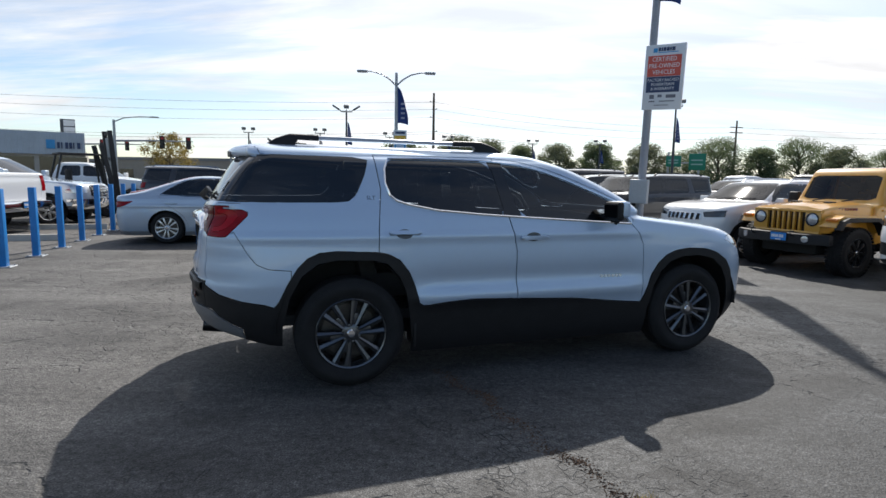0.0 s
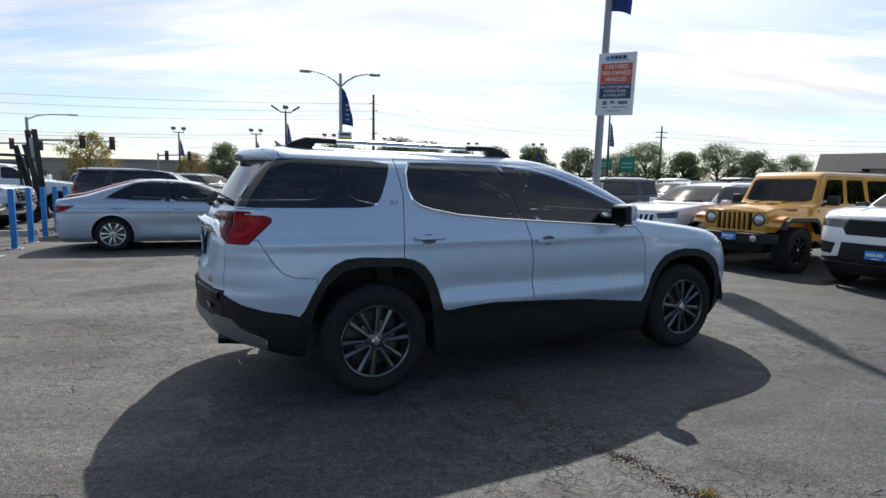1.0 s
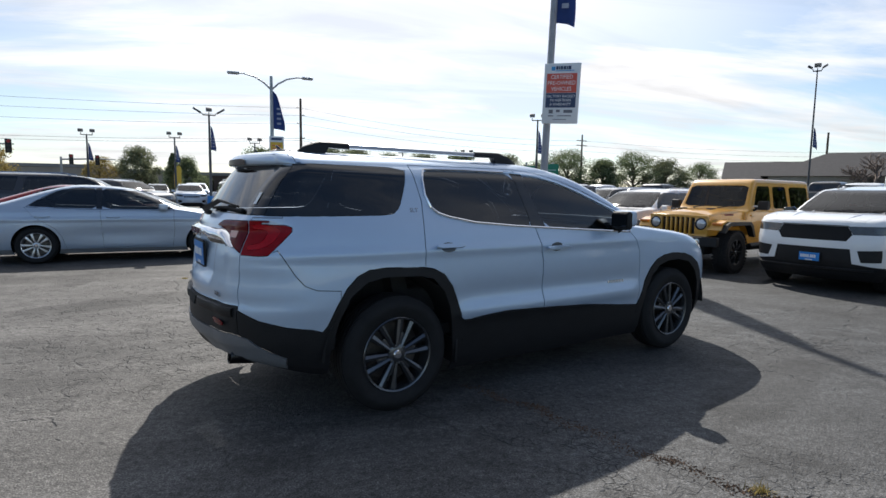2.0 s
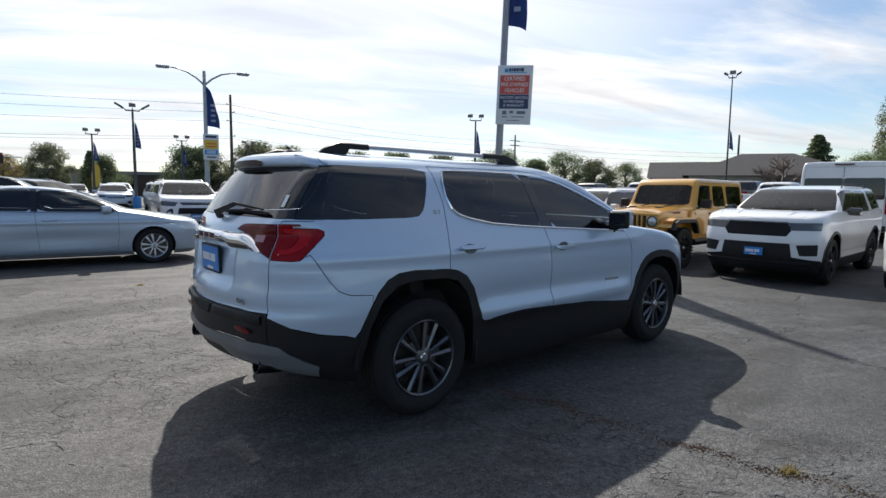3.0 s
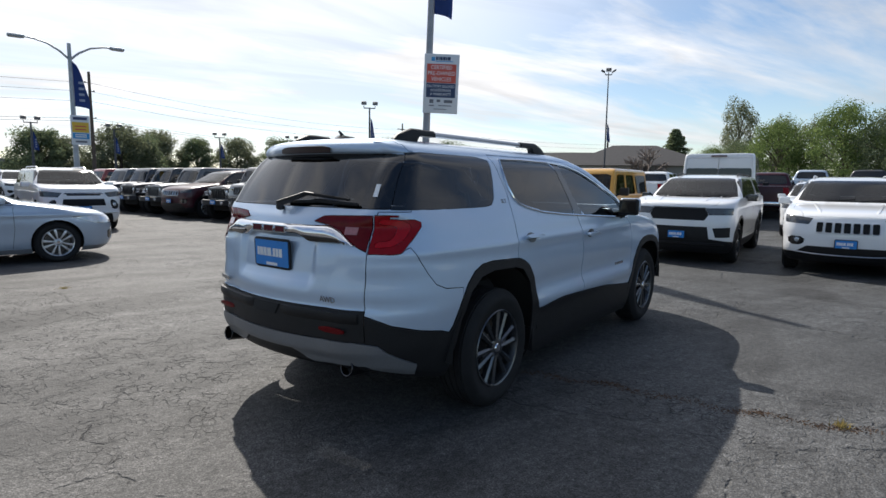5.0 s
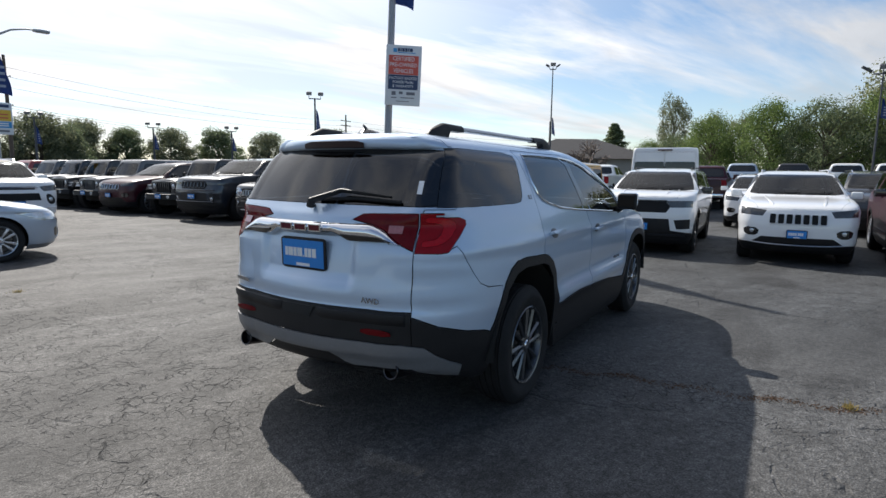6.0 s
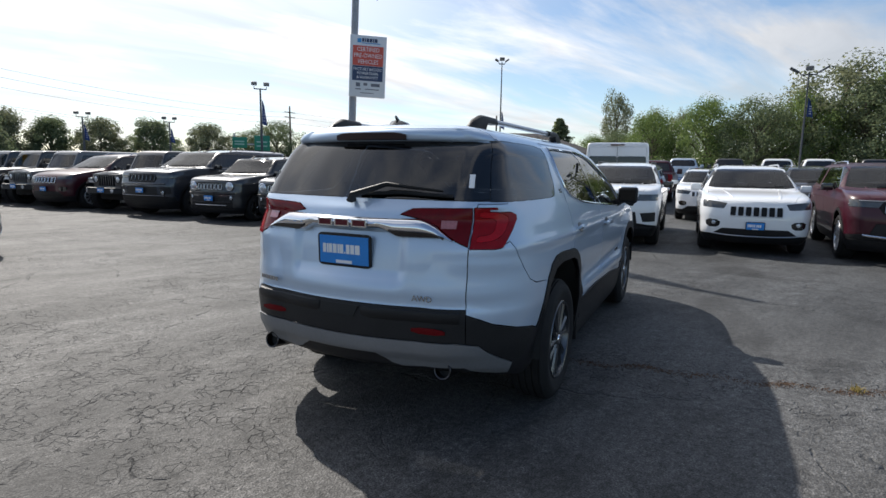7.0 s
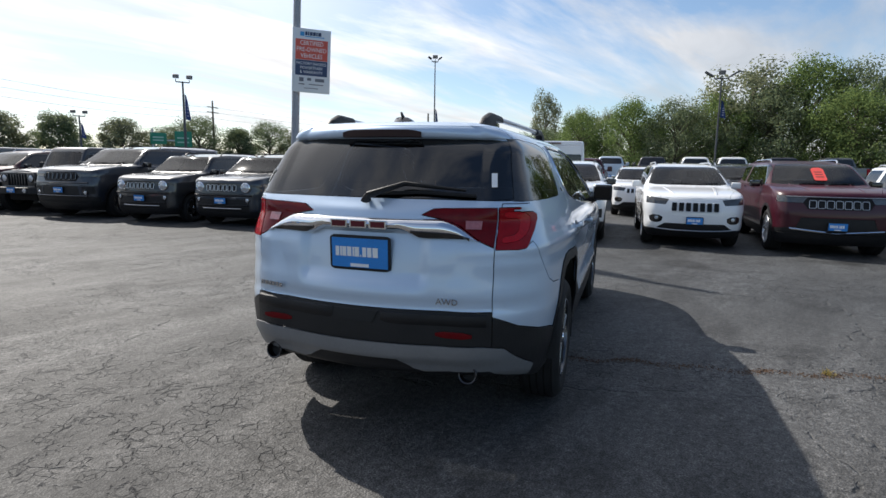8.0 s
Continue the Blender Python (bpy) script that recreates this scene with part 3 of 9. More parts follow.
def trim_line(shell, pts, side, name, material, car, radius=0.009, lift=0.004, closed=False, view="side", flat=1.0):
    """A bead that follows the flank."""
    out = []
    pts = list(pts) + ([pts[0]] if closed else [])
    for (ax, az), (bx, bz) in zip(pts, pts[1:]):
        k = max(1, int(math.hypot(bx - ax, bz - az) / 0.08))
        for i in range(k):
            p, n = shell.at(ax + (bx - ax) * i / k, az + (bz - az) * i / k, side)
            out.append(p + n * lift)
    p, n = shell.at(*pts[-1], side)
    out.append(p + n * lift)
    bm = bmesh.new()
    tube(bm, out, radius, 6, flat=flat)
    return part(name, bm, material, car)


def seats(car, xs, y, z, w=0.5, material=None):
    for x in xs:
        for s in (-1, 1):
            bm = bmesh.new()
            box(bm, x - 0.25, x + 0.27, s * y - w / 2, s * y + w / 2, z, z + 0.2, 0.06)
            box(bm, -0.07, 0.07, s * y - w / 2, s * y + w / 2, 0, 0.62, 0.06, m=pose(x - 0.25, 0, z + 0.12, 0, -14, 0))
            box(bm, -0.05, 0.05, s * y - 0.13, s * y + 0.13, 0.66, 0.84, 0.04, m=pose(x - 0.25, 0, z + 0.12, 0, -10, 0))
            part("seat", bm, material or INTERIOR, car)


# ---- the parked silver SUV ----
HERO_ROWS = [
    (0.2, 3.54, -0.965, 0.85, 0.3, 0.38, 0.18, 0.18),
    (0.28, 3.62, -1.015, 0.885, 0.34, 0.41, 0.2, 0.20),
    (0.4, 3.67, -1.035, 0.908, 0.36, 0.43, 0.21, 0.21),
    (0.52, 3.70, -1.06, 0.923, 0.38, 0.46, 0.22, 0.22),
    (0.66, 3.70, -1.062, 0.931, 0.38, 0.46, 0.23, 0.22),
    (0.76, 3.69, -1.052, 0.935, 0.38, 0.45, 0.23, 0.22),
    (0.9, 3.65, -1.04, 0.933, 0.38, 0.41, 0.23, 0.21),
    (0.98, 3.58, -1.03, 0.929, 0.38, 0.36, 0.24, 0.19),
    (1.04, 3.45, -1.02, 0.923, 0.36, 0.36, 0.26, 0.18),
    (1.085, 3.21, -1.01, 0.915, 0.32, 0.35, 0.26, 0.18),
    (1.125, 2.86, -1, 0.905, 0.28, 0.35, 0.24, 0.18),
    (1.165, 2.56, -0.985, 0.892, 0.24, 0.34, 0.22, 0.18),
    (1.21, 2.52, -0.97, 0.874, 0.16, 0.3, 0.18, 0.15),
    (1.26, 2.45, -0.935, 0.852, 0.13, 0.21, 0.17, 0.12),
    (1.35, 2.29, -0.882, 0.813, 0.12, 0.19, 0.16, 0.12),
    (1.45, 2.09, -0.82, 0.766, 0.12, 0.17, 0.16, 0.13),
    (1.53, 1.90, -0.768, 0.727, 0.12, 0.15, 0.15, 0.15),
    (1.57, 1.79, -0.742, 0.692, 0.12, 0.14, 0.15, 0.17),
    (1.583, 1.75, -0.775, 0.677, 0.12, 0.13, 0.15, 0.20),
    (1.612, 1.63, -0.785, 0.647, 0.12, 0.12, 0.14, 0.20),
    (1.640, 1.42, -0.765, 0.596, 0.12, 0.12, 0.12, 0.18),
    (1.667, 1.08, -0.66, 0.452, 0.12, 0.12, 0.08, 0.10),
    (1.675, 0.65, -0.40, 0.216, 0.08, 0.08, 0.02, 0.02),
    (1.678, 0.2, -0.02, 0.029, 0.01, 0.01, 0, 0),
]
R_ARCH = [(-0.50, 0.585), (-0.47, 0.62), (-0.415, 0.735), (-0.35, 0.84), (-0.285, 0.905), (-0.21, 0.94), (-0.1, 0.95), (0.17, 0.938), (0.255, 0.92), (0.335, 0.875), (0.40, 0.79), (0.44, 0.70), (0.475, 0.57), (0.51, 0.548)]
F_ARCH = [(2.355, 0.47), (2.385, 0.53), (2.44, 0.70), (2.50, 0.79), (2.58, 0.855), (2.68, 0.89), (2.8, 0.905), (2.98, 0.895), (3.10, 0.86), (3.20, 0.80), (3.27, 0.71), (3.32, 0.58), (3.34, 0.50)]
R_OPEN = [(-0.455, 0.0), (-0.445, 0.45), (-0.40, 0.64), (-0.325, 0.785), (-0.22, 0.865), (-0.1, 0.888), (0.15, 0.88), (0.245, 0.855), (0.325, 0.77), (0.375, 0.66), (0.405, 0.5), (0.43, 0.3), (0.43, 0.0)]
F_OPEN = [(2.43, 0.0), (2.43, 0.4), (2.47, 0.6), (2.53, 0.72), (2.62, 0.80), (2.74, 0.835), (2.9, 0.84), (3.05, 0.81), (3.15, 0.73), (3.22, 0.62), (3.265, 0.45), (3.28, 0.0)]


def hero_shape(p):
    x, y, z = p
    s = 1 if y > 0 else -1
    if abs(y) > 0.55:
        k = min(1, max(0, (x - 0.35) / 0.2)) * min(1, max(0, (2.45 - x) / 0.2))
        d = k * (0.026 * bell(z, 0.60, 0.055) - 0.014 * bell(z, 0.73, 0.07))
        d += 0.010 * bell(z, 1.04, 0.035) * min(1, max(0, (2.6 - x) / 0.5))
        d += 0.008 * (bell(x, 0, 0.5) + bell(x, 2.857, 0.5)) * bell(z, 0.78, 0.26)
        y += s * d
    # plan taper towards the tail, more at the shoulder
    if x < 0.25:
        y *= 1 - min(1.2, (0.25 - x) / 1.1) ** 2 * float(np.interp(z, (0.5, 0.72, 1.0, 1.3, 1.45, 1.6), (0.085, 0.07, 0.11, 0.11, 0.09, 0.05)))
    if x < -0.6:
        # gate: dish round the plate, ledge over the bumper
        d = 0.026 * min(1, max(0, (0.36 - abs(y)) / 0.05)) * min(1, max(0, (z - 0.855) / 0.03)) * min(1, max(0, (1.135 - z) / 0.03))
        d += 0.008 * bell(z, 0.76, 0.02)
        d -= 0.006 * bell(z, 0.825, 0.05)
        x += d
    if z < 0.52 and x < -0.25:
        z += (0.52 - z) * 0.62 * (0.55 * min(1, (-0.25 - x) / 0.12) + 0.45 * min(1, max(0, (-0.50 - x) / 0.32)))
    if z < 0.45 and x > 3.2:
        z += (0.45 - z) * 0.35 * min(1, (x - 3.2) / 0.3)
    if z > 1.45:
        z -= 0.012 * min(1, (z - 1.45) / 0.15) * (max(0, x - 0.75) / 1.5) ** 2
    return Vector((x, y, z))


def hero_suv(m):
    car = thing("suv", "silver-white mid-size SUV with black lower cladding, parked on worn asphalt", "car", m)
    sh = Shell(HERO_ROWS, 4, 12, 9, 70, 30, hero_shape)
    flank = lambda c, n: abs(c.y) > 0.5 and abs(n.y) > 0.25
    rear = lambda c, n: c.x < -0.55 and n.x < -0.25
    front = lambda c, n: c.x > 1.0 and n.x > 0.1
    sh.take("hole", R_OPEN, "side", flank)
    sh.take("hole", F_OPEN, "side", flank)
    sh.take("lower_skid", [(-0.62, 0.575), (0.62, 0.575), (0.71, 0.56), (0.83, 0.43), (0.82, 0.37), (0.70, 0.405), (0.64, 0.44), (0.46, 0.44), (0.34, 0.432), (0.29, 0.445), (0.21, 0.497), (-0.21, 0.497), (-0.29, 0.445), (-0.34, 0.432), (-0.46, 0.44), (-0.64, 0.44), (-0.70, 0.405), (-0.82, 0.37), (-0.83, 0.43), (-0.71, 0.56)], "end", lambda c, n: rear(c, n) and c.x < -0.70)
    sh.take("bumper_cover", [(0.66, 0.742), (0.66, 0.0), (-0.66, 0.0), (-0.66, 0.742)], "end", rear)
    clad = [(-1.4, 0.742), (-0.965, 0.742), (-0.90, 0.70), (-0.837, 0.665), (-0.70, 0.628), (-0.56, 0.605)] + R_ARCH + [(0.7, 0.57), (0.89, 0.579), (1.226, 0.565), (1.74, 0.536), (2.13, 0.49)] + F_ARCH + [(3.6, 0.47), (4.2, 0.47), (4.2, -0.1), (-1.4, -0.1)]
    sh.take("cladding", clad, "side", lambda c, n: not rear(c, n) or abs(c.y) > 0.658)
    # glazing
    q = rounded([(-0.60, 1.585), (0.155, 1.578), (0.12, 1.46), (0.05, 1.32), (-0.01, 1.272), (-0.5, 1.268), (-1.1, 1.275), (-1.1, 1.50)], 1, 0.15)
    sh.take("quarter_window", q, "side", lambda c, n: flank(c, n) and abs(n.y) > abs(n.x))
    sh.take("rear_door_window", rounded([(0.282, 1.565), (0.262, 1.40), (0.30, 1.315), (0.40, 1.268), (0.62, 1.225), (0.96, 1.193), (1.14, 1.18), (1.075, 1.562), (0.6, 1.568)], 1, 0.14), "side", flank)
    sh.take("front_door_window", rounded([(1.16, 1.550), (1.262, 1.178), (1.7, 1.150), (2.21, 1.120), (2.20, 1.15), (2.085, 1.275), (1.92, 1.342), (1.715, 1.425), (1.51, 1.494), (1.31, 1.539)], 1, 0.12), "side", flank)
    sh.take("pillar_trim", [(1.06, 1.566), (1.13, 1.178), (1.27, 1.172), (1.17, 1.557)], "side", flank)
    sh.take("rear_window", rounded([(-0.80, 1.275), (0.80, 1.275), (0.76, 1.42), (0.66, 1.568), (0.4, 1.572), (-0.4, 1.572), (-0.66, 1.568), (-0.76, 1.42)], 1, 0.1), "end", lambda c, n: rear(c, n) and c.z < 1.574)
    sh.take("rear_pillar_trim", [(-1.3, 1.274), (-0.56, 1.274), (-0.56, 1.572), (-1.3, 1.572)], "side", lambda c, n: abs(c.y) > 0.45 and c.x < -0.62)
    sh.take("windscreen", rounded([(-0.80, 1.215), (0.80, 1.215), (0.70, 1.42), (0.60, 1.575), (-0.60, 1.575), (-0.70, 1.42)], 1, 0.1), "end", lambda c, n: front(c, n) and n.z > 0.1)
    # lamps
    lamp_rear = [(0.30, 1.20), (0.36, 1.232), (0.655, 1.240), (0.655, 1.052), (0.60, 1.075), (0.50, 1.145), (0.42, 1.178)]
    sh.take("gate_lamp", lamp_rear, "end", rear, mirror=True)
    sh.take("tail_lamp", [(0.662, 1.242), (1.1, 1.242), (1.1, 1.045), (0.662, 1.045)], "end", lambda c, n: c.x < -0.76 and n.x < -0.2 and c.x < -0.84 + 0.3 * (c.z - 1.04), mirror=True)
    sh.take("tail_lamp", [(-1.3, 1.242), (-0.68, 1.218), (-0.648, 1.205), (-0.65, 1.18), (-0.785, 1.045), (-0.82, 1.04), (-1.3, 1.05)], "side", lambda c, n: abs(c.y) > 0.665)
    sh.take("light_guide", rounded([(0.685, 1.222), (0.76, 1.218), (0.79, 1.19), (0.785, 1.115), (0.755, 1.082), (0.685, 1.072), (0.685, 1.102), (0.735, 1.110), (0.748, 1.13), (0.75, 1.175), (0.735, 1.19), (0.685, 1.194)], 1, 0.2), "end", lambda c, n: c.x < -0.7 and n.x < -0.15, over=("tail_lamp",), mirror=True)
    # panels
    sh.take("tailgate", [(-0.658, 0.735), (0.658, 0.735), (0.658, 1.10), (0.675, 1.26), (0.80, 1.26), (0.72, 1.54), (0.66, 1.64), (-0.66, 1.64), (-0.72, 1.54), (-0.80, 1.26), (-0.675, 1.26), (-0.658, 1.10)], "end", rear)
    sh.take("bumper", [(-1.4, 1.05), (-0.80, 1.05), (-0.735, 1.075), (-0.65, 0.93), (-0.60, 0.868), (-0.53, 0.838), (-0.389, 0.826), (-0.40, 0.4), (-1.4, 0.4)], "side", lambda c, n: c.x < -0.3)
    sh.take("door", [(0.195, 1.60), (0.206, 1.50), (0.222, 1.36), (0.20, 1.18), (0.186, 1.05), (0.185, 0.90), (0.5, 0.3), (1.232, 0.3), (1.231, 0.565), (1.222, 0.926), (1.198, 1.05), (1.165, 1.176), (1.118, 1.56), (1.11, 1.60)], "side", flank)
    sh.take("front_door", [(1.11, 1.60), (1.118, 1.56), (1.165, 1.176), (1.198, 1.05), (1.222, 0.926), (1.231, 0.565), (1.232, 0.3), (2.36, 0.3), (2.36, 0.70), (2.345, 0.946), (2.30, 1.04), (2.235, 1.112), (2.262, 1.14), (2.125, 1.30), (1.95, 1.375), (1.74, 1.458), (1.53, 1.53), (1.32, 1.578)], "side", flank)
    sh.take("headlamp", rounded([(3.15, 0.985), (3.45, 1.005), (3.9, 0.96), (3.9, 0.86), (3.5, 0.83), (3.36, 0.90)], 1), "side", lambda c, n: abs(c.y) > 0.35)
    sh.take("grille", [(-0.52, 0.95), (0.52, 0.95), (0.46, 0.66), (-0.46, 0.66)], "end", front)
    sh.take("bonnet", [(2.28, -0.80), (3.0, -0.83), (3.6, -0.66), (3.74, -0.4), (3.76, 0), (3.74, 0.4), (3.6, 0.66), (3.0, 0.83), (2.28, 0.80)], "top", lambda c, n: n.z > 0.35 and c.x > 2.2 and c.z < 1.25)
    P = HERO_PAINT
    rail_y = lambda x: 0.47 + 0.07 * min(1, max(0, (x + 0.5) / 1.2))
    BADGE = mat("badge_chrome", (0.42, 0.43, 0.45), 0.25, 0.9)
    part("body", sh.emit("body"), P, car)
    for s in (-1, 1):
        part("bumper_corner", sh.emit("bumper", only=lambda c, s=s: c.y * s > 0), P, car)
    part("bonnet", sh.emit("bonnet"), P, car)
    gate = part("tailgate", sh.emit("tailgate", gap=0.003, lip=0.02), P, car)
    part("cladding", sh.emit("cladding", 0.006), PLASTIC, car, "textured black plastic arches and sills")
    part("bumper_cover", sh.emit("bumper_cover", 0.006), PLASTIC, car)
    # raised black patch: the hand notch's shade given as colour
    p, n = sh.end(0.0, 0.70)
    bm = bmesh.new()
    prism(bm, [(-0.12, 0.03), (-0.09, -0.03), (0.09, -0.03), (0.12, 0.03)], 0.01, lens_frame(p + n * 0.001, n), 0.004)
    part("step_notch", bm, UNDER, car)
    # ledge along the bumper's top, open at the hand notch
    for y0, y1 in ((-0.64, -0.13), (0.13, 0.64)):
        bm, rows = bmesh.new(), []
        for y in np.linspace(y0, y1, 13):
            p, n = sh.end(float(y), 0.715)
            e = 0.018 * min(1, (abs(float(y)) - 0.12) / 0.05)
            rows.append([bm.verts.new((p.x - o, y, z)) for o, z in ((0.002, 0.664), (0.008 + e * 0.8, 0.69), (0.006 + e, 0.715), (0.004 + e * 0.9, 0.730), (-0.02, 0.738))])
        for a, b in zip(rows, rows[1:]):
            for k in range(4):
                bm.faces.new((a[k], b[k], b[k + 1], a[k + 1]))
        bmesh.ops.recalc_face_normals(bm, faces=bm.faces)
        part("bumper_ledge", bm, PLASTIC, car)
    part("lower_skid", sh.emit("lower_skid", 0.014), SKID, car, "satin silver bumper insert")
    part("grille", sh.emit("grille"), GLOSS, car)
    part("rear_window", sh.emit("rear_window", -0.002, 0.006), TINT, gate, "dark tinted rear glass")
    part("windscreen", sh.emit("windscreen", -0.002, 0.006), CLEAR, car)
    for s in (-1, 1):
        on = lambda c, s=s: c.y * s > 0
        for nm in ("door", "front_door"):
            d = part("door", sh.emit(nm, only=on, gap=0.004, lip=0.016), P, car)
            part("window", sh.emit(("rear_door_window" if nm == "door" else "front_door_window"), -0.003, 0.006, 0.001, on), TINT if nm == "door" else FRONT_TINT, d, "dark tinted window")
            xa, xb, z = (0.255, 0.478, 1.058) if nm == "door" else (1.242, 1.470, 1.022)
            p, n = sh.at((xa + xb) / 2, z, s)
            bm = bmesh.new()
            fr = lens_frame(p, n)
            prism(bm, rounded([(-0.115, -0.014), (0.115, -0.014), (0.115, 0.014), (-0.115, 0.014)], 2, 0.2), 0.022, fr @ Matrix.Translation((0, 0, 0.022)), 0.006)
            for k in (-0.09, 0.09):
                box(bm, k - 0.016, k + 0.016, -0.01, 0.01, -0.01, 0.025, m=fr)
            part("handle", bm, P, d)
            # flat dark patch behind the handle, shade of the finger recess as colour
            bm = bmesh.new()
            prism(bm, rounded([(-0.06, -0.034), (0.06, -0.034), (0.06, 0.034), (-0.06, 0.034)], 2, 0.3), 0.004, fr @ Matrix.Translation((0, 0, -0.001)), 0.0015)
            part("handle_cup", bm, mat("handle_cup", (0.11, 0.12, 0.13), 0.35, 0.4), d)
        part("pillar_trim", sh.emit("pillar_trim", -0.001, 0.006, 0.001, on), GLOSS, car)
        part("rear_pillar_trim", sh.emit("rear_pillar_trim", -0.001, 0.006, 0.001, on), GLOSS, car)
        part("quarter_window", sh.emit("quarter_window", -0.002, 0.006, 0.001, on), TINT, car, "dark tinted quarter glass")
        part("headlamp", sh.emit("headlamp", 0.0, 0.01, 0.002, on), LAMP, car)
        tl = part("tail_lamp", sh.emit("tail_lamp", 0.004, 0.02, 0.002, on), RED_LENS, car, "glossy red wrap-round tail lamp")
        gl = part("gate_lamp", sh.emit("gate_lamp", 0.004, 0.02, 0.002, on), DARK_RED, gate, "dark red lamp on the tailgate")
        # light guide of the lamp, and the pale reversing lens
        part("light_guide", sh.emit("light_guide", 0.0035, 0.004, 0.0, on), mat("bright_red_lens", (0.42, 0.006, 0.014), 0.15, spec=0.2, vary=0.25, scale=9), tl)
        bm = bmesh.new()
        p, n = sh.end(0.555 * s, 1.155)
        prism(bm, [(-0.04, -0.02), (0.035, -0.02), (0.04, 0.022), (-0.04, 0.022)], 0.003, lens_frame(p + n * 0.004, n))
        part("reversing_lens", bm, mat("reversing_lens", (0.35, 0.12, 0.13), 0.12, coat=1.0, vary=0.25, scale=60), gl)
        # bright bead round the side glass
        trim_line(sh, [(1.0, 1.572), (0.6, 1.577), (0.30, 1.572), (0.262, 1.50), (0.256, 1.40), (0.285, 1.318), (0.33, 1.28), (0.42, 1.252), (0.62, 1.214), (0.96, 1.184), (1.24, 1.166), (1.7, 1.138), (2.225, 1.108), (2.235, 1.122), (2.10, 1.286), (1.93, 1.352), (1.72, 1.436), (1.51, 1.506), (1.31, 1.550), (1.12, 1.566), (1.0, 1.572)], s, "window_trim", CHROME, car, 0.008, 0.004)
        # mirror
        bm = bmesh.new()
        p, n = sh.at(2.09, 1.13, s)
        box(bm, -0.055, 0.005, -0.085, 0.085, -0.072, 0.072, 0.028, 3, pose(2.02, s * 1.01, 1.215, 0, 0, s * -8))
        tube(bm, [p - n * 0.02, p + n * 0.05 + Vector((0, 0, 0.02)), Vector((2.03, s * 0.98, 1.165))], [0.036, 0.03, 0.028], 8)
        mir = part("door_mirror", bm, PLASTIC, car, "black door mirror with a silver cap")
        bm = bmesh.new()
        box(bm, -0.03, 0.062, -0.089, 0.089, -0.050, 0.076, 0.034, 3, pose(2.022, s * 1.01, 1.216, 0, 0, s * -8))
        part("mirror_cap", bm, P, mir, "silver mirror cap")
        # glass coloured near black, standing in for a dark reflection
        bm = bmesh.new()
        box(bm, -0.006, 0.0, -0.07, 0.07, -0.052, 0.052, 0.002, 1, pose(1.966, s * 1.01, 1.215, 0, 0, s * -8))
        part("mirror_glass", bm, mat("mirror_glass", (0.035, 0.037, 0.04), 0.06, 1.0), mir)
        # roof rail
        pts = []
        for x in np.linspace(-0.40, 1.12, 17):
            p, n = sh.top(float(x), s * rail_y(float(x)))
            pts.append(p + Vector((0, 0, 0.050)))
        bm = bmesh.new()
        tube(bm, pts[2:15], 0.016, 8)
        rail = part("roof_rail", bm, mat("satin_rail", (0.55, 0.56, 0.58), 0.3, 0.8), car, "satin silver roof rail with black ends")
        # solid end caps that rise out of the roof
        for xa, xb in ((-0.50, -0.16), (1.24, 0.84)):
            bm, rings = bmesh.new(), []
            for i in range(13):
                u = i / 12
                x = xa + (xb - xa) * u
                base = sh.top(x, s * rail_y(x))[0]
                hh = 0.004 + 0.070 * min(1, u / 0.42) ** 0.62 - 0.006 * max(0, u - 0.5)
                foot = -0.012 if u < 0.52 else hh - 0.040
                w = 0.026 * (0.55 + 0.45 * min(1, u / 0.2))
                rings.append([bm.verts.new(base + Vector((0, a * w, z))) for a, z in ((-1, foot), (-1, hh * 0.55 if u < 0.52 else hh - 0.022), (-0.72, hh * 0.9), (-0.3, hh), (0.3, hh), (0.72, hh * 0.9), (1, hh * 0.55 if u < 0.52 else hh - 0.022), (1, foot))])
            for a, b in zip(rings, rings[1:]):
                for k in range(8):
                    bm.faces.new((a[k], a[(k + 1) % 8], b[(k + 1) % 8], b[k]))
            bm.faces.new(rings[0][::-1]); bm.faces.new(rings[-1])
            bmesh.ops.recalc_face_normals(bm, faces=bm.faces)
            part("rail_end", bm, PLASTIC, rail)
        # exhaust tip and reflector
        bm = bmesh.new()
        lathe(bm, [(0.042, -0.14), (0.047, 0.0), (0.048, 0.008), (0.045, 0.012), (0.039, 0.010), (0.037, -0.02), (0.036, -0.12)], 24, pose(-0.945 - 0.02 * (s > 0), s * 0.55, 0.422, 0, -80, 0))
        ex = part("exhaust_tip", bm, mat("dark_chrome", (0.06, 0.06, 0.064), 0.3, 1.0), car)
        # black disc across the tip, in place of the dark inside its bore
        bm = bmesh.new()
        lathe(bm, [(0.0, -0.03), (0.038, -0.03), (0.036, -0.10)], 20, pose(-0.945 - 0.02 * (s > 0), s * 0.55, 0.422, 0, -80, 0))
        part("tip_bore", bm, UNDER, ex)
        p, n = sh.end(0.49 * s, 0.632)
        bm = bmesh.new()
        prism(bm, rounded([(-0.09, -0.016), (0.09, -0.016), (0.09, 0.016), (-0.09, 0.016)], 1), 0.006, lens_frame(p + n * 0.006, n), 0.002)
        part("reflector", bm, DARK_RED, car)
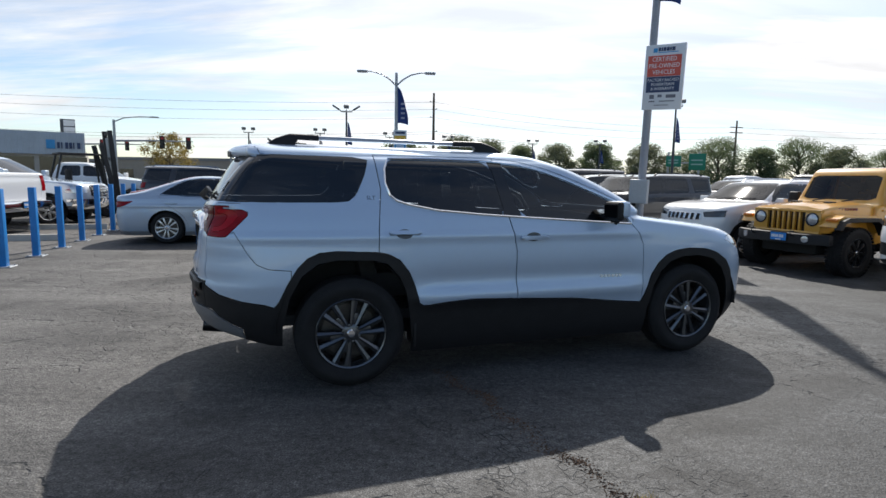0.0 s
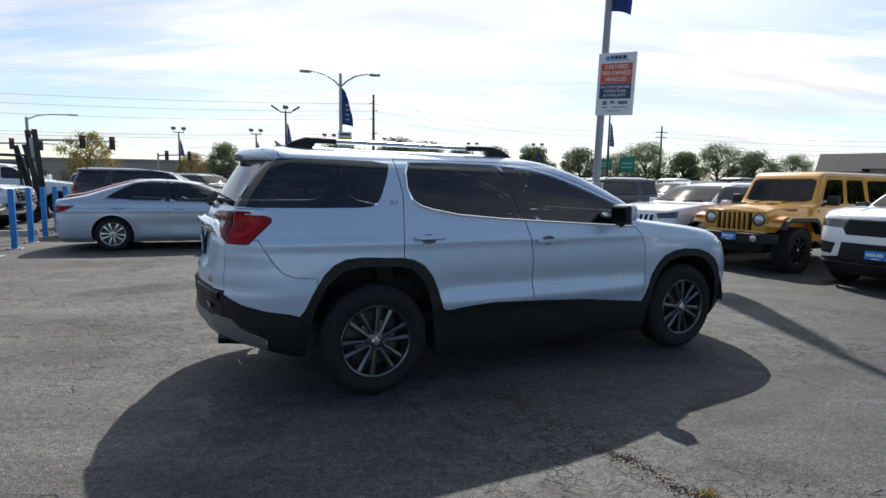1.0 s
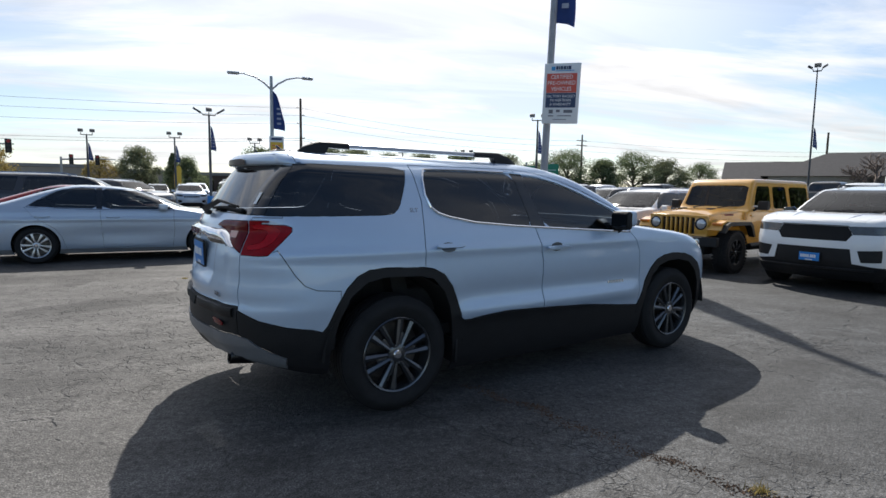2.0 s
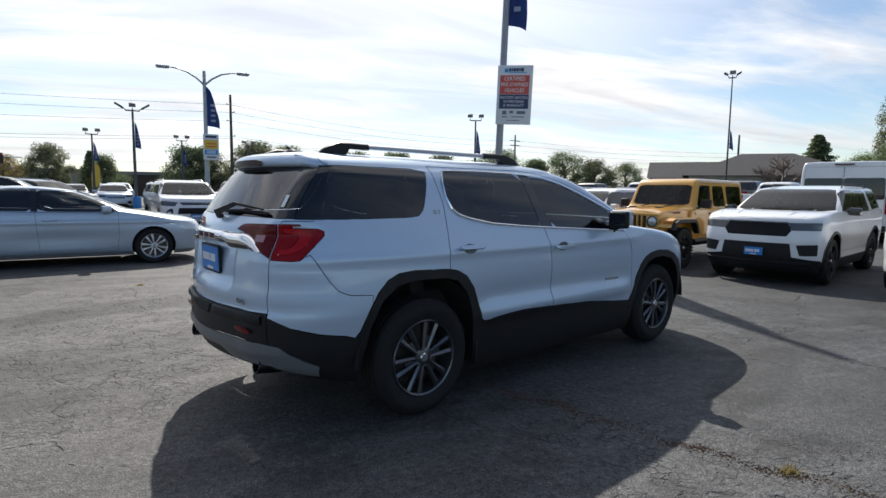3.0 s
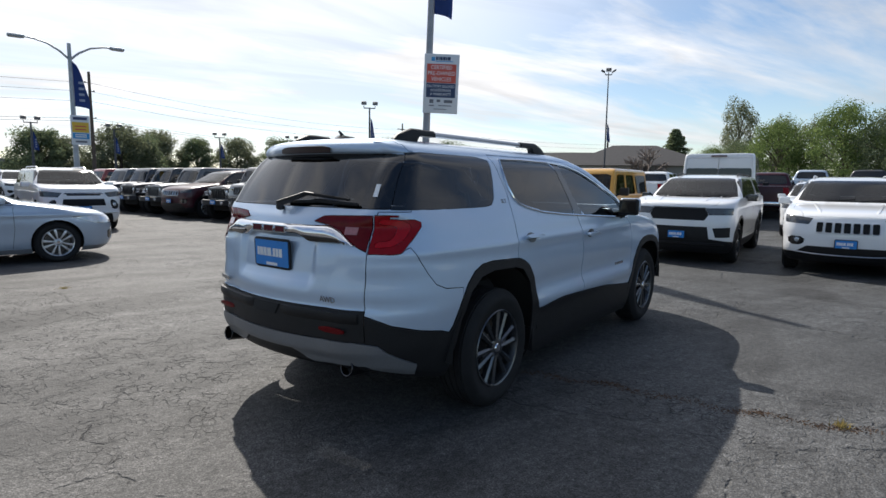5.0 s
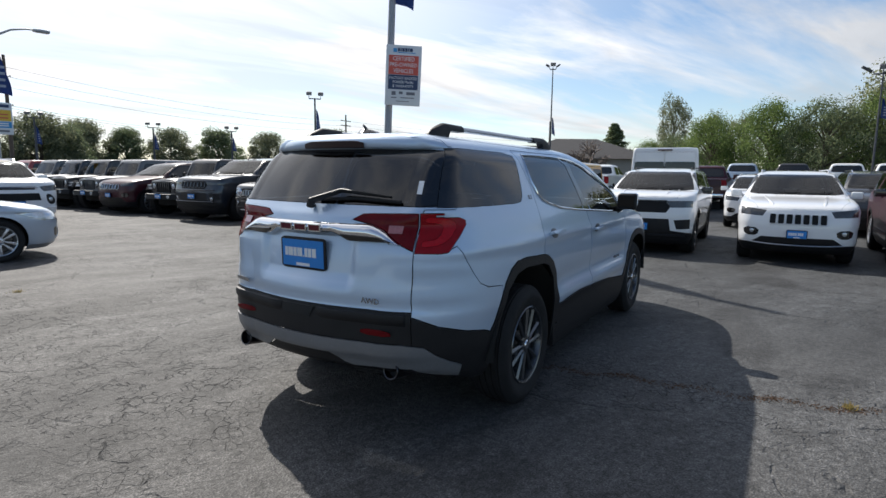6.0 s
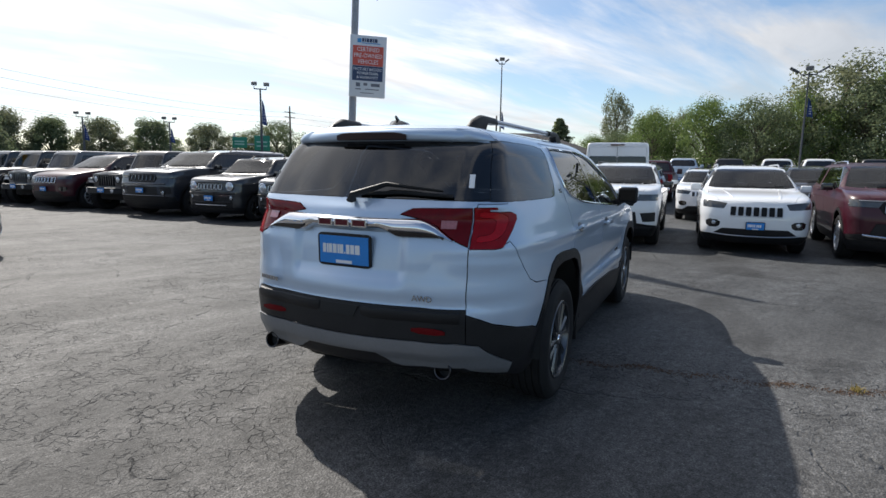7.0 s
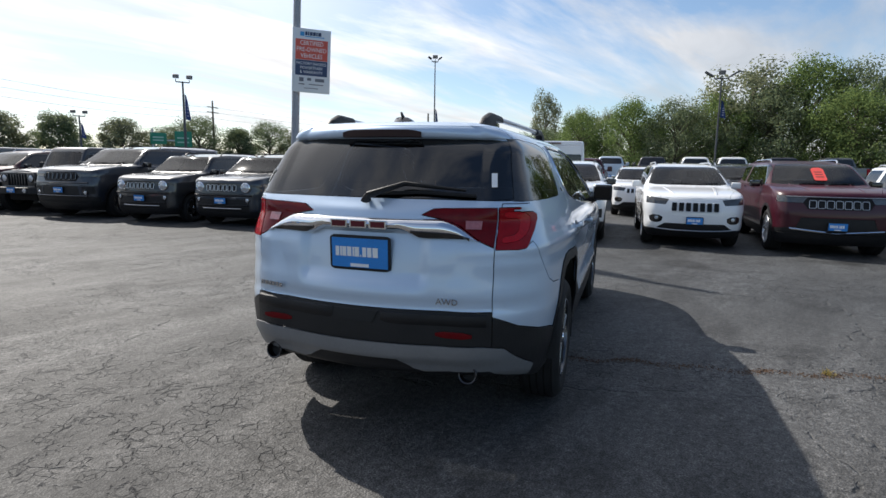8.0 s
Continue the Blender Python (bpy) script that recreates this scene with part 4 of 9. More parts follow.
    # chrome bar over the plate, with turned-down ends
    def bar(y0, y1, steps=14):
        bm, rows = bmesh.new(), []
        for i in range(steps + 1):
            y = y0 + (y1 - y0) * i / steps
            e = max(0, (abs(y) - 0.40) / 0.18)
            pocket = min(1, max(0, (abs(y) - 0.20) / 0.10))
            top, bot = 1.182 - 0.094 * e ** 1.5, 1.122 - 0.037 * pocket * pocket * (3 - 2 * pocket)
            bot = min(bot, top - 0.006)
            rows.append([])
            hh = top - bot
            for k, (zz, out) in enumerate(((bot, 0.0), (bot + 0.02 * hh, 0.018), (bot + 0.12 * hh, 0.032), (bot + 0.3 * hh, 0.043), (bot + 0.5 * hh, 0.048), (bot + 0.7 * hh, 0.045), (bot + 0.88 * hh, 0.034), (bot + 0.98 * hh, 0.018), (top, 0.0))):
                p, n = sh.end(y, 1.165)
                rows[-1].append(bm.verts.new((p.x - out, y, zz)))
        for a, b in zip(rows, rows[1:]):
            for k in range(8):
                bm.faces.new((a[k], b[k], b[k + 1], a[k + 1]))
        bmesh.ops.recalc_face_normals(bm, faces=bm.faces)
        return bm
    cb = part("chrome_bar", bar(-0.585, 0.585, 40), CHROME, gate, "chrome bar across the tailgate")
    # black gloss strips laid on the bar give its dark reflection as colour
    for k in (-1, 1):
        bm, rows = bmesh.new(), []
        for y in np.linspace(0.265, 0.545, 15):
            y = float(y)
            p, n = sh.end(y * k, 1.165)
            u = (y - 0.265) / 0.28
            top = 1.128 - 0.012 * u - 0.028 * max(0, (u - 0.72) / 0.28) ** 2
            bot = 1.092 + 0.022 * max(0, 1 - u / 0.16)
            rows.append([bm.verts.new((p.x - o, y * k, z)) for o, z in ((0.040, bot), (0.046, bot + 0.003), (0.051, top - 0.003), (0.046, top))])
        for a, b in zip(rows, rows[1:]):
            for j in range(3):
                bm.faces.new((a[j], b[j], b[j + 1], a[j + 1]))
        bmesh.ops.recalc_face_normals(bm, faces=bm.faces)
        part("bar_inset", bm, GLOSS, cb, "dark glossy strip for the reflection in the chrome bar")
    bm = bmesh.new()
    p, n = sh.end(0.0, 1.165)
    for k, y in enumerate((0.105, 0.0, -0.105)):
        f = Matrix.Translation((p.x - 0.044, y, 1.150)) @ lens_frame(Vector(), Vector((-1, 0, 0)))
        prism(bm, [(-0.046, -0.021), (0.046, -0.021), (0.046, 0.021), (-0.046, 0.021)], 0.008, f, 0.003)
    part("badge", bm, CHROME, gate, smooth=False)
    bm = bmesh.new()
    for k, y in enumerate((0.105, 0.0, -0.105)):
        f = Matrix.Translation((p.x - 0.050, y, 1.150)) @ lens_frame(Vector(), Vector((-1, 0, 0)))
        box(bm, -0.037, 0.037, -0.014, 0.014, 0, 0.003, m=f)
    part("badge_inlay", bm, mat("badge_red", (0.10, 0.012, 0.02), 0.25, spec=0.3), gate, smooth=False)
    p, n = sh.end(0.0, 1.0)
    plate_part(gate, Vector((p.x - 0.004, 0.0, 1.003)), Vector((-1, 0, -0.03)), 0.33, 0.175)
    # small badges: bars on one side, drive letters on the other
    for nm, y, z, k in (("model_badge", 0.54, 0.80, 6), ("drive_badge", -0.45, 0.79, 0)):
        p, n = sh.end(y, z)
        f = lens_frame(p + n * 0.006, n)
        if k:
            for i in range(k):
                bm = bmesh.new()
                box(bm, -0.085 + i * 0.029, -0.085 + i * 0.029 + 0.022, -0.011, 0.011, 0, 0.004, m=f)
                part("badge_bar", bm, BADGE, gate, smooth=False)
        else:
            part(nm, text_mesh("AWD", 0.045, 0.002), None, gate, m=f).data.materials.append(BADGE)
    for s in (-1, 1):
        p, n = sh.at(2.06, 0.70, s)
        for i in range(6):
            bm = bmesh.new()
            box(bm, -0.1 + i * 0.034, -0.1 + i * 0.034 + 0.026, -0.011, 0.011, 0, 0.004, m=lens_frame(p, n))
            part("badge_bar", bm, BADGE, car, smooth=False)
        p, n = sh.at(0.15, 1.30, s)
        part("trim_badge", text_mesh("SLT", 0.04, 0.002), None, car, m=lens_frame(p + n * 0.001, n)).data.materials.append(BADGE)
    # rear wiper, high brake lamp, sticker, fin
    w0, n0 = sh.end(0.0, 1.255)
    w1, _ = sh.end(-0.20, 1.325)
    w2, _ = sh.end(-0.50, 1.305)
    bm = bmesh.new()
    tube(bm, [w0 + n0 * 0.01, w0 + n0 * 0.045 + Vector((0, -0.03, 0.01)), w1 + n0 * 0.04, w2 + n0 * 0.025], [0.028, 0.024, 0.017, 0.009], 8, flat=0.6)
    wp = part("rear_wiper", bm, PLASTIC, gate, "black rear wiper")
    bm = bmesh.new()
    tube(bm, [sh.end(y, 1.288 + 0.012 * (1 - abs(y + 0.28) / 0.27))[0] + n0 * 0.012 for y in (-0.04, -0.16, -0.28, -0.42, -0.55)], 0.010, 6)
    part("wiper_blade", bm, RUBBER, wp)
    bm = bmesh.new()
    rows = []
    for y in np.linspace(-0.225, 0.225, 13):
        p, n = sh.end(float(y), 1.602)
        zt = 1.618 - 0.012 * max(0, (abs(y) - 0.15) / 0.075) ** 2
        rows.append([bm.verts.new((p.x + 0.012, y, 1.578)), bm.verts.new((p.x - 0.006, y, 1.583)), bm.verts.new((p.x - 0.006, y, zt)), bm.verts.new((p.x + 0.012, y, zt + 0.004))])
    for a, b in zip(rows, rows[1:]):
        for k in range(3):
            bm.faces.new((a[k], b[k], b[k + 1], a[k + 1]))
    part("brake_lamp", bm, mat("brake_lens", (0.022, 0.005, 0.006), 0.3, spec=0.25), gate)
    for y in (-0.62, 0.70):
        p, n = sh.end(y, 1.37)
        bm = bmesh.new()
        prism(bm, [(-0.014, -0.04), (0.014, -0.04), (0.014, 0.04), (-0.014, 0.04)], 0.001, lens_frame(p + n * 0.001, n))
        part("window_sticker", bm, WHITE, gate, smooth=False)
    p, n = sh.top(-0.42, 0)
    bm = bmesh.new()
    for k in range(3):
        tube(bm, [p + Vector((0.10 - 0.04 * k, 0, -0.006)), p + Vector((0.02 - 0.03 * k, 0, 0.012 + 0.004 * k)), p + Vector((-0.06, 0, 0.016)), p + Vector((-0.09, 0, -0.006))], [0.03, 0.045 - 0.008 * k, 0.05 - 0.008 * k, 0.045], 8, flat=0.4)
    tube(bm, [p + Vector((0.0, 0, 0.0)), p + Vector((-0.045, 0, 0.03)), p + Vector((-0.075, 0, 0.056))], [0.016, 0.011, 0.007], 8)
    part("antenna_fin", bm, GLOSS, car)
    # inside and below
    bm = bmesh.new()
    box(bm, -0.50, 2.2, -0.76, 0.76, 0.42, 0.50, 0.02)
    box(bm, -0.78, -0.48, -0.52, 0.52, 0.46, 0.54, 0.02)
    box(bm, 1.75, 2.25, -0.78, 0.78, 0.5, 1.06, 0.08)
    part("cabin_floor", bm, INTERIOR, car)
    seats(car, (1.35, 0.45), 0.36, 0.55)
    bm = bmesh.new()
    lathe(bm, [(0.17, -0.013), (0.187, 0), (0.17, 0.013), (0.157, 0), (0.17, -0.013)], 24, pose(1.68, 0.38, 1.0, 0, -65, 0))
    part("steering_wheel", bm, INTERIOR, car)
    bm = bmesh.new()
    box(bm, -0.30, 3.5, -0.55, 0.55, 0.25, 0.42, 0.05)
    box(bm, -0.78, -0.25, -0.42, 0.42, 0.40, 0.46, 0.02)
    for x in (0, 2.857):
        for s in (-1, 1):
            lathe(bm, [(0.50, 0.0), (0.50, 0.42)], 20, pose(x, s * 0.50, 0.40, -90 * s, 0, 0), math.pi if s > 0 else 0, 2 * math.pi if s > 0 else math.pi)
            lathe(bm, [(0.0, 0.0), (0.50, 0.0)], 20, pose(x, s * 0.50, 0.40, -90 * s, 0, 0), math.pi if s > 0 else 0, 2 * math.pi if s > 0 else math.pi)
    part("underbody", bm, UNDER, car)
    for s in (-1, 1):
        bm = bmesh.new()
        box(bm, 0.44, 0.46, s * 0.82 - 0.1, s * 0.82 + 0.1, 0.25, 0.42, 0.005)
        part("mud_flap", bm, PLASTIC, car)
        for x, turn in ((0, 12), (2.857, 40)):
            put_wheel(car, x, s * 0.80, 0.378, "turbine", 0.378, 0.235, 0.242, 6, ALLOY, turn)
    return car


FRONT_TINT = glass("lightly_tinted_glass", (0.24, 0.26, 0.26))
HERO_AT = pose(-1.0066, 4.7401, 0, 0, 0, 21.49)

# ---- the ground: a shallow gutter under the row, a gentle rise to the east ----
def gz(x, y):
    u = min(1, max(0, (0.94 * x + 0.34 * y - 20) / 17))
    d = min(1, max(0, (x - 3.5) / 3.0))
    return 0.47 * u * u * (3 - 2 * u) - 0.07 * d * d * (3 - 2 * d)


# ---- other vehicles ----
def piece(knots):
    a, b = [k[0] for k in knots], [k[1] for k in knots]
    return lambda v: float(np.interp(v, a, b)) if a[0] <= v <= a[-1] else (b[0] + v - a[0] if v < a[0] else b[-1] + v - a[-1])


# the common skin of the parked five-doors
BASE_ROWS = [
    (0.2, 3.62, -0.9, 0.825, 0.3, 0.27, 0.18, 0.13),
    (0.28, 3.72, -1, 0.869, 0.34, 0.37, 0.2, 0.18),
    (0.4, 3.78, -1.07, 0.908, 0.36, 0.39, 0.21, 0.19),
    (0.52, 3.81, -1.1, 0.923, 0.38, 0.39, 0.22, 0.19),
    (0.66, 3.81, -1.1, 0.931, 0.38, 0.39, 0.23, 0.19),
    (0.76, 3.8, -1.075, 0.935, 0.38, 0.38, 0.23, 0.19),
    (0.9, 3.76, -1.045, 0.933, 0.38, 0.37, 0.23, 0.19),
    (0.98, 3.68, -1.03, 0.929, 0.38, 0.36, 0.24, 0.19),
    (1.04, 3.52, -1.02, 0.923, 0.36, 0.36, 0.26, 0.18),
    (1.085, 3.21, -1.01, 0.915, 0.32, 0.35, 0.26, 0.18),
    (1.125, 2.86, -1, 0.905, 0.28, 0.35, 0.24, 0.18),
    (1.165, 2.56, -0.985, 0.892, 0.24, 0.34, 0.22, 0.18),
    (1.21, 2.42, -0.97, 0.874, 0.22, 0.3, 0.13, 0.15),
    (1.26, 2.33, -0.95, 0.852, 0.2, 0.21, 0.13, 0.12),
    (1.35, 2.15, -0.91, 0.813, 0.18, 0.19, 0.13, 0.12),
    (1.45, 1.94, -0.86, 0.766, 0.17, 0.17, 0.13, 0.12),
    (1.53, 1.76, -0.815, 0.727, 0.16, 0.15, 0.13, 0.12),
    (1.558, 1.66, -0.797, 0.699, 0.16, 0.15, 0.13, 0.12),
    (1.574, 1.58, -0.868, 0.682, 0.16, 0.15, 0.13, 0.12),
    (1.6, 1.42, -0.872, 0.656, 0.16, 0.14, 0.12, 0.12),
    (1.634, 1.15, -0.8, 0.599, 0.16, 0.14, 0.1, 0.08),
    (1.665, 0.72, -0.56, 0.452, 0.14, 0.12, 0.06, 0.05),
    (1.675, 0.15, -0.28, 0.216, 0.08, 0.08, 0.02, 0.02),
    (1.678, -0.02, -0.08, 0.029, 0.01, 0.01, 0, 0),
]


def soft_suv(label, m, coat, wb, fo, ro, width, height, face, wheel, hood=1.0, box_k=0.0, clad=PLASTIC, group="", glass_mat=None, rail=CHROME, name="suv", low=0.22, blunt=0.0):
    """A modern five-door: the same family of skins, stretched to its own length, width and height."""
    glass_mat = glass_mat or TINT
    car = thing(name, label, "car", m, group)
    r = wheel[1]
    X = piece([(-1.10, -ro), (-0.4, -0.4 * ro / 1.1), (0, 0), (2.22, wb - 0.64 + 0.12 * box_k), (2.857, wb), (3.30, wb + 0.44), (3.85, wb + fo)])
    Z = piece([(0, 0), (0.20, low), (0.378, r), (0.95, 0.95 * hood), (1.12, 1.125 * hood), (1.2, height * 0.705), (1.575, height * 0.945), (1.678, height)])
    ky = width / 1.90
    rows = []
    for z, xf, xr, w, cf, cr, bf, br in BASE_ROWS:
        xf += blunt * max(0, 3.76 - xf) * {0.98: 1.0, 1.04: 0.85, 1.085: 0.5, 1.125: 0.25}.get(z, 0)
        t = min(1, max(0, (z - 1.2) / 0.4))
        g = box_k * t
        xf2 = X(xf) + (X(2.2) - X(xf)) * 0.45 * g if 1.2 < z < 1.6 else X(xf)
        xr2 = X(xr) + (X(-1.0) - X(xr)) * 0.6 * g if 1.2 < z < 1.65 else X(xr)
        rows.append((Z(z), xf2, xr2, ky * (w + (0.93 - w) * 0.35 * g if z < 1.63 else w), cf * (0.8 - 0.3 * box_k), cr, bf * (0.8 - 0.3 * box_k), br * 0.7))
    def shape(p):
        x, y, z = p
        if abs(y) > 0.5:
            d = 0.016 * (bell(x, 0, 0.5) + bell(x, wb, 0.5)) * bell(z, 0.75, 0.25) + 0.010 * bell(z, 0.95 * hood, 0.04) - 0.014 * bell(z, 0.62, 0.1)
            y += d if y > 0 else -d
        return Vector((x, y, z))
    sh = Shell(rows, 2, 10, 5, 36, 8, shape)
    P = lambda pts: [(X(a), Z(b)) for a, b in pts]
    flank = lambda c, n: abs(c.y) > 0.45 and abs(n.y) > 0.25
    front = lambda c, n: c.x > wb - 0.3 and n.x > 0.15
    opened = lambda cx, k: [(cx + (r + k) * 1.06 * math.cos(a), r * 0.98 + (r + k) * math.sin(a)) for a in np.linspace(-0.6, math.pi + 0.6, 14)]
    for cx in (0, wb):
        sh.take("hole", opened(cx, 0.07), "side", flank)
    if clad is not None:
        for cx in (0, wb):
            sh.take("cladding", opened(cx, 0.125), "side", flank)
        sh.take("cladding", [(-9, 0.1), (9, 0.1), (9, r + 0.02), (-9, r + 0.02)], "side")
    sx = (X(-0.60), X(0.1), X(0.28), X(1.0), X(1.06), X(1.235))
    zt, zb = Z(1.56), Z(1.21)
    dx = 0.06 * box_k
    sh.take("quarter_window", [(X(-0.78) - 3 * dx, Z(1.27)), (X(-0.55) - 3 * dx, zt), (sx[1], zt), (X(0.02), zb + 0.01), (X(-0.5), Z(1.25))], "side", flank)
    sh.take("rear_door_window", rounded([(X(0.26), zt), (X(0.22), zb + 0.005), (X(1.17), zb - 0.015), (X(1.0), zt)], 1, 0.1), "side", flank)
    fx = lambda a: X(a) + (X(2.2) - X(a)) * 0.4 * box_k
    sh.take("front_door_window", rounded([(X(1.06), zt), (X(1.235), zb - 0.018), (X(2.17), Z(1.17)), (fx(2.04), Z(1.325)), (fx(1.74), Z(1.505)), (fx(1.56), zt)], 1, 0.1), "side", flank)
    sh.take("pillar_trim", [(X(0.99), zt), (X(1.155), zb - 0.017), (X(1.245), zb - 0.018), (X(1.07), zt)], "side", flank)
    k = ky
    sh.take("windscreen", rounded([(-0.80 * k, Z(1.215)), (0.80 * k, Z(1.215)), (0.72 * k, Z(1.42)), (0.62 * k, Z(1.575)), (-0.62 * k, Z(1.575)), (-0.72 * k, Z(1.42))], 1, 0.1), "end", lambda c, n: c.x > 0.8 and n.x > 0.15 and n.z > 0.05)
    sh.take("rear_window", rounded([(-0.76 * k, Z(1.27)), (0.76 * k, Z(1.27)), (0.62 * k, Z(1.57)), (-0.62 * k, Z(1.57))], 1, 0.12), "end", lambda c, n: c.x < 0 and n.x < -0.2 and c.z < Z(1.6))
    sh.take("tail_lamp", [(-9, Z(1.0)), (X(-0.75), Z(1.0)), (X(-0.7), Z(1.18)), (-9, Z(1.18))], "side", lambda c, n: abs(c.y) > 0.55 * k and c.x < -0.4)
    for nm, poly, mt, mirror in face:
        sh.take(nm, poly, "end", front, mirror=mirror)
    sh.take("door", P([(0.195, 1.60), (0.222, 1.36), (0.186, 1.05), (0.30, 0.86), (0.48, 0.5), (1.232, 0.5), (1.231, 0.565), (1.16, 1.176), (1.025, 1.60)]), "side", flank)
    sh.take("front_door", [(X(a), Z(b)) for a, b in [(1.025, 1.60), (1.16, 1.176), (1.231, 0.565), (1.232, 0.5), (2.32, 0.5), (2.33, 0.946), (2.24, 1.135)]] + [(fx(2.08), Z(1.36)), (fx(1.77), Z(1.54)), (fx(1.50), Z(1.60))], "side", flank)
    sh.take("bonnet", [(wb - 0.5, -0.80 * k), (wb + 0.2, -0.8 * k), (wb + fo * 0.8, -0.62 * k), (wb + fo * 0.88, 0), (wb + fo * 0.8, 0.62 * k), (wb + 0.2, 0.8 * k), (wb - 0.5, 0.80 * k)], "top", lambda c, n: n.z > 0.4 and c.z < Z(1.22))
    part("body", sh.emit("body"), coat, car)
    part("bonnet", sh.emit("bonnet"), coat, car)
    if clad is not None:
        part("cladding", sh.emit("cladding", 0.006), clad, car)
    part("windscreen", sh.emit("windscreen", -0.002, 0.006), SCREEN, car)
    part("rear_window", sh.emit("rear_window", -0.002, 0.006), glass_mat, car)
    for nm in dict.fromkeys(f[0] for f in face):
        mt = next(f[2] for f in face if f[0] == nm)
        if any(f[3] for f in face if f[0] == nm):
            for s in (-1, 1):
                part(nm, sh.emit(nm, 0.002, 0.02, 0.002, lambda c, s=s: c.y * s > 0), mt, car)
        else:
            part(nm, sh.emit(nm, -0.004, 0.02), mt, car)
    for s in (-1, 1):
        on = lambda c, s=s: c.y * s > 0
        for nm in ("door", "front_door"):
            d = part("door", sh.emit(nm, only=on), coat, car)
            part("window", sh.emit("rear_door_window" if nm == "door" else "front_door_window", -0.003, 0.006, 0.001, on), glass_mat, d)
            p, n = sh.at(X(0.37) if nm == "door" else X(1.36), Z(1.06), s)
            bm = bmesh.new()
            prism(bm, rounded([(-0.11, -0.014), (0.11, -0.014), (0.11, 0.014), (-0.11, 0.014)], 1), 0.03, lens_frame(p, n), 0.006)
            part("handle", bm, coat, d)
        part("pillar_trim", sh.emit("pillar_trim", -0.001, 0.006, 0.001, on), GLOSS, car)
        part("quarter_window", sh.emit("quarter_window", -0.002, 0.006, 0.001, on), glass_mat, car)
        part("tail_lamp", sh.emit("tail_lamp", 0.006, 0.02, 0.002, on), RED_LENS, car)
        bm = bmesh.new()
        mx_ = X(2.02) + 0.25 * 0.3 * box_k
        box(bm, -0.06, 0.06, -0.10, 0.09, -0.068, 0.068, 0.035, 3, pose(mx_, s * (0.99 * k + 0.04), Z(1.215), 0, 0, s * -8))
        p, n = sh.at(mx_ + 0.02, Z(1.14), s)
        tube(bm, [p - n * 0.02, p + n * 0.08 + Vector((0, 0, 0.03))], 0.03, 6)
        part("door_mirror", bm, coat if rail is not PLASTIC and coat is WHITE_PAINT else GLOSS, car)
        if rail is not None:
            pts = [sh.top(float(x), s * 0.60 * k)[0] + Vector((0, 0, 0.045)) for x in np.linspace(X(-0.45), X(1.15), 9)]
            pts = [pts[0] - Vector((0.08, 0, 0.05))] + pts + [pts[-1] - Vector((-0.1, 0, 0.06))]
            bm = bmesh.new()
            tube(bm, pts, 0.016, 6)
            part("roof_rail", bm, rail, car)
    p, n = sh.top(X(2.35), 0)
    for s in (0.0, 0.5):
        bm = bmesh.new()
        a, _ = sh.end(0.15 - s, Z(1.225), False)
        b, _ = sh.end(0.60 - s, Z(1.245), False)
        tube(bm, [a + Vector((0.01, 0, 0.01)), b + Vector((0.012, 0, 0.012))], 0.010, 6)
        part("wiper", bm, PLASTIC, car)
    bm = bmesh.new()
    box(bm, X(-0.85), X(2.2), -0.80 * k, 0.80 * k, r + 0.08, r + 0.14, 0.02)
    box(bm, X(1.8), X(2.25), -0.74 * k, 0.74 * k, r + 0.14, Z(1.1), 0.08)
    part("cabin_floor", bm, INTERIOR, car)
    seats(car, (X(1.3), X(0.4)), 0.36, r + 0.2, 0.48)
    bm = bmesh.new()
    box(bm, X(-0.80), wb + fo * 0.75, -0.55, 0.55, low + 0.02, r + 0.08, 0.04)
    for cx in (0, wb):
        for s in (-1, 1):
            lathe(bm, [(0.0, 0.0), (r + 0.10, 0.0), (r + 0.10, 0.36 * k)], 16, pose(cx, s * 0.50, r, -90 * s, 0, 0), *((math.pi, 2 * math.pi) if s > 0 else (0, math.pi)))
    part("underbody", bm, mat("underbody"), car)
    style, r, w, rr, n, alloy = wheel
    for x in (0, wb):
        for s in (-1, 1):
            put_wheel(car, x, s * (width / 2 - w / 2 - 0.03), r, style, r, w, rr, n, alloy, 17 * (x + s))
    return car, sh


def slots(car, sh, n, y, z0, z1, frame_mat, fill=None, wide=0.7, deep=0.012):
    """Upright grille slots: a rim each, dark inside."""
    for i in range(n):
        yy = -y + 2 * y * (i + 0.5) / n
        hw = y / n * wide
        p, nn = sh.end(yy, (z0 + z1) / 2, False)
        f = lens_frame(p + nn * 0.002, nn)
        hz = (z1 - z0) / 2
        bm = bmesh.new()
        ring = rounded([(-hw, -hz), (hw, -hz), (hw, hz), (-hw, hz)], 2, 0.12)
        tube(bm, [f @ Vector((a, b, deep)) for a, b in ring + ring[:1]], 0.0065, 6)
        g = part("grille_slot", bm, frame_mat, car)
        bm = bmesh.new()
        prism(bm, ring, 0.004, f)
        part("slot_mesh", bm, MESH, g)


def front_plate(car, sh, z, lift=0.02):
    p, n = sh.end(0.0, z, False)
    plate_part(car, p + Vector((lift, 0, 0)), Vector((1, 0, 0)))


def place(x, y, heading, wb, track):
    """Pose of a car whose left front wheel stands at x, y."""
    h = radians(heading)
    c, s = math.cos(h), math.sin(h)
    return pose(x - wb * c + track / 2 * s, y - wb * s - track / 2 * c, gz(x, y), 0, 0, heading)


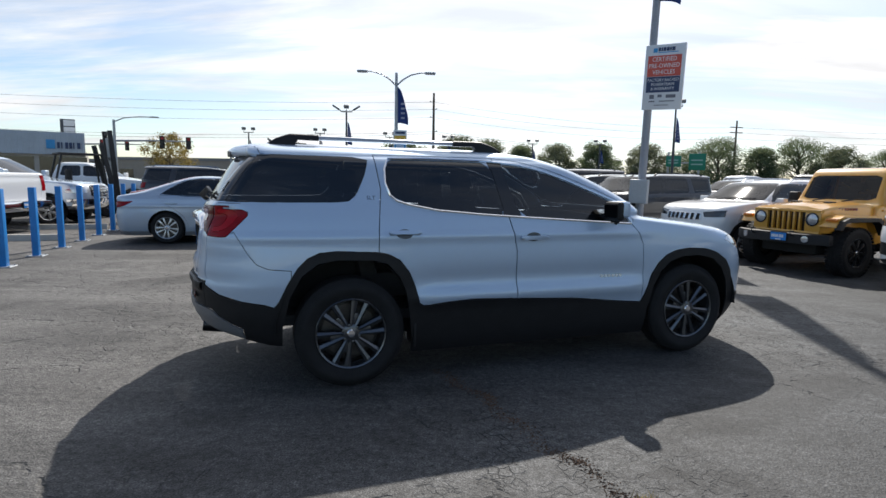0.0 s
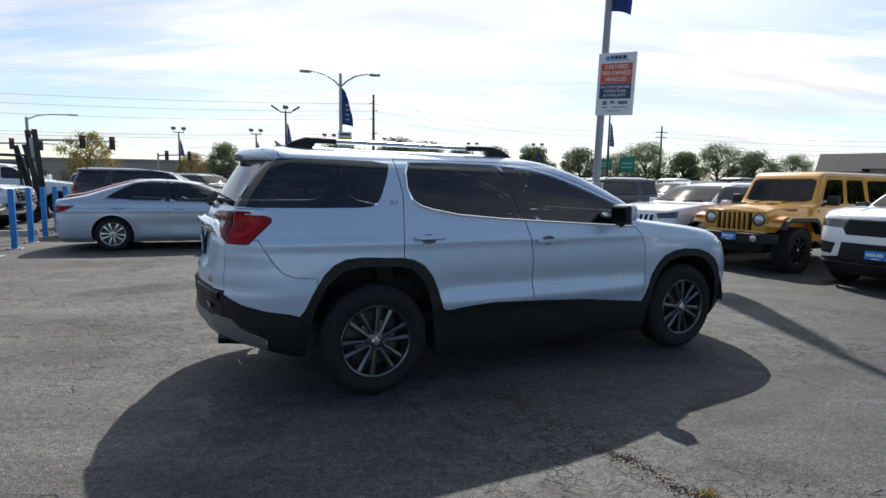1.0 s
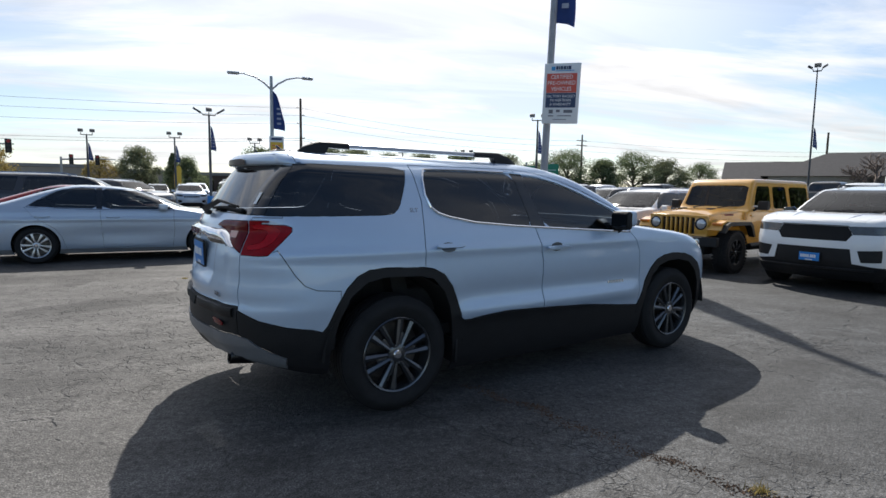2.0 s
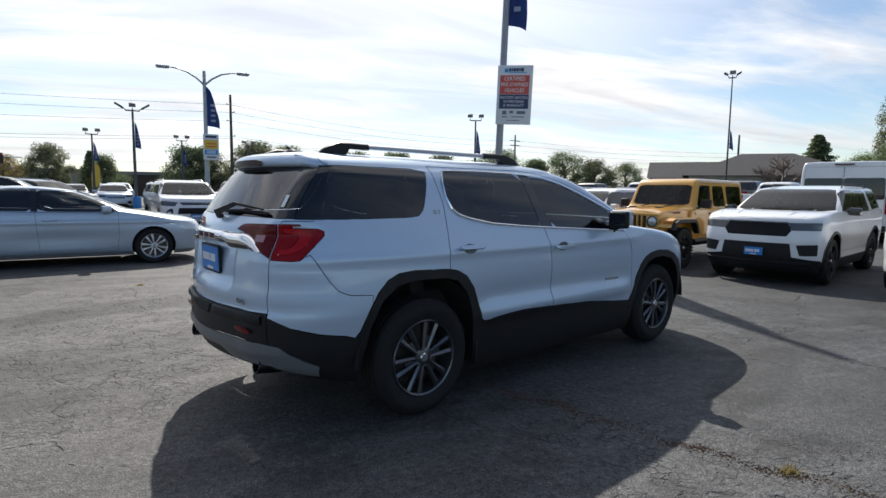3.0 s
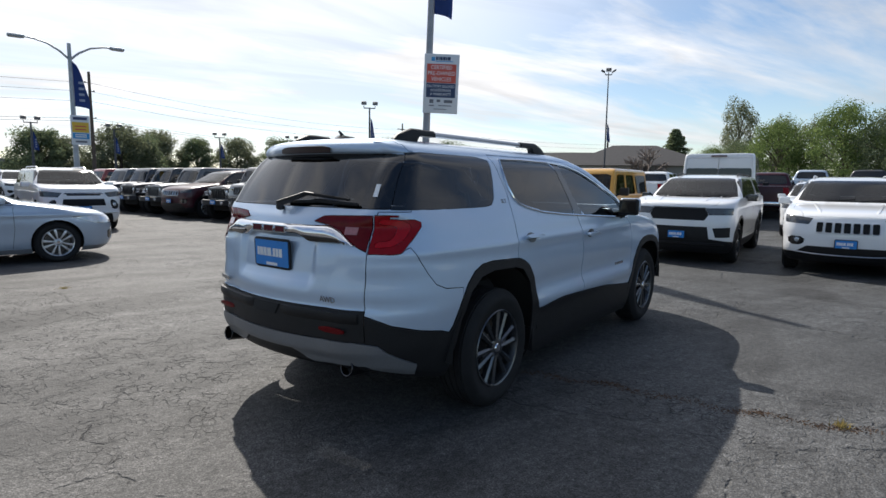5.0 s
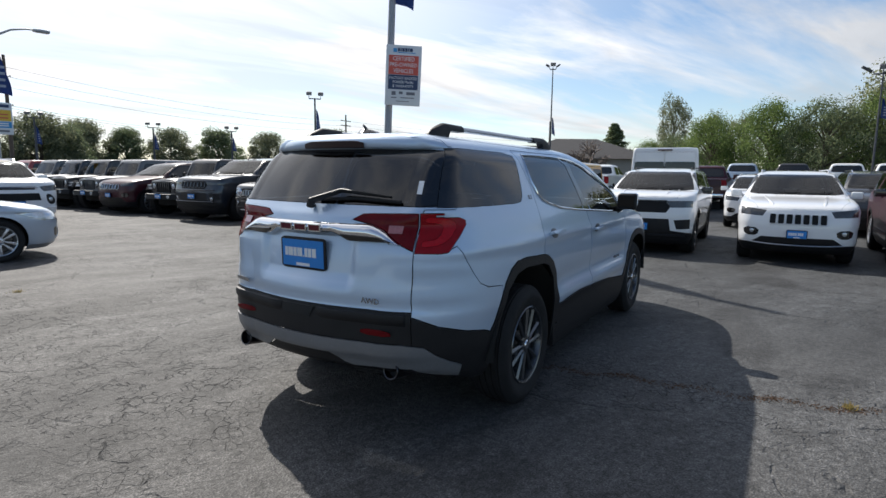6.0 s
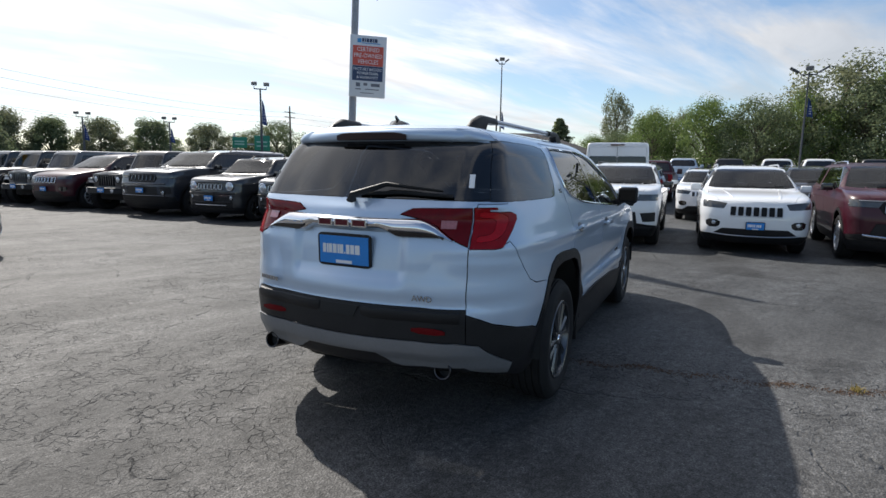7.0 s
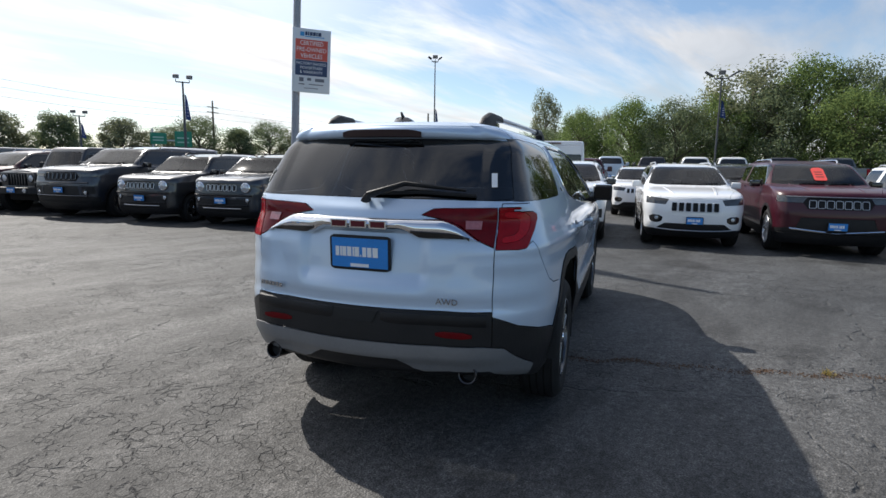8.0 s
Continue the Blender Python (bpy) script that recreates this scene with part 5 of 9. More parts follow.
def repaint(ob, old, coat):
    for o in (ob, *ob.children_recursive):
        if o.type == "MESH" and any(s is old for s in o.data.materials):
            me = o.data.copy()
            for i, s in enumerate(me.materials):
                if s is old:
                    me.materials[i] = coat
            o.data = me
    return ob


SCREEN = glass("windscreen_glass", (0.16, 0.175, 0.175), 0.03, 1.42)


def box_jeep(label, m, coat, group="", wheel_mat=BLACK_ALLOY, flare=PLASTIC, top=None):
    """Square off-roader: flat sides, upright screen, slotted grille, round lamps, separate wings."""
    car = thing("off_roader", label, "car", m, group)
    wb, r = 3.0, 0.415
    rows = [
        (0.52, 2.30, -0.76, 0.745, 0.03, 0.06, 0.0, 0.0), (0.60, 2.32, -0.78, 0.755, 0.03, 0.06, 0.0, 0.0), (1.10, 2.32, -0.78, 0.765, 0.03, 0.06, 0.0, 0.0),
        (1.19, 2.30, -0.78, 0.76, 0.03, 0.06, 0.02, 0.0), (1.22, 2.26, -0.775, 0.745, 0.04, 0.06, 0.03, 0.0), (1.5, 2.11, -0.76, 0.70, 0.04, 0.06, 0.03, 0.0),
        (1.74, 1.98, -0.75, 0.665, 0.05, 0.06, 0.03, 0.0), (1.80, 1.92, -0.74, 0.65, 0.06, 0.08, 0.03, 0.0), (1.835, 1.82, -0.70, 0.60, 0.08, 0.1, 0.03, 0.0),
        (1.85, 1.4, -0.4, 0.35, 0.1, 0.1, 0.0, 0.0), (1.852, 0.6, 0.4, 0.04, 0.01, 0.01, 0.0, 0.0)]
    sh = Shell(rows, 2, 6, 3, 30, 6)
    flank = lambda c, n: abs(n.y) > 0.3 and abs(c.y) > 0.4
    sh.take("hole", [(0.52 * math.cos(a), 0.42 + 0.52 * math.sin(a)) for a in np.linspace(-0.4, math.pi + 0.4, 12)], "side", flank)
    z0, z1 = 1.235, 1.69
    sh.take("side_window", rounded([(1.25, z0), (2.02, z0), (1.80, z1), (1.25, z1)], 1, 0.08), "side", flank)
    sh.take("rear_side_window", rounded([(0.42, z0), (1.12, z0), (1.12, z1), (0.50, z1)], 1, 0.08), "side", flank)
    sh.take("quarter_window", rounded([(-0.62, z0), (0.28, z0), (0.34, z1), (-0.60, z1)], 1, 0.08), "side", flank)
    sh.take("windscreen", rounded([(-0.64, 1.27), (0.64, 1.27), (0.60, 1.70), (-0.60, 1.70)], 1, 0.08), "end", lambda c, n: n.x > 0.3 and c.x > 1)
    sh.take("rear_window", rounded([(-0.52, 1.28), (0.52, 1.28), (0.5, 1.66), (-0.5, 1.66)], 1, 0.08), "end", lambda c, n: n.x < -0.5)
    sh.take("front_door", rounded([(1.19, 0.62), (2.12, 0.62), (2.14, 1.18), (1.83, 1.75), (1.19, 1.75)], 1, 0.06), "side", flank)
    sh.take("door", rounded([(0.62, 0.62), (1.17, 0.62), (1.17, 1.75), (0.40, 1.75), (0.36, 1.1), (0.50, 0.86)], 1, 0.06), "side", flank)
    if top is not None:
        sh.take("hard_top", [(-2, 1.215), (4, 1.215), (4, 3), (-2, 3)], "side", lambda c, n: c.x < 1.95)
        part("hard_top", sh.emit("hard_top"), top, car)
    part("body", sh.emit("body"), coat, car)
    part("windscreen", sh.emit("windscreen", -0.004, 0.01), SCREEN, car)
    part("rear_window", sh.emit("rear_window", -0.004, 0.01), TINT, car)
    for s in (-1, 1):
        on = lambda c, s=s: c.y * s > 0
        for nm, w, hx in (("front_door", "side_window", 1.33), ("door", "rear_side_window", 0.74)):
            d = part("door", sh.emit(nm, only=on, lip=0.015, gap=0.004), coat, car)
            part("window", sh.emit(w, -0.006, 0.01, 0.001, on), TINT, d)
            p, n = sh.at(hx, 1.08, s)
            bm = bmesh.new()
            prism(bm, rounded([(-0.10, -0.018), (0.10, -0.018), (0.10, 0.018), (-0.10, 0.018)], 1), 0.035, lens_frame(p, n), 0.008)
            part("handle", bm, PLASTIC, d)
            for z in (0.80, 1.1):
                bm = bmesh.new()
                p, n = sh.at(2.15 if nm == "front_door" else 1.18, z, s)
                box(bm, -0.05, 0.05, -0.02, 0.02, -0.01, 0.03, 0.006, 1, lens_frame(p, n))
                part("hinge", bm, coat, d)
        part("quarter_window", sh.emit("quarter_window", -0.006, 0.01, 0.001, on), TINT, car)
        # mirror
        bm = bmesh.new()
        box(bm, -0.06, 0.06, -0.10, 0.10, -0.09, 0.09, 0.035, 3, pose(2.02, s * 0.93, 1.30))
        tube(bm, [(2.06, s * 0.75, 1.2), (2.04, s * 0.86, 1.26)], 0.025, 6)
        part("door_mirror", bm, PLASTIC, car)
        # front wing: flat top with a dark flare round the wheel
        prof = [(2.30, 0.72), (2.42, 0.95), (2.52, 1.02), (3.30, 1.03), (3.44, 0.98), (3.52, 0.84), (3.46, 0.83), (3.39, 0.93), (3.28, 0.965), (2.56, 0.96), (2.48, 0.91), (2.38, 0.72)]
        bm = bmesh.new()
        prism(bm, [(a, b) for a, b in prof], 0.30, Matrix.Translation((0, s * 0.57 if s < 0 else 0.87, 0)) @ pose(0, 0, 0, 90, 0, 0), 0.02)
        part("wing", bm, coat, car)
        bm = bmesh.new()
        prism(bm, [(a * 1.0, b - 0.035) for a, b in prof], 0.11, Matrix.Translation((0, -0.84 if s < 0 else 0.95, 0)) @ pose(0, 0, 0, 90, 0, 0), 0.02)
        part("flare", bm, flare, car)
        prof2 = [(-0.60, 0.66), (-0.50, 0.90), (-0.36, 1.0), (0.36, 1.0), (0.50, 0.90), (0.60, 0.66), (0.53, 0.66), (0.44, 0.86), (0.33, 0.93), (-0.33, 0.93), (-0.44, 0.86), (-0.53, 0.66)]
        bm = bmesh.new()
        prism(bm, prof2, 0.19, Matrix.Translation((0, -0.75 if s < 0 else 0.94, 0)) @ pose(0, 0, 0, 90, 0, 0), 0.02)
        part("flare", bm, flare, car)
        bm = bmesh.new()
        tube(bm, [(0.6, s * 0.80, 0.50), (2.25, s * 0.80, 0.50)], 0.05, 8)
        part("side_step", bm, PLASTIC, car)
        # tail lamp
        bm = bmesh.new()
        box(bm, -0.81, -0.74, s * 0.68 - 0.09, s * 0.68 + 0.09, 0.88, 1.12, 0.015)
        part("tail_lamp", bm, RED_LENS, car)
        # wing lamp and turn signal
        bm = bmesh.new()
        box(bm, 3.42, 3.50, s * 0.77 - 0.09, s * 0.77 + 0.09, 0.93, 0.98, 0.012)
        part("turn_lamp", bm, AMBER if coat is YELLOW_PAINT else LAMP, car)
    # hood: tapered, slightly domed, cut from the flat
    bm = bmesh.new()
    rows = []
    for x, hw, zt in ((2.30, 0.70, 1.215), (2.5, 0.69, 1.215), (2.9, 0.665, 1.20), (3.25, 0.64, 1.175), (3.45, 0.625, 1.145), (3.50, 0.615, 1.09)):
        rows.append([bm.verts.new((x, y * hw, z)) for y, z in ((-1, 0.72), (-1, zt - 0.06), (-0.95, zt - 0.025), (-0.6, zt), (-0.55, zt + 0.012), (0, zt + 0.022), (0.55, zt + 0.012), (0.6, zt), (0.95, zt - 0.025), (1, zt - 0.06), (1, 0.72))])
    for a, b in zip(rows, rows[1:]):
        for k in range(10):
            bm.faces.new((a[k], b[k], b[k + 1], a[k + 1]))
    part("bonnet", bm, coat, car, sharp=30)
    bm = bmesh.new()
    for s in (-1, 1):
        box(bm, 2.75, 2.95, s * 0.30 - 0.05, s * 0.30 + 0.05, 1.20, 1.235, 0.012)
    part("bonnet_vent", bm, PLASTIC, car)
    for s in (-1, 1):
        bm = bmesh.new()
        for i in range(7):
            box(bm, 2.72 + i * 0.06, 2.77 + i * 0.06, -0.004, 0.004, 1.10, 1.14, m=Matrix.Translation((0, s * (0.686 - 0.012 * i * 0.6), 0)) )
        part("bonnet_mark", bm, mat("dark_red_print", (0.16, 0.03, 0.02), 0.5), car, smooth=False)
    # grille: plate, upper and lower frame, uprights, lamps
    bm = bmesh.new()
    box(bm, 3.40, 3.455, -0.58, 0.58, 0.70, 1.08)
    part("grille_back", bm, GLOSS, car)
    bm = bmesh.new()
    box(bm, 3.45, 3.515, -0.61, 0.61, 1.055, 1.105, 0.015)
    box(bm, 3.45, 3.515, -0.60, 0.60, 0.66, 0.745, 0.015)
    box(bm, 3.45, 3.51, -0.61, -0.345, 0.73, 1.07, 0.01)
    box(bm, 3.45, 3.51, 0.345, 0.61, 0.73, 1.07, 0.01)
    part("grille_frame", bm, coat, car)
    for i in range(6):
        y = -0.345 + 0.69 * (i + 1) / 7
        bm = bmesh.new()
        box(bm, 3.45, 3.512, y - 0.019, y + 0.019, 0.74, 1.06, 0.012)
        part("grille_bar", bm, coat, car)
    for s in (-1, 1):
        bm = bmesh.new()
        lathe(bm, [(0.112, 0.0), (0.115, 0.02), (0.098, 0.026), (0.09, 0.01)], 28, pose(3.505, s * 0.475, 0.945, 0, 90, 0))
        hl = part("headlamp", bm, GLOSS, car)
        bm = bmesh.new()
        lathe(bm, [(0.098, 0.004), (0.07, 0.02), (0.0, 0.028)], 24, pose(3.505, s * 0.475, 0.945, 0, 90, 0))
        part("lamp_lens", bm, LAMP, hl)
    # bumpers
    bm = bmesh.new()
    prism(bm, [(3.60, -0.84), (3.74, -0.62), (3.80, -0.45), (3.80, 0.45), (3.74, 0.62), (3.60, 0.84), (3.50, 0.84), (3.50, -0.84)], 0.17, Matrix.Translation((0, 0, 0.54)), 0.03)
    fb = part("front_bumper", bm, PLASTIC, car, "black steel front bumper")
    for s in (-1, 1):
        bm = bmesh.new()
        lathe(bm, [(0.055, 0), (0.055, 0.015), (0.0, 0.022)], 16, pose(3.765, s * 0.55, 0.625, 0, 90, s * 14))
        part("fog_lamp", bm, LAMP, fb)
        bm = bmesh.new()
        tube(bm, [(3.78, s * 0.36, 0.66), (3.87, s * 0.36, 0.68), (3.87, s * 0.36, 0.74), (3.78, s * 0.36, 0.74)], 0.014, 6)
        part("tow_hook", bm, PLASTIC, fb)
    plate_part(car, Vector((3.805, 0.12, 0.64)), Vector((1, 0, 0)))
    bm = bmesh.new()
    box(bm, -1.0, -0.80, -0.78, 0.78, 0.55, 0.70, 0.03)
    part("rear_bumper", bm, PLASTIC, car)
    sp = new("wheel"); sp.empty_display_size = 0.1; sp.parent = car
    sp.matrix_basis = pose(-0.92, 0.05, 1.02, 0, -90, 0)
    t_, r_, d_, c_ = wheel_meshes("offroad", r, 0.26, 0.235, 8)
    part("tyre", t_, None, sp)
    part("rim", r_, None, sp)
    for s in (0.02, -0.5):
        bm = bmesh.new()
        tube(bm, [(2.30, 0.02 + s + 0.1, 1.235), (2.26, s + 0.45, 1.30)], 0.012, 6)
        part("wiper", bm, PLASTIC, car)
    bm = bmesh.new()
    box(bm, -0.7, 2.3, -0.72, 0.72, 0.50, 0.60, 0.02)
    box(bm, 1.95, 2.25, -0.70, 0.70, 0.6, 1.16, 0.06)
    part("cabin_floor", bm, INTERIOR, car)
    seats(car, (1.45, 0.55), 0.34, 0.64, 0.46)
    bm = bmesh.new()
    box(bm, -0.7, 3.4, -0.50, 0.50, 0.34, 0.72, 0.04)
    part("underbody", bm, mat("underbody"), car)
    for x in (0, wb):
        for s in (-1, 1):
            put_wheel(car, x, s * 0.80, r, "offroad", r, 0.26, 0.235, 8, wheel_mat, 21 * (x + s))
    return car


def sedan(label, m, coat, group=""):
    car = thing("sedan", label, "car", m, group)
    wb, r = 2.825, 0.335
    rows = [
        (0.17, 3.58, -0.98, 0.82, 0.34, 0.28, 0.14, 0.10), (0.25, 3.70, -1.06, 0.87, 0.4, 0.32, 0.18, 0.13), (0.40, 3.76, -1.11, 0.905, 0.45, 0.34, 0.2, 0.15),
        (0.58, 3.76, -1.12, 0.922, 0.45, 0.34, 0.22, 0.15), (0.70, 3.73, -1.10, 0.926, 0.45, 0.33, 0.24, 0.15), (0.78, 3.66, -1.09, 0.924, 0.44, 0.32, 0.26, 0.15),
        (0.84, 3.50, -1.09, 0.918, 0.4, 0.3, 0.26, 0.15), (0.89, 3.24, -1.09, 0.91, 0.34, 0.28, 0.22, 0.15), (0.935, 2.96, -1.09, 0.90, 0.28, 0.26, 0.18, 0.14),
        (0.97, 2.72, -1.085, 0.885, 0.24, 0.24, 0.15, 0.14), (1.005, 2.50, -1.05, 0.865, 0.22, 0.22, 0.14, 0.12), (1.04, 2.39, -0.86, 0.845, 0.2, 0.2, 0.13, 0.1), (1.09, 2.28, -0.62, 0.81, 0.2, 0.2, 0.13, 0.1),
        (1.18, 2.07, -0.34, 0.755, 0.18, 0.18, 0.13, 0.1), (1.28, 1.82, -0.05, 0.69, 0.17, 0.17, 0.12, 0.1), (1.36, 1.58, 0.22, 0.63, 0.16, 0.16, 0.1, 0.08),
        (1.405, 1.32, 0.42, 0.56, 0.16, 0.16, 0.06, 0.05), (1.43, 1.0, 0.56, 0.40, 0.08, 0.08, 0.02, 0.02), (1.44, 0.74, 0.68, 0.05, 0.01, 0.01, 0, 0)]
    def shape(p):
        x, y, z = p
        if abs(y) > 0.5:
            d = 0.016 * (bell(x, 0, 0.45) + bell(x, wb, 0.45)) * bell(z, 0.62, 0.2) + 0.014 * bell(z, 0.80, 0.03) - 0.02 * bell(z, 0.52, 0.1) * bell(x, 1.4, 0.9) + 0.015 * bell(z, 0.30, 0.04) * bell(x, 1.4, 0.9)
            y += d if y > 0 else -d
        return Vector((x, y, z))
    sh = Shell(rows, 3, 10, 6, 56, 10, shape)
    flank = lambda c, n: abs(c.y) > 0.4 and abs(n.y) > 0.22
    for cx in (0, wb):
        sh.take("hole", [(cx + 0.372 * math.cos(a), 0.335 + 0.375 * math.sin(a)) for a in np.linspace(-0.6, math.pi + 0.6, 18)], "side", flank)
    sh.take("sill", [(-9, 0), (9, 0), (9, 0.245), (2.4, 0.245), (0.4, 0.255), (-9, 0.30)], "side")
    sh.take("rear_door_window", rounded([(0.36, 1.335), (0.0, 1.13), (-0.10, 1.045), (0.30, 1.02), (0.96, 1.0), (0.94, 1.375), (0.66, 1.385)], 1, 0.12), "side", flank)
    sh.take("front_door_window", rounded([(1.03, 1.375), (1.04, 0.998), (2.25, 0.978), (2.16, 1.05), (1.91, 1.225), (1.62, 1.335)], 1, 0.12), "side", flank)
    sh.take("pillar_trim", [(0.935, 1.38), (0.955, 0.998), (1.045, 0.995), (1.035, 1.38)], "side", flank)
    sh.take("windscreen", rounded([(-0.74, 1.01), (0.74, 1.01), (0.54, 1.36), (-0.54, 1.36)], 1, 0.1), "end", lambda c, n: c.x > 0.9 and n.x > 0.15)
    sh.take("rear_window", rounded([(-0.68, 1.06), (0.68, 1.06), (0.50, 1.36), (-0.50, 1.36)], 1, 0.1), "end", lambda c, n: c.x < 0.4 and n.x < -0.1)
    sh.take("tail_lamp", rounded([(-9, 0.905), (-0.82, 0.89), (-0.62, 0.90), (-0.80, 0.80), (-0.92, 0.765), (-9, 0.78)], 1, 0.1), "side", lambda c, n: c.x < -0.5 and abs(c.y) > 0.42)
    sh.take("headlamp", rounded([(3.0, 0.76), (3.35, 0.765), (9, 0.70), (9, 0.60), (3.45, 0.615), (3.2, 0.70)], 1, 0.15), "side", lambda c, n: c.x > 2.9 and abs(c.y) > 0.42)
    sh.take("grille", [(-0.34, 0.70), (0.34, 0.70), (0.22, 0.36), (-0.22, 0.36)], "end", lambda c, n: c.x > 3 and n.x > 0.3)
    sh.take("air_intake", rounded([(0.58, 0.46), (0.74, 0.52), (0.72, 0.34), (0.58, 0.34)], 1), "end", lambda c, n: c.x > 3 and n.x > 0.15, mirror=True)
    sh.take("boot_lid", [(-0.62, 0.60), (0.62, 0.60), (0.66, 0.99), (-0.66, 0.99)], "end", lambda c, n: c.x < -0.8 and n.x < -0.3)
    sh.take("door", [(-0.02, 1.06), (-0.16, 1.03), (-0.02, 0.86), (0.30, 0.64), (0.40, 0.5), (0.46, 0.262), (1.055, 0.262), (1.01, 0.98), (0.985, 1.40), (0.6, 1.41), (0.34, 1.37)], "side", flank)
    sh.take("front_door", [(0.985, 1.40), (1.01, 0.98), (1.055, 0.262), (2.22, 0.262), (2.26, 0.6), (2.25, 0.88), (2.27, 0.975), (2.18, 1.07), (1.93, 1.255), (1.62, 1.365)], "side", flank)
    sh.take("bonnet", [(2.4, -0.80), (3.0, -0.76), (3.5, -0.5), (3.58, 0), (3.5, 0.5), (3.0, 0.76), (2.4, 0.80)], "top", lambda c, n: n.z > 0.5 and c.z < 1.02)
    part("body", sh.emit("body"), coat, car)
    for nm in ("bonnet", "boot_lid"):
        part(nm, sh.emit(nm), coat, car)
    part("sill", sh.emit("sill"), mat("dull_sill", (0.3, 0.31, 0.33), 0.4, 0.4), car)
    part("grille", sh.emit("grille", -0.005, 0.02), GLOSS, car)
    part("windscreen", sh.emit("windscreen", -0.002, 0.006), SCREEN, car)
    part("rear_window", sh.emit("rear_window", -0.002, 0.006), TINT, car)
    for s in (-1, 1):
        on = lambda c, s=s: c.y * s > 0
        for nm, w, hx, hz in (("door", "rear_door_window", 0.12, 0.86), ("front_door", "front_door_window", 1.22, 0.835)):
            d = part("door", sh.emit(nm, only=on), coat, car)
            part("window", sh.emit(w, -0.003, 0.006, 0.001, on), FRONT_TINT, d)
            p, n = sh.at(hx, hz, s)
            bm = bmesh.new()
            prism(bm, rounded([(-0.11, -0.014), (0.11, -0.014), (0.11, 0.014), (-0.11, 0.014)], 1), 0.034, lens_frame(p, n), 0.007)
            part("handle", bm, coat, d)
        part("pillar_trim", sh.emit("pillar_trim", -0.001, 0.006, 0.001, on), GLOSS, car)
        part("tail_lamp", sh.emit("tail_lamp", 0.006, 0.02, 0.002, on), RED_LENS, car)
        part("headlamp", sh.emit("headlamp", 0.003, 0.02, 0.002, on), LAMP, car)
        part("air_intake", sh.emit("air_intake", -0.006, 0.02, 0.002, on), GLOSS, car)
        trim_line(sh, [(-0.12, 1.03), (0.30, 1.008), (0.9, 0.986), (2.26, 0.966)], s, "window_trim", CHROME, car, 0.008)
        trim_line(sh, [(-0.12, 1.04), (0.0, 1.135), (0.34, 1.345), (0.66, 1.395), (1.0, 1.39), (1.62, 1.347), (1.92, 1.24), (2.17, 1.06), (2.26, 0.972)], s, "window_trim", CHROME, car, 0.006)
        bm = bmesh.new()
        box(bm, -0.07, 0.08, -0.11, 0.10, -0.06, 0.06, 0.04, 3, pose(2.06, s * 0.98, 1.035, 0, 0, s * -10))
        tube(bm, [(2.09, s * 0.82, 0.98), (2.07, s * 0.92, 1.0)], 0.025, 6)
        part("door_mirror", bm, coat, car)
    bm = bmesh.new()
    box(bm, -0.9, 2.2, -0.78, 0.78, 0.36, 0.42, 0.02)
    box(bm, 1.95, 2.4, -0.72, 0.72, 0.42, 0.90, 0.08)
    part("cabin_floor", bm, INTERIOR, car)
    seats(car, (1.35, 0.4), 0.36, 0.36, 0.48)
    bm = bmesh.new()
    box(bm, -0.8, 3.3, -0.52, 0.52, 0.18, 0.36, 0.04)
    for cx in (0, wb):
        for s in (-1, 1):
            lathe(bm, [(0.0, 0.0), (0.41, 0.0), (0.41, 0.36)], 16, pose(cx, s * 0.50, r, -90 * s, 0, 0), *((math.pi, 2 * math.pi) if s > 0 else (0, math.pi)))
    part("underbody", bm, mat("underbody"), car)
    for x in (0, wb):
        for s in (-1, 1):
            put_wheel(car, x, s * 0.80, r, "cover", r, 0.215, 0.228, 5, SILVER_ALLOY, 23 * (x + s))
    return car


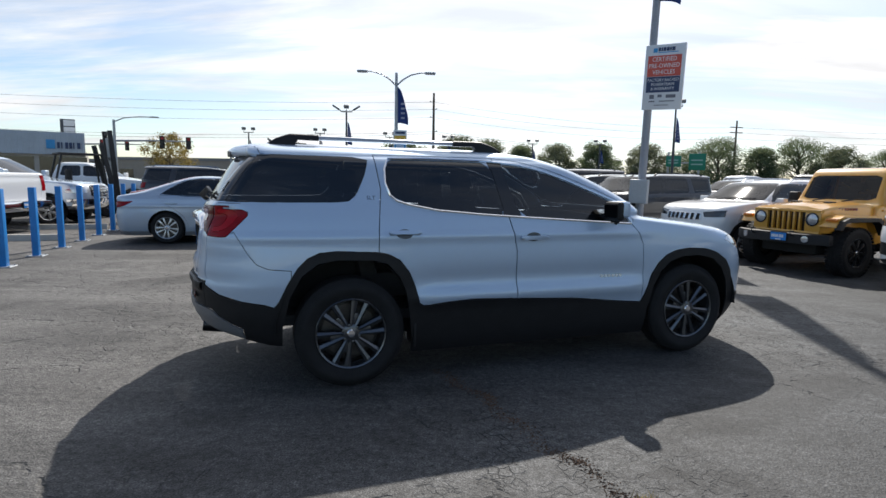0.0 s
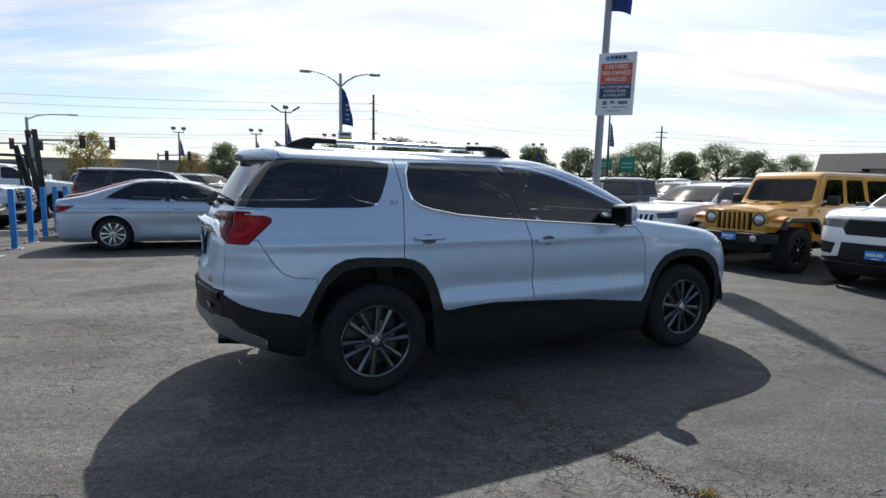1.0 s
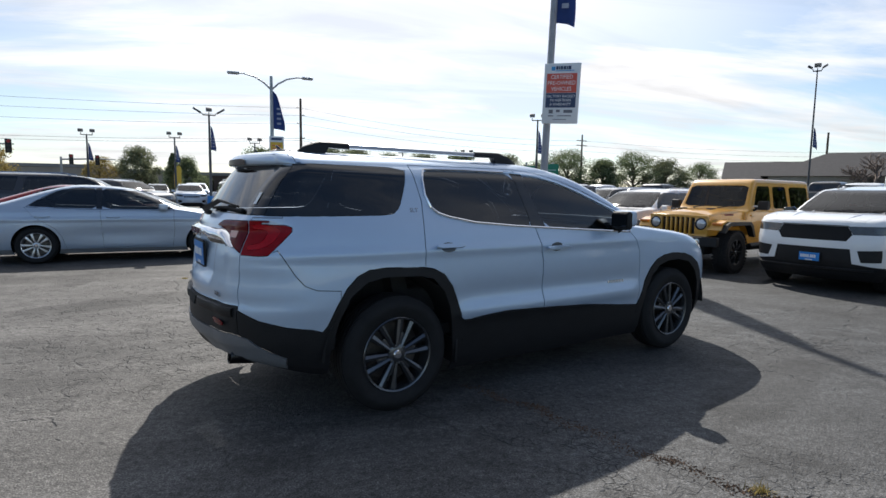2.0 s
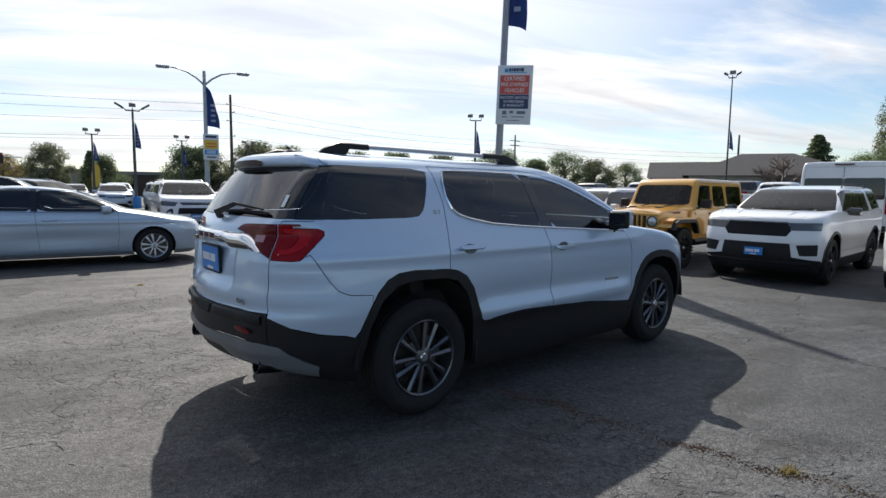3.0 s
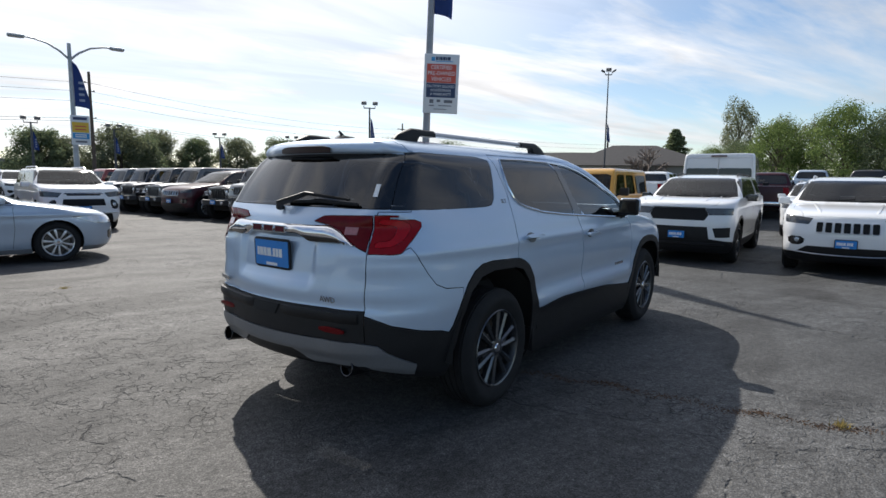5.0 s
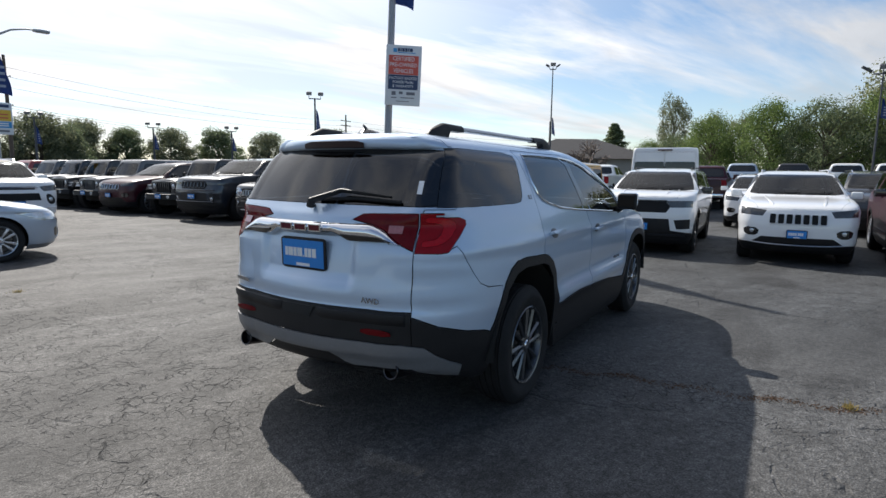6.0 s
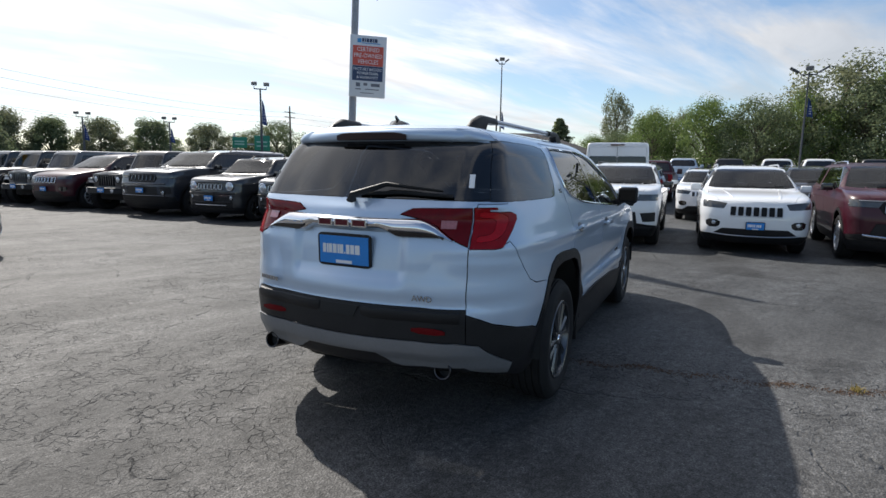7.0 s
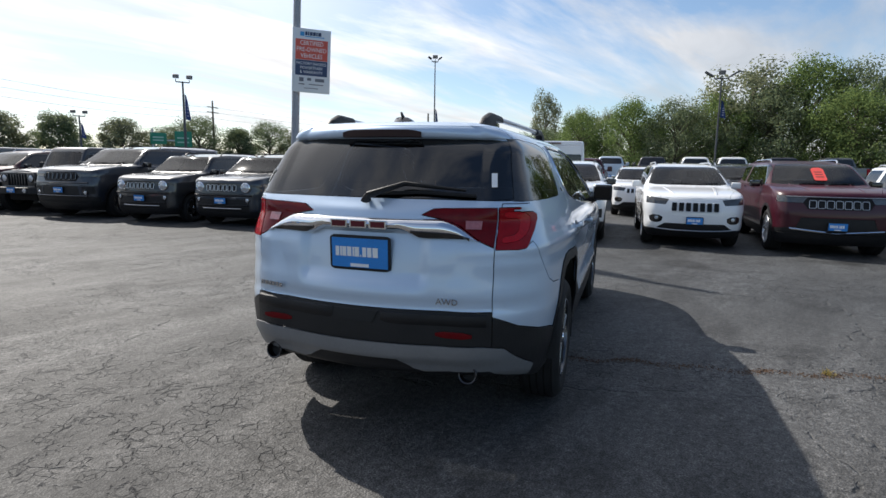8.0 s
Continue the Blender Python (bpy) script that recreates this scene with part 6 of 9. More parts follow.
def pickup(label, m, coat, group="", lifted=0.0):
    car = thing("pickup_truck", label, "truck", m, group)
    wb, r = 3.57, 0.40
    rows = [
        (0.46, 4.45, -1.18, 0.95, 0.2, 0.08, 0.08, 0.02), (0.55, 4.55, -1.22, 0.98, 0.25, 0.08, 0.1, 0.02), (0.80, 4.58, -1.22, 1.0, 0.25, 0.08, 0.1, 0.02), (1.02, 4.55, -1.22, 1.0, 0.25, 0.08, 0.1, 0.02),
        (1.16, 4.45, -1.21, 0.99, 0.25, 0.08, 0.1, 0.02), (1.22, 4.1, -1.20, 0.98, 0.22, 0.08, 0.1, 0.02), (1.27, 3.5, -1.20, 0.965, 0.2, 0.08, 0.1, 0.02), (1.31, 3.1, -1.19, 0.955, 0.18, 0.08, 0.1, 0.02), (1.335, 2.98, -1.14, 0.945, 0.16, 0.08, 0.1, 0.02),
        (1.345, 2.92, 0.50, 0.94, 0.16, 0.08, 0.1, 0.02), (1.40, 2.80, 0.54, 0.91, 0.16, 0.08, 0.1, 0.02), (1.6, 2.45, 0.60, 0.83, 0.15, 0.08, 0.1, 0.02), (1.82, 2.05, 0.66, 0.74, 0.14, 0.1, 0.08, 0.02), (1.90, 1.85, 0.74, 0.66, 0.14, 0.12, 0.06, 0.02), (1.94, 1.5, 1.0, 0.4, 0.1, 0.1, 0.02, 0.0), (1.945, 1.3, 1.2, 0.05, 0.01, 0.01, 0, 0)]
    sh = Shell(rows, 2, 8, 4, 34, 8)
    flank = lambda c, n: abs(c.y) > 0.5 and abs(n.y) > 0.25
    for cx in (0, wb):
        sh.take("hole", [(cx + 0.50 * math.cos(a), 0.42 + 0.50 * math.sin(a)) for a in np.linspace(-0.5, math.pi + 0.5, 14)], "side", flank)
    sh.take("rear_door_window", rounded([(0.84, 1.40), (1.60, 1.38), (1.55, 1.80), (0.92, 1.80)], 1, 0.1), "side", flank)
    sh.take("front_door_window", rounded([(1.70, 1.38), (2.66, 1.36), (2.3, 1.62), (2.0, 1.80), (1.66, 1.80)], 1, 0.1), "side", flank)
    sh.take("windscreen", rounded([(-0.80, 1.37), (0.80, 1.37), (0.66, 1.84), (-0.66, 1.84)], 1, 0.1), "end", lambda c, n: c.x > 1.6 and n.x > 0.2 and c.z > 1.3)
    sh.take("rear_window", rounded([(-0.76, 1.42), (0.76, 1.42), (0.66, 1.80), (-0.66, 1.80)], 1, 0.1), "end", lambda c, n: n.x < -0.3 and c.x > 0)
    sh.take("tail_lamp", [(-9, 0.92), (-1.02, 0.92), (-1.02, 1.28), (-9, 1.28)], "side", lambda c, n: c.x < -0.9 and abs(c.y) > 0.82)
    sh.take("tailgate", rounded([(-0.78, 0.70), (0.78, 0.70), (0.78, 1.31), (-0.78, 1.31)], 1, 0.05), "end", lambda c, n: n.x < -0.4 and c.x < -0.8)
    sh.take("grille", rounded([(-0.62, 0.80), (0.62, 0.80), (0.60, 1.14), (-0.60, 1.14)], 1, 0.12), "end", lambda c, n: c.x > 4 and n.x > 0.3)
    sh.take("headlamp", rounded([(0.64, 0.92), (1.2, 0.92), (1.2, 1.13), (0.64, 1.13)], 1, 0.1), "end", lambda c, n: c.x > 4.1, mirror=True)
    sh.take("front_bumper", [(-9, 0.74), (-9, 0.3), (9, 0.3), (9, 0.74)], "end", lambda c, n: c.x > 4.1)
    sh.take("door", [(0.74, 0.55), (1.66, 0.55), (1.66, 1.30), (1.60, 1.85), (0.86, 1.85), (0.74, 1.35)], "side", flank)
    sh.take("front_door", [(1.66, 0.55), (2.86, 0.55), (2.88, 1.28), (2.3, 1.68), (2.0, 1.85), (1.60, 1.85), (1.66, 1.30)], "side", flank)
    sh.take("cargo_bed", [(-1.3, 0.55), (0.60, 0.55), (0.60, 1.36), (-1.3, 1.36)], "side", lambda c, n: n.x > -0.6)
    for nm in ("body", "cargo_bed", "tailgate"):
        part(nm, sh.emit(nm, gap=0.005), coat, car)
    part("front_bumper", sh.emit("front_bumper", 0.01), CHROME if coat is not BLACK_PAINT else PLASTIC, car)
    part("grille", sh.emit("grille", 0.004), GLOSS, car)
    for k in range(4):
        bm = bmesh.new()
        p, n = sh.end(0.0, 0.86 + 0.08 * k, False)
        box(bm, p.x - 0.01, p.x + 0.02, -0.56, 0.56, 0.85 + 0.08 * k, 0.875 + 0.08 * k, 0.008)
        part("grille_bar", bm, CHROME, car)
    part("windscreen", sh.emit("windscreen", -0.002, 0.006), SCREEN, car)
    part("rear_window", sh.emit("rear_window", -0.002, 0.006), TINT, car)
    for s in (-1, 1):
        on = lambda c, s=s: c.y * s > 0
        for nm, w in (("door", "rear_door_window"), ("front_door", "front_door_window")):
            d = part("door", sh.emit(nm, only=on), coat, car)
            part("window", sh.emit(w, -0.003, 0.006, 0.001, on), TINT, d)
        part("tail_lamp", sh.emit("tail_lamp", 0.004, 0.02, 0.002, on), RED_LENS, car)
        part("headlamp", sh.emit("headlamp", 0.004, 0.02, 0.002, on), LAMP, car)
        bm = bmesh.new()
        box(bm, -0.07, 0.07, -0.12, 0.12, -0.13, 0.13, 0.04, 3, pose(2.62, s * 1.12, 1.42))
        tube(bm, [(2.66, s * 0.93, 1.34), (2.63, s * 1.05, 1.38)], 0.03, 6)
        part("door_mirror", bm, coat, car)
    bm = bmesh.new()
    box(bm, -1.36, -1.18, -0.92, 0.92, 0.52, 0.70, 0.04)
    part("rear_bumper", bm, CHROME, car)
    plate_part(car, Vector((-1.365, 0, 0.62)), Vector((-1, 0, 0)))
    bm = bmesh.new()
    box(bm, -1.0, 4.2, -0.55, 0.55, 0.32, 0.66, 0.04)
    box(bm, 0.7, 2.9, -0.86, 0.86, 0.60, 0.70, 0.02)
    part("underbody", bm, mat("underbody"), car)
    seats(car, (1.9, 1.1), 0.40, 0.72, 0.5)
    bm = bmesh.new()
    for k in (-0.12, 0, 0.12):
        box(bm, 0.74, 0.80, k - 0.04, k + 0.04, 1.875, 1.905, 0.008)
    part("brake_lamp", bm, DARK_RED, car)
    for x in (0, wb):
        for s in (-1, 1):
            put_wheel(car, x, s * 0.86, r, "plain", r, 0.27, 0.24, 6, CHROME if coat is WHITE_PAINT else SILVER_ALLOY, 17 * (x + s))
    return car


def box_van(label, m):
    car = thing("van", label, "van", m)
    rows = [(0.40, 5.0, -1.0, 0.98, 0.2, 0.05, 0.1, 0.0), (0.6, 5.05, -1.02, 1.0, 0.2, 0.05, 0.1, 0.0), (1.1, 5.0, -1.02, 1.02, 0.2, 0.06, 0.1, 0.0), (1.3, 4.6, -1.02, 1.02, 0.2, 0.06, 0.1, 0.0), (1.6, 4.3, -1.02, 1.01, 0.2, 0.06, 0.1, 0.0), (2.2, 3.7, -1.0, 0.985, 0.2, 0.06, 0.1, 0.0),
            (2.5, 3.4, -0.98, 0.96, 0.2, 0.07, 0.1, 0.0), (2.57, 3.2, -0.95, 0.92, 0.15, 0.1, 0.1, 0.0), (2.6, 2.6, -0.6, 0.5, 0.1, 0.1, 0.0, 0.0), (2.605, 1.6, 0.6, 0.05, 0.01, 0.01, 0, 0)]
    sh = Shell(rows, 2, 6, 4, 24, 8)
    flank = lambda c, n: abs(c.y) > 0.5 and abs(n.y) > 0.3
    rear = lambda c, n: n.x < -0.5
    for cx in (0, 4.03):
        sh.take("hole", [(cx + 0.44 * math.cos(a), 0.38 + 0.44 * math.sin(a)) for a in np.linspace(-0.3, math.pi + 0.3, 12)], "side", flank)
    sh.take("rear_window", rounded([(0.012, 1.40), (0.90, 1.40), (0.89, 2.06), (0.012, 2.06)], 1, 0.05), "end", rear, mirror=True)
    sh.take("tail_lamp", [(0.93, 0.95), (1.1, 0.95), (1.1, 1.5), (0.93, 1.5)], "end", rear, mirror=True)
    sh.take("rear_door", [(0.004, 0.62), (0.92, 0.62), (0.90, 2.42), (0.004, 2.42)], "end", rear, mirror=True)
    sh.take("windscreen", [(-0.85, 1.4), (0.85, 1.4), (0.8, 2.05), (-0.8, 2.05)], "end", lambda c, n: n.x > 0.3)
    sh.take("side_window", [(3.1, 1.42), (4.2, 1.36), (3.75, 1.95), (3.15, 1.95)], "side", flank)
    part("body", sh.emit("body"), WHITE_PAINT, car)
    part("windscreen", sh.emit("windscreen"), TINT, car)
    for s in (-1, 1):
        on = lambda c, s=s: c.y * s > 0
        d = part("rear_door", sh.emit("rear_door", only=on, gap=0.005), WHITE_PAINT, car)
        part("rear_window", sh.emit("rear_window", -0.003, 0.01, 0.001, on), GLOSS, d)
        part("tail_lamp", sh.emit("tail_lamp", 0.003, 0.02, 0.001, on), RED_LENS, car)
        part("side_window", sh.emit("side_window", -0.003, 0.01, 0.001, on), TINT, car)
        bm = bmesh.new()
        box(bm, -0.07, 0.07, -0.1, 0.1, -0.17, 0.17, 0.04, 2, pose(4.1, s * 1.22, 1.42))
        tube(bm, [(4.15, s * 0.98, 1.3), (4.1, s * 1.14, 1.32)], 0.03, 6)
        part("door_mirror", bm, PLASTIC, car)
        for x in (0, 4.03):
            put_wheel(car, x, s * 0.86, 0.35, "plain", 0.35, 0.23, 0.21, 8, SILVER_ALLOY)
    bm = bmesh.new()
    box(bm, -1.05, -0.98, -0.22, 0.22, 2.47, 2.52, 0.012)
    part("brake_lamp", bm, mat("smoked_lens"), car)
    bm = bmesh.new()
    box(bm, -1.12, -0.98, -0.98, 0.98, 0.42, 0.60, 0.03)
    part("rear_bumper", bm, PLASTIC, car)
    bm = bmesh.new()
    box(bm, -0.9, 4.7, -0.6, 0.6, 0.3, 0.6, 0.03)
    part("underbody", bm, mat("underbody"), car)
    return car

# ---- vehicles in the rows ----
MESH = mat("grille_mesh", (0.008, 0.008, 0.009), 0.55, vary=0.3, scale=40, bump=0.5, bump_scale=90, spec=0.25)
def face_slim(z, w):
    """Slim lamps joined by a dark grille band, a wide dark intake below."""
    return [
        ("headlamp", [(0.50 * w, z), (0.99 * w, z + 0.01), (0.99 * w, z - 0.11), (0.58 * w, z - 0.12)], LAMP_DARK, True),
        ("grille", [(-0.50 * w, z), (0.50 * w, z), (0.57 * w, z - 0.12), (0.50 * w, z - 0.22), (-0.50 * w, z - 0.22), (-0.57 * w, z - 0.12)], MESH, False),
        ("lower_intake", [(-0.56 * w, z - 0.34), (0.56 * w, z - 0.34), (0.60 * w, z - 0.56), (1.1 * w, z - 0.62), (1.1 * w, z - 1.0), (-1.1 * w, z - 1.0), (-1.1 * w, z - 0.62), (-0.60 * w, z - 0.56)], PLASTIC, False),
        ("side_intake", [(0.66 * w, z - 0.36), (0.96 * w, z - 0.34), (0.96 * w, z - 0.52), (0.72 * w, z - 0.53)], PLASTIC, True)]


def face_slots(z, w, lower=PLASTIC, fog=0.34, mouth=0.48):
    return [
        ("headlamp", [(0.54 * w, z - 0.02), (0.99 * w, z + 0.03), (0.99 * w, z - 0.10), (0.60 * w, z - 0.12)], LAMP_DARK, True),
        ("fog_lamp", rounded([(0.64 * w, z - fog), (0.93 * w, z - fog + 0.02), (0.90 * w, z - fog - 0.13), (0.67 * w, z - fog - 0.13)], 1), GLOSS, True),
        ("lower_intake", [(-0.60 * w, z - mouth), (0.60 * w, z - mouth), (0.80 * w, z - mouth - 0.12), (0.80 * w, z - mouth - 0.24), (-0.80 * w, z - mouth - 0.24), (-0.80 * w, z - mouth - 0.12)], lower, False)]


def face_wagon(z, w):
    """Angular lamps, a slim upper slot, a framed dark grille and hooked side vents."""
    return [
        ("headlamp", [(0.52 * w, z - 0.03), (0.99 * w, z + 0.02), (0.99 * w, z - 0.12), (0.62 * w, z - 0.14)], LAMP_DARK, True),
        ("upper_slot", [(-0.46 * w, z - 0.03), (0.46 * w, z - 0.03), (0.40 * w, z - 0.10), (-0.40 * w, z - 0.10)], MESH, False),
        ("grille", [(-0.50 * w, z - 0.19), (0.50 * w, z - 0.19), (0.54 * w, z - 0.36), (-0.54 * w, z - 0.36)], MESH, False),
        ("side_vent", rounded([(0.66 * w, z - 0.20), (0.80 * w, z - 0.22), (0.92 * w, z - 0.40), (0.80 * w, z - 0.48), (0.68 * w, z - 0.42)], 1), PLASTIC, True),
        ("lower_intake", [(-0.70 * w, z - 0.58), (0.70 * w, z - 0.58), (0.80 * w, z - 1.0), (-0.80 * w, z - 1.0)], PLASTIC, False)]


def face_round(z, w):
    return [
        ("grille", rounded([(-0.88 * w, z + 0.06), (0.88 * w, z + 0.06), (0.86 * w, z - 0.14), (0.6 * w, z - 0.18), (-0.6 * w, z - 0.18), (-0.86 * w, z - 0.14)], 1), GLOSS, False),
        ("lower_intake", [(-0.80 * w, z - 0.30), (0.80 * w, z - 0.30), (0.80 * w, z - 0.60), (-0.80 * w, z - 0.60)], PLASTIC, False)]


def round_lamps(car, sh, y, z, r=0.095):
    for s in (-1, 1):
        p, n = sh.end(s * y, z, False)
        f = lens_frame(p, (n + Vector((2, 0, 0))).normalized())
        bm = bmesh.new()
        lathe(bm, [(r + 0.014, -0.02), (r + 0.016, 0.014), (r, 0.02), (r - 0.008, 0.006)], 24, f)
        h = part("headlamp", bm, CHROME, car)
        bm = bmesh.new()
        lathe(bm, [(r, 0.004), (r * 0.7, 0.02), (0, 0.028)], 20, f)
        part("lamp_lens", bm, LAMP, h)


def nose_bar(car, sh, z, y, r, material, name="bumper_bar", dip=0.0, lift=0.008, flat=0.7):
    """A bead across the nose that follows its curve."""
    pts = []
    for v in np.linspace(-y, y, 17):
        p, n = sh.end(float(v), z + dip * (abs(v) / y) ** 3, False)
        pts.append(p + n * lift)
    bm = bmesh.new()
    tube(bm, pts, r, 8, flat=flat)
    return part(name, bm, material, car)


def bonnet_ridges(car, sh, x0, x1, y0, y1, material):
    """Two raised creases that run down the bonnet."""
    for k in (-1, 1):
        pts = [sh.top(x0 + (x1 - x0) * i / 10, k * (y0 + (y1 - y0) * i / 10))[0] + Vector((0, 0, 0.001)) for i in range(11)]
        bm = bmesh.new()
        tube(bm, pts, [0.004] + [0.028] * 9 + [0.004], 8, flat=0.45)
        part("bonnet_ridge", bm, material, car)


def nose_lamps(car, sh, y, z, r, ring=GLOSS):
    """Small round fog lamps in dark rings."""
    for k in (-1, 1):
        p, n = sh.end(k * y, z, False)
        f = lens_frame(p, (n + Vector((1, 0, 0))).normalized())
        bm = bmesh.new()
        lathe(bm, [(r * 1.5, -0.02), (r * 1.45, 0.010), (r, 0.014), (r * 0.95, 0.004)], 18, f)
        h = part("fog_lamp", bm, ring, car)
        bm = bmesh.new()
        lathe(bm, [(r, 0.004), (r * 0.6, 0.010), (0, 0.012)], 16, f)
        part("lamp_lens", bm, LAMP, h)


LAMP_DARK = mat("dark_lamp_lens", (0.05, 0.053, 0.057), 0.1, 0.2, coat=1.0, vary=0.4, scale=14)
ROW = "cars parked in the row"
BACK = "trucks parked at the back of the lot"

# white three-row SUV with black trim
gc, sh = soft_suv("white three-row SUV with black grille, black roof rails and dark wheels", place(7.55, 7.28, 203.5, 3.05, 1.84), WHITE_PAINT, 3.05, 0.93, 1.12, 1.92, 1.72, face_slim(1.05, 0.91), ("plain", 0.40, 0.265, 0.265, 5, BLACK_ALLOY), 1.1, 0.35, group=ROW, rail=PLASTIC, blunt=0.8)
front_plate(gc, sh, 0.56)
bonnet_ridges(gc, sh, 2.55, 3.75, 0.52, 0.40, WHITE_PAINT)
nose_bar(gc, sh, 0.40, 0.80, 0.022, PLASTIC)
nose_bar(gc, sh, 1.06, 0.46, 0.008, GLOSS, "grille_rim", 0, 0.004)
# the maroon one of the same kind
mar, sh = soft_suv("maroon three-row SUV with chrome-rimmed grille slots and a red sale tag", place(9.25, 2.66, 200.5, 3.09, 1.84), MAROON_PAINT, 3.09, 0.93, 1.12, 1.95, 1.77, face_slim(1.08, 0.93)[:2] + [("lower_intake", [(-0.55, 0.70), (0.55, 0.70), (0.62, 0.53), (1.1, 0.47), (1.1, 0.0), (-1.1, 0.0), (-1.1, 0.47), (-0.62, 0.53)], PLASTIC, False)], ("plain", 0.40, 0.265, 0.265, 10, SILVER_ALLOY), 1.1, 0.35, group=ROW, blunt=0.8)
slots(mar, sh, 7, 0.46, 0.87, 1.01, SILVER_ALLOY, wide=0.82)
front_plate(mar, sh, 0.56)
bonnet_ridges(mar, sh, 2.6, 3.8, 0.52, 0.40, MAROON_PAINT)
nose_bar(mar, sh, 1.075, 0.80, 0.010, SILVER_ALLOY, "grille_rim", 0, 0.004)
bm = bmesh.new()
rows = []
for y in np.linspace(-0.72, 0.72, 15):
    p, n = sh.end(float(y), 0.50 - 0.06 * (1 - abs(y) / 0.72), False)
    rows.append(p + Vector((0.012, 0, 0)))
tube(bm, rows, 0.018, 6)
part("bumper_trim", bm, CHROME, mar)
p, n = sh.end(0.05, 1.46, False)
bm = bmesh.new()
prism(bm, rounded([(-0.11, -0.24), (0.11, -0.24), (0.11, 0.22), (0.06, 0.28), (-0.06, 0.28), (-0.11, 0.22)], 1, 0.1), 0.003, lens_frame(p + n * 0.006, n))
tag = part("sale_tag", bm, mat("red_card", (0.62, 0.06, 0.05), 0.6, vary=0.06), mar, "red cardboard sale tag behind the windscreen", smooth=False)
for z in (0.10, 0.0, -0.10):
    bm = bmesh.new()
    box(bm, -0.07, 0.07, z - 0.02, z + 0.02, 0.003, 0.005, m=lens_frame(p + n * 0.006, n))
    part("tag_bar", bm, mat("dark_red_print"), tag, smooth=False)
# white compact SUV with seven slots
cher, sh = soft_suv("white compact SUV with seven chrome-rimmed grille slots", place(8.58, 4.95, 203.5, 2.71, 1.76), WHITE_PAINT, 2.71, 0.94, 0.97, 1.86, 1.68, face_slots(0.97, 0.88), ("plain", 0.36, 0.225, 0.235, 5, SILVER_ALLOY), 1.0, 0.1, group=ROW, rail=SILVER_ALLOY, blunt=0.45)
slots(cher, sh, 7, 0.43, 0.72, 0.895, SILVER_ALLOY, wide=0.82)
front_plate(cher, sh, 0.55)
bonnet_ridges(cher, sh, 2.3, 3.4, 0.50, 0.38, WHITE_PAINT)
nose_bar(cher, sh, 0.36, 0.70, 0.016, SILVER_ALLOY, "bumper_trim", 0.03)
nose_lamps(cher, sh, 0.68, 0.585, 0.038)
# white compact SUV beside the yellow off-roader
comp, sh = soft_suv("white compact SUV with dark glass and black lower cladding", place(5.75, 11.7, 204, 2.64, 1.7), WHITE_PAINT, 2.64, 0.90, 0.86, 1.82, 1.63, face_slots(0.95, 0.86), ("plain", 0.345, 0.225, 0.225, 5, SILVER_ALLOY), 1.0, 0.15, group=ROW, rail=SILVER_ALLOY, blunt=0.45)
slots(comp, sh, 7, 0.45, 0.76, 0.90, CHROME)
box_jeep("golden yellow four-door off-roader with black flares and chunky tyres", place(6.50, 9.57, 204.5, 3.0, 1.80), YELLOW_PAINT, ROW)
# dark small square SUVs
ren, sh = soft_suv("dark slate small square SUV with round headlamps", place(3.55, 13.75, 204, 2.57, 1.54), BLUE_PAINT, 2.57, 0.80, 0.86, 1.80, 1.69, face_round(0.93, 0.85), ("plain", 0.345, 0.225, 0.22, 5, BLACK_ALLOY), 1.02, 0.75, group=ROW, rail=PLASTIC, blunt=0.9)
slots(ren, sh, 7, 0.40, 0.82, 0.95, SILVER_ALLOY)
round_lamps(ren, sh, 0.60, 0.90)
front_plate(ren, sh, 0.60)
bonnet_ridges(ren, sh, 2.15, 3.1, 0.46, 0.40, BLUE_PAINT)
nose_bar(ren, sh, 0.72, 0.74, 0.030, PLASTIC)
nose_bar(ren, sh, 0.50, 0.66, 0.024, PLASTIC)
nose_bar(ren, sh, 0.43, 0.50, 0.014, SILVER_ALLOY, "bumper_trim")
nose_lamps(ren, sh, 0.64, 0.62, 0.045)
r2 = copy_thing(ren, place(2.62, 15.75, 204, 2.57, 1.54))
repaint(r2, BLUE_PAINT, BLACK_PAINT)
tagged(r2, "black small square SUV with round headlamps")
# big dark SUV
big, sh = soft_suv("large dark slate SUV with a tall square nose", place(1.85, 18.1, 204, 3.12, 1.74), BLUE_PAINT, 3.12, 0.98, 1.3, 2.08, 1.90, face_slim(1.16, 0.98), ("plain", 0.42, 0.275, 0.265, 6, BLACK_ALLOY), 1.17, 0.55, group=ROW, rail=PLASTIC, blunt=0.9)
front_plate(big, sh, 0.72)
slots(big, sh, 7, 0.50, 0.97, 1.13, ALLOY, wide=0.84)
bonnet_ridges(big, sh, 2.6, 3.8, 0.58, 0.48, BLUE_PAINT)
nose_bar(big, sh, 0.90, 0.82, 0.026, BLUE_PAINT)
nose_bar(big, sh, 0.58, 0.80, 0.022, ALLOY, "bumper_trim")
nose_lamps(big, sh, 0.74, 0.66, 0.05)
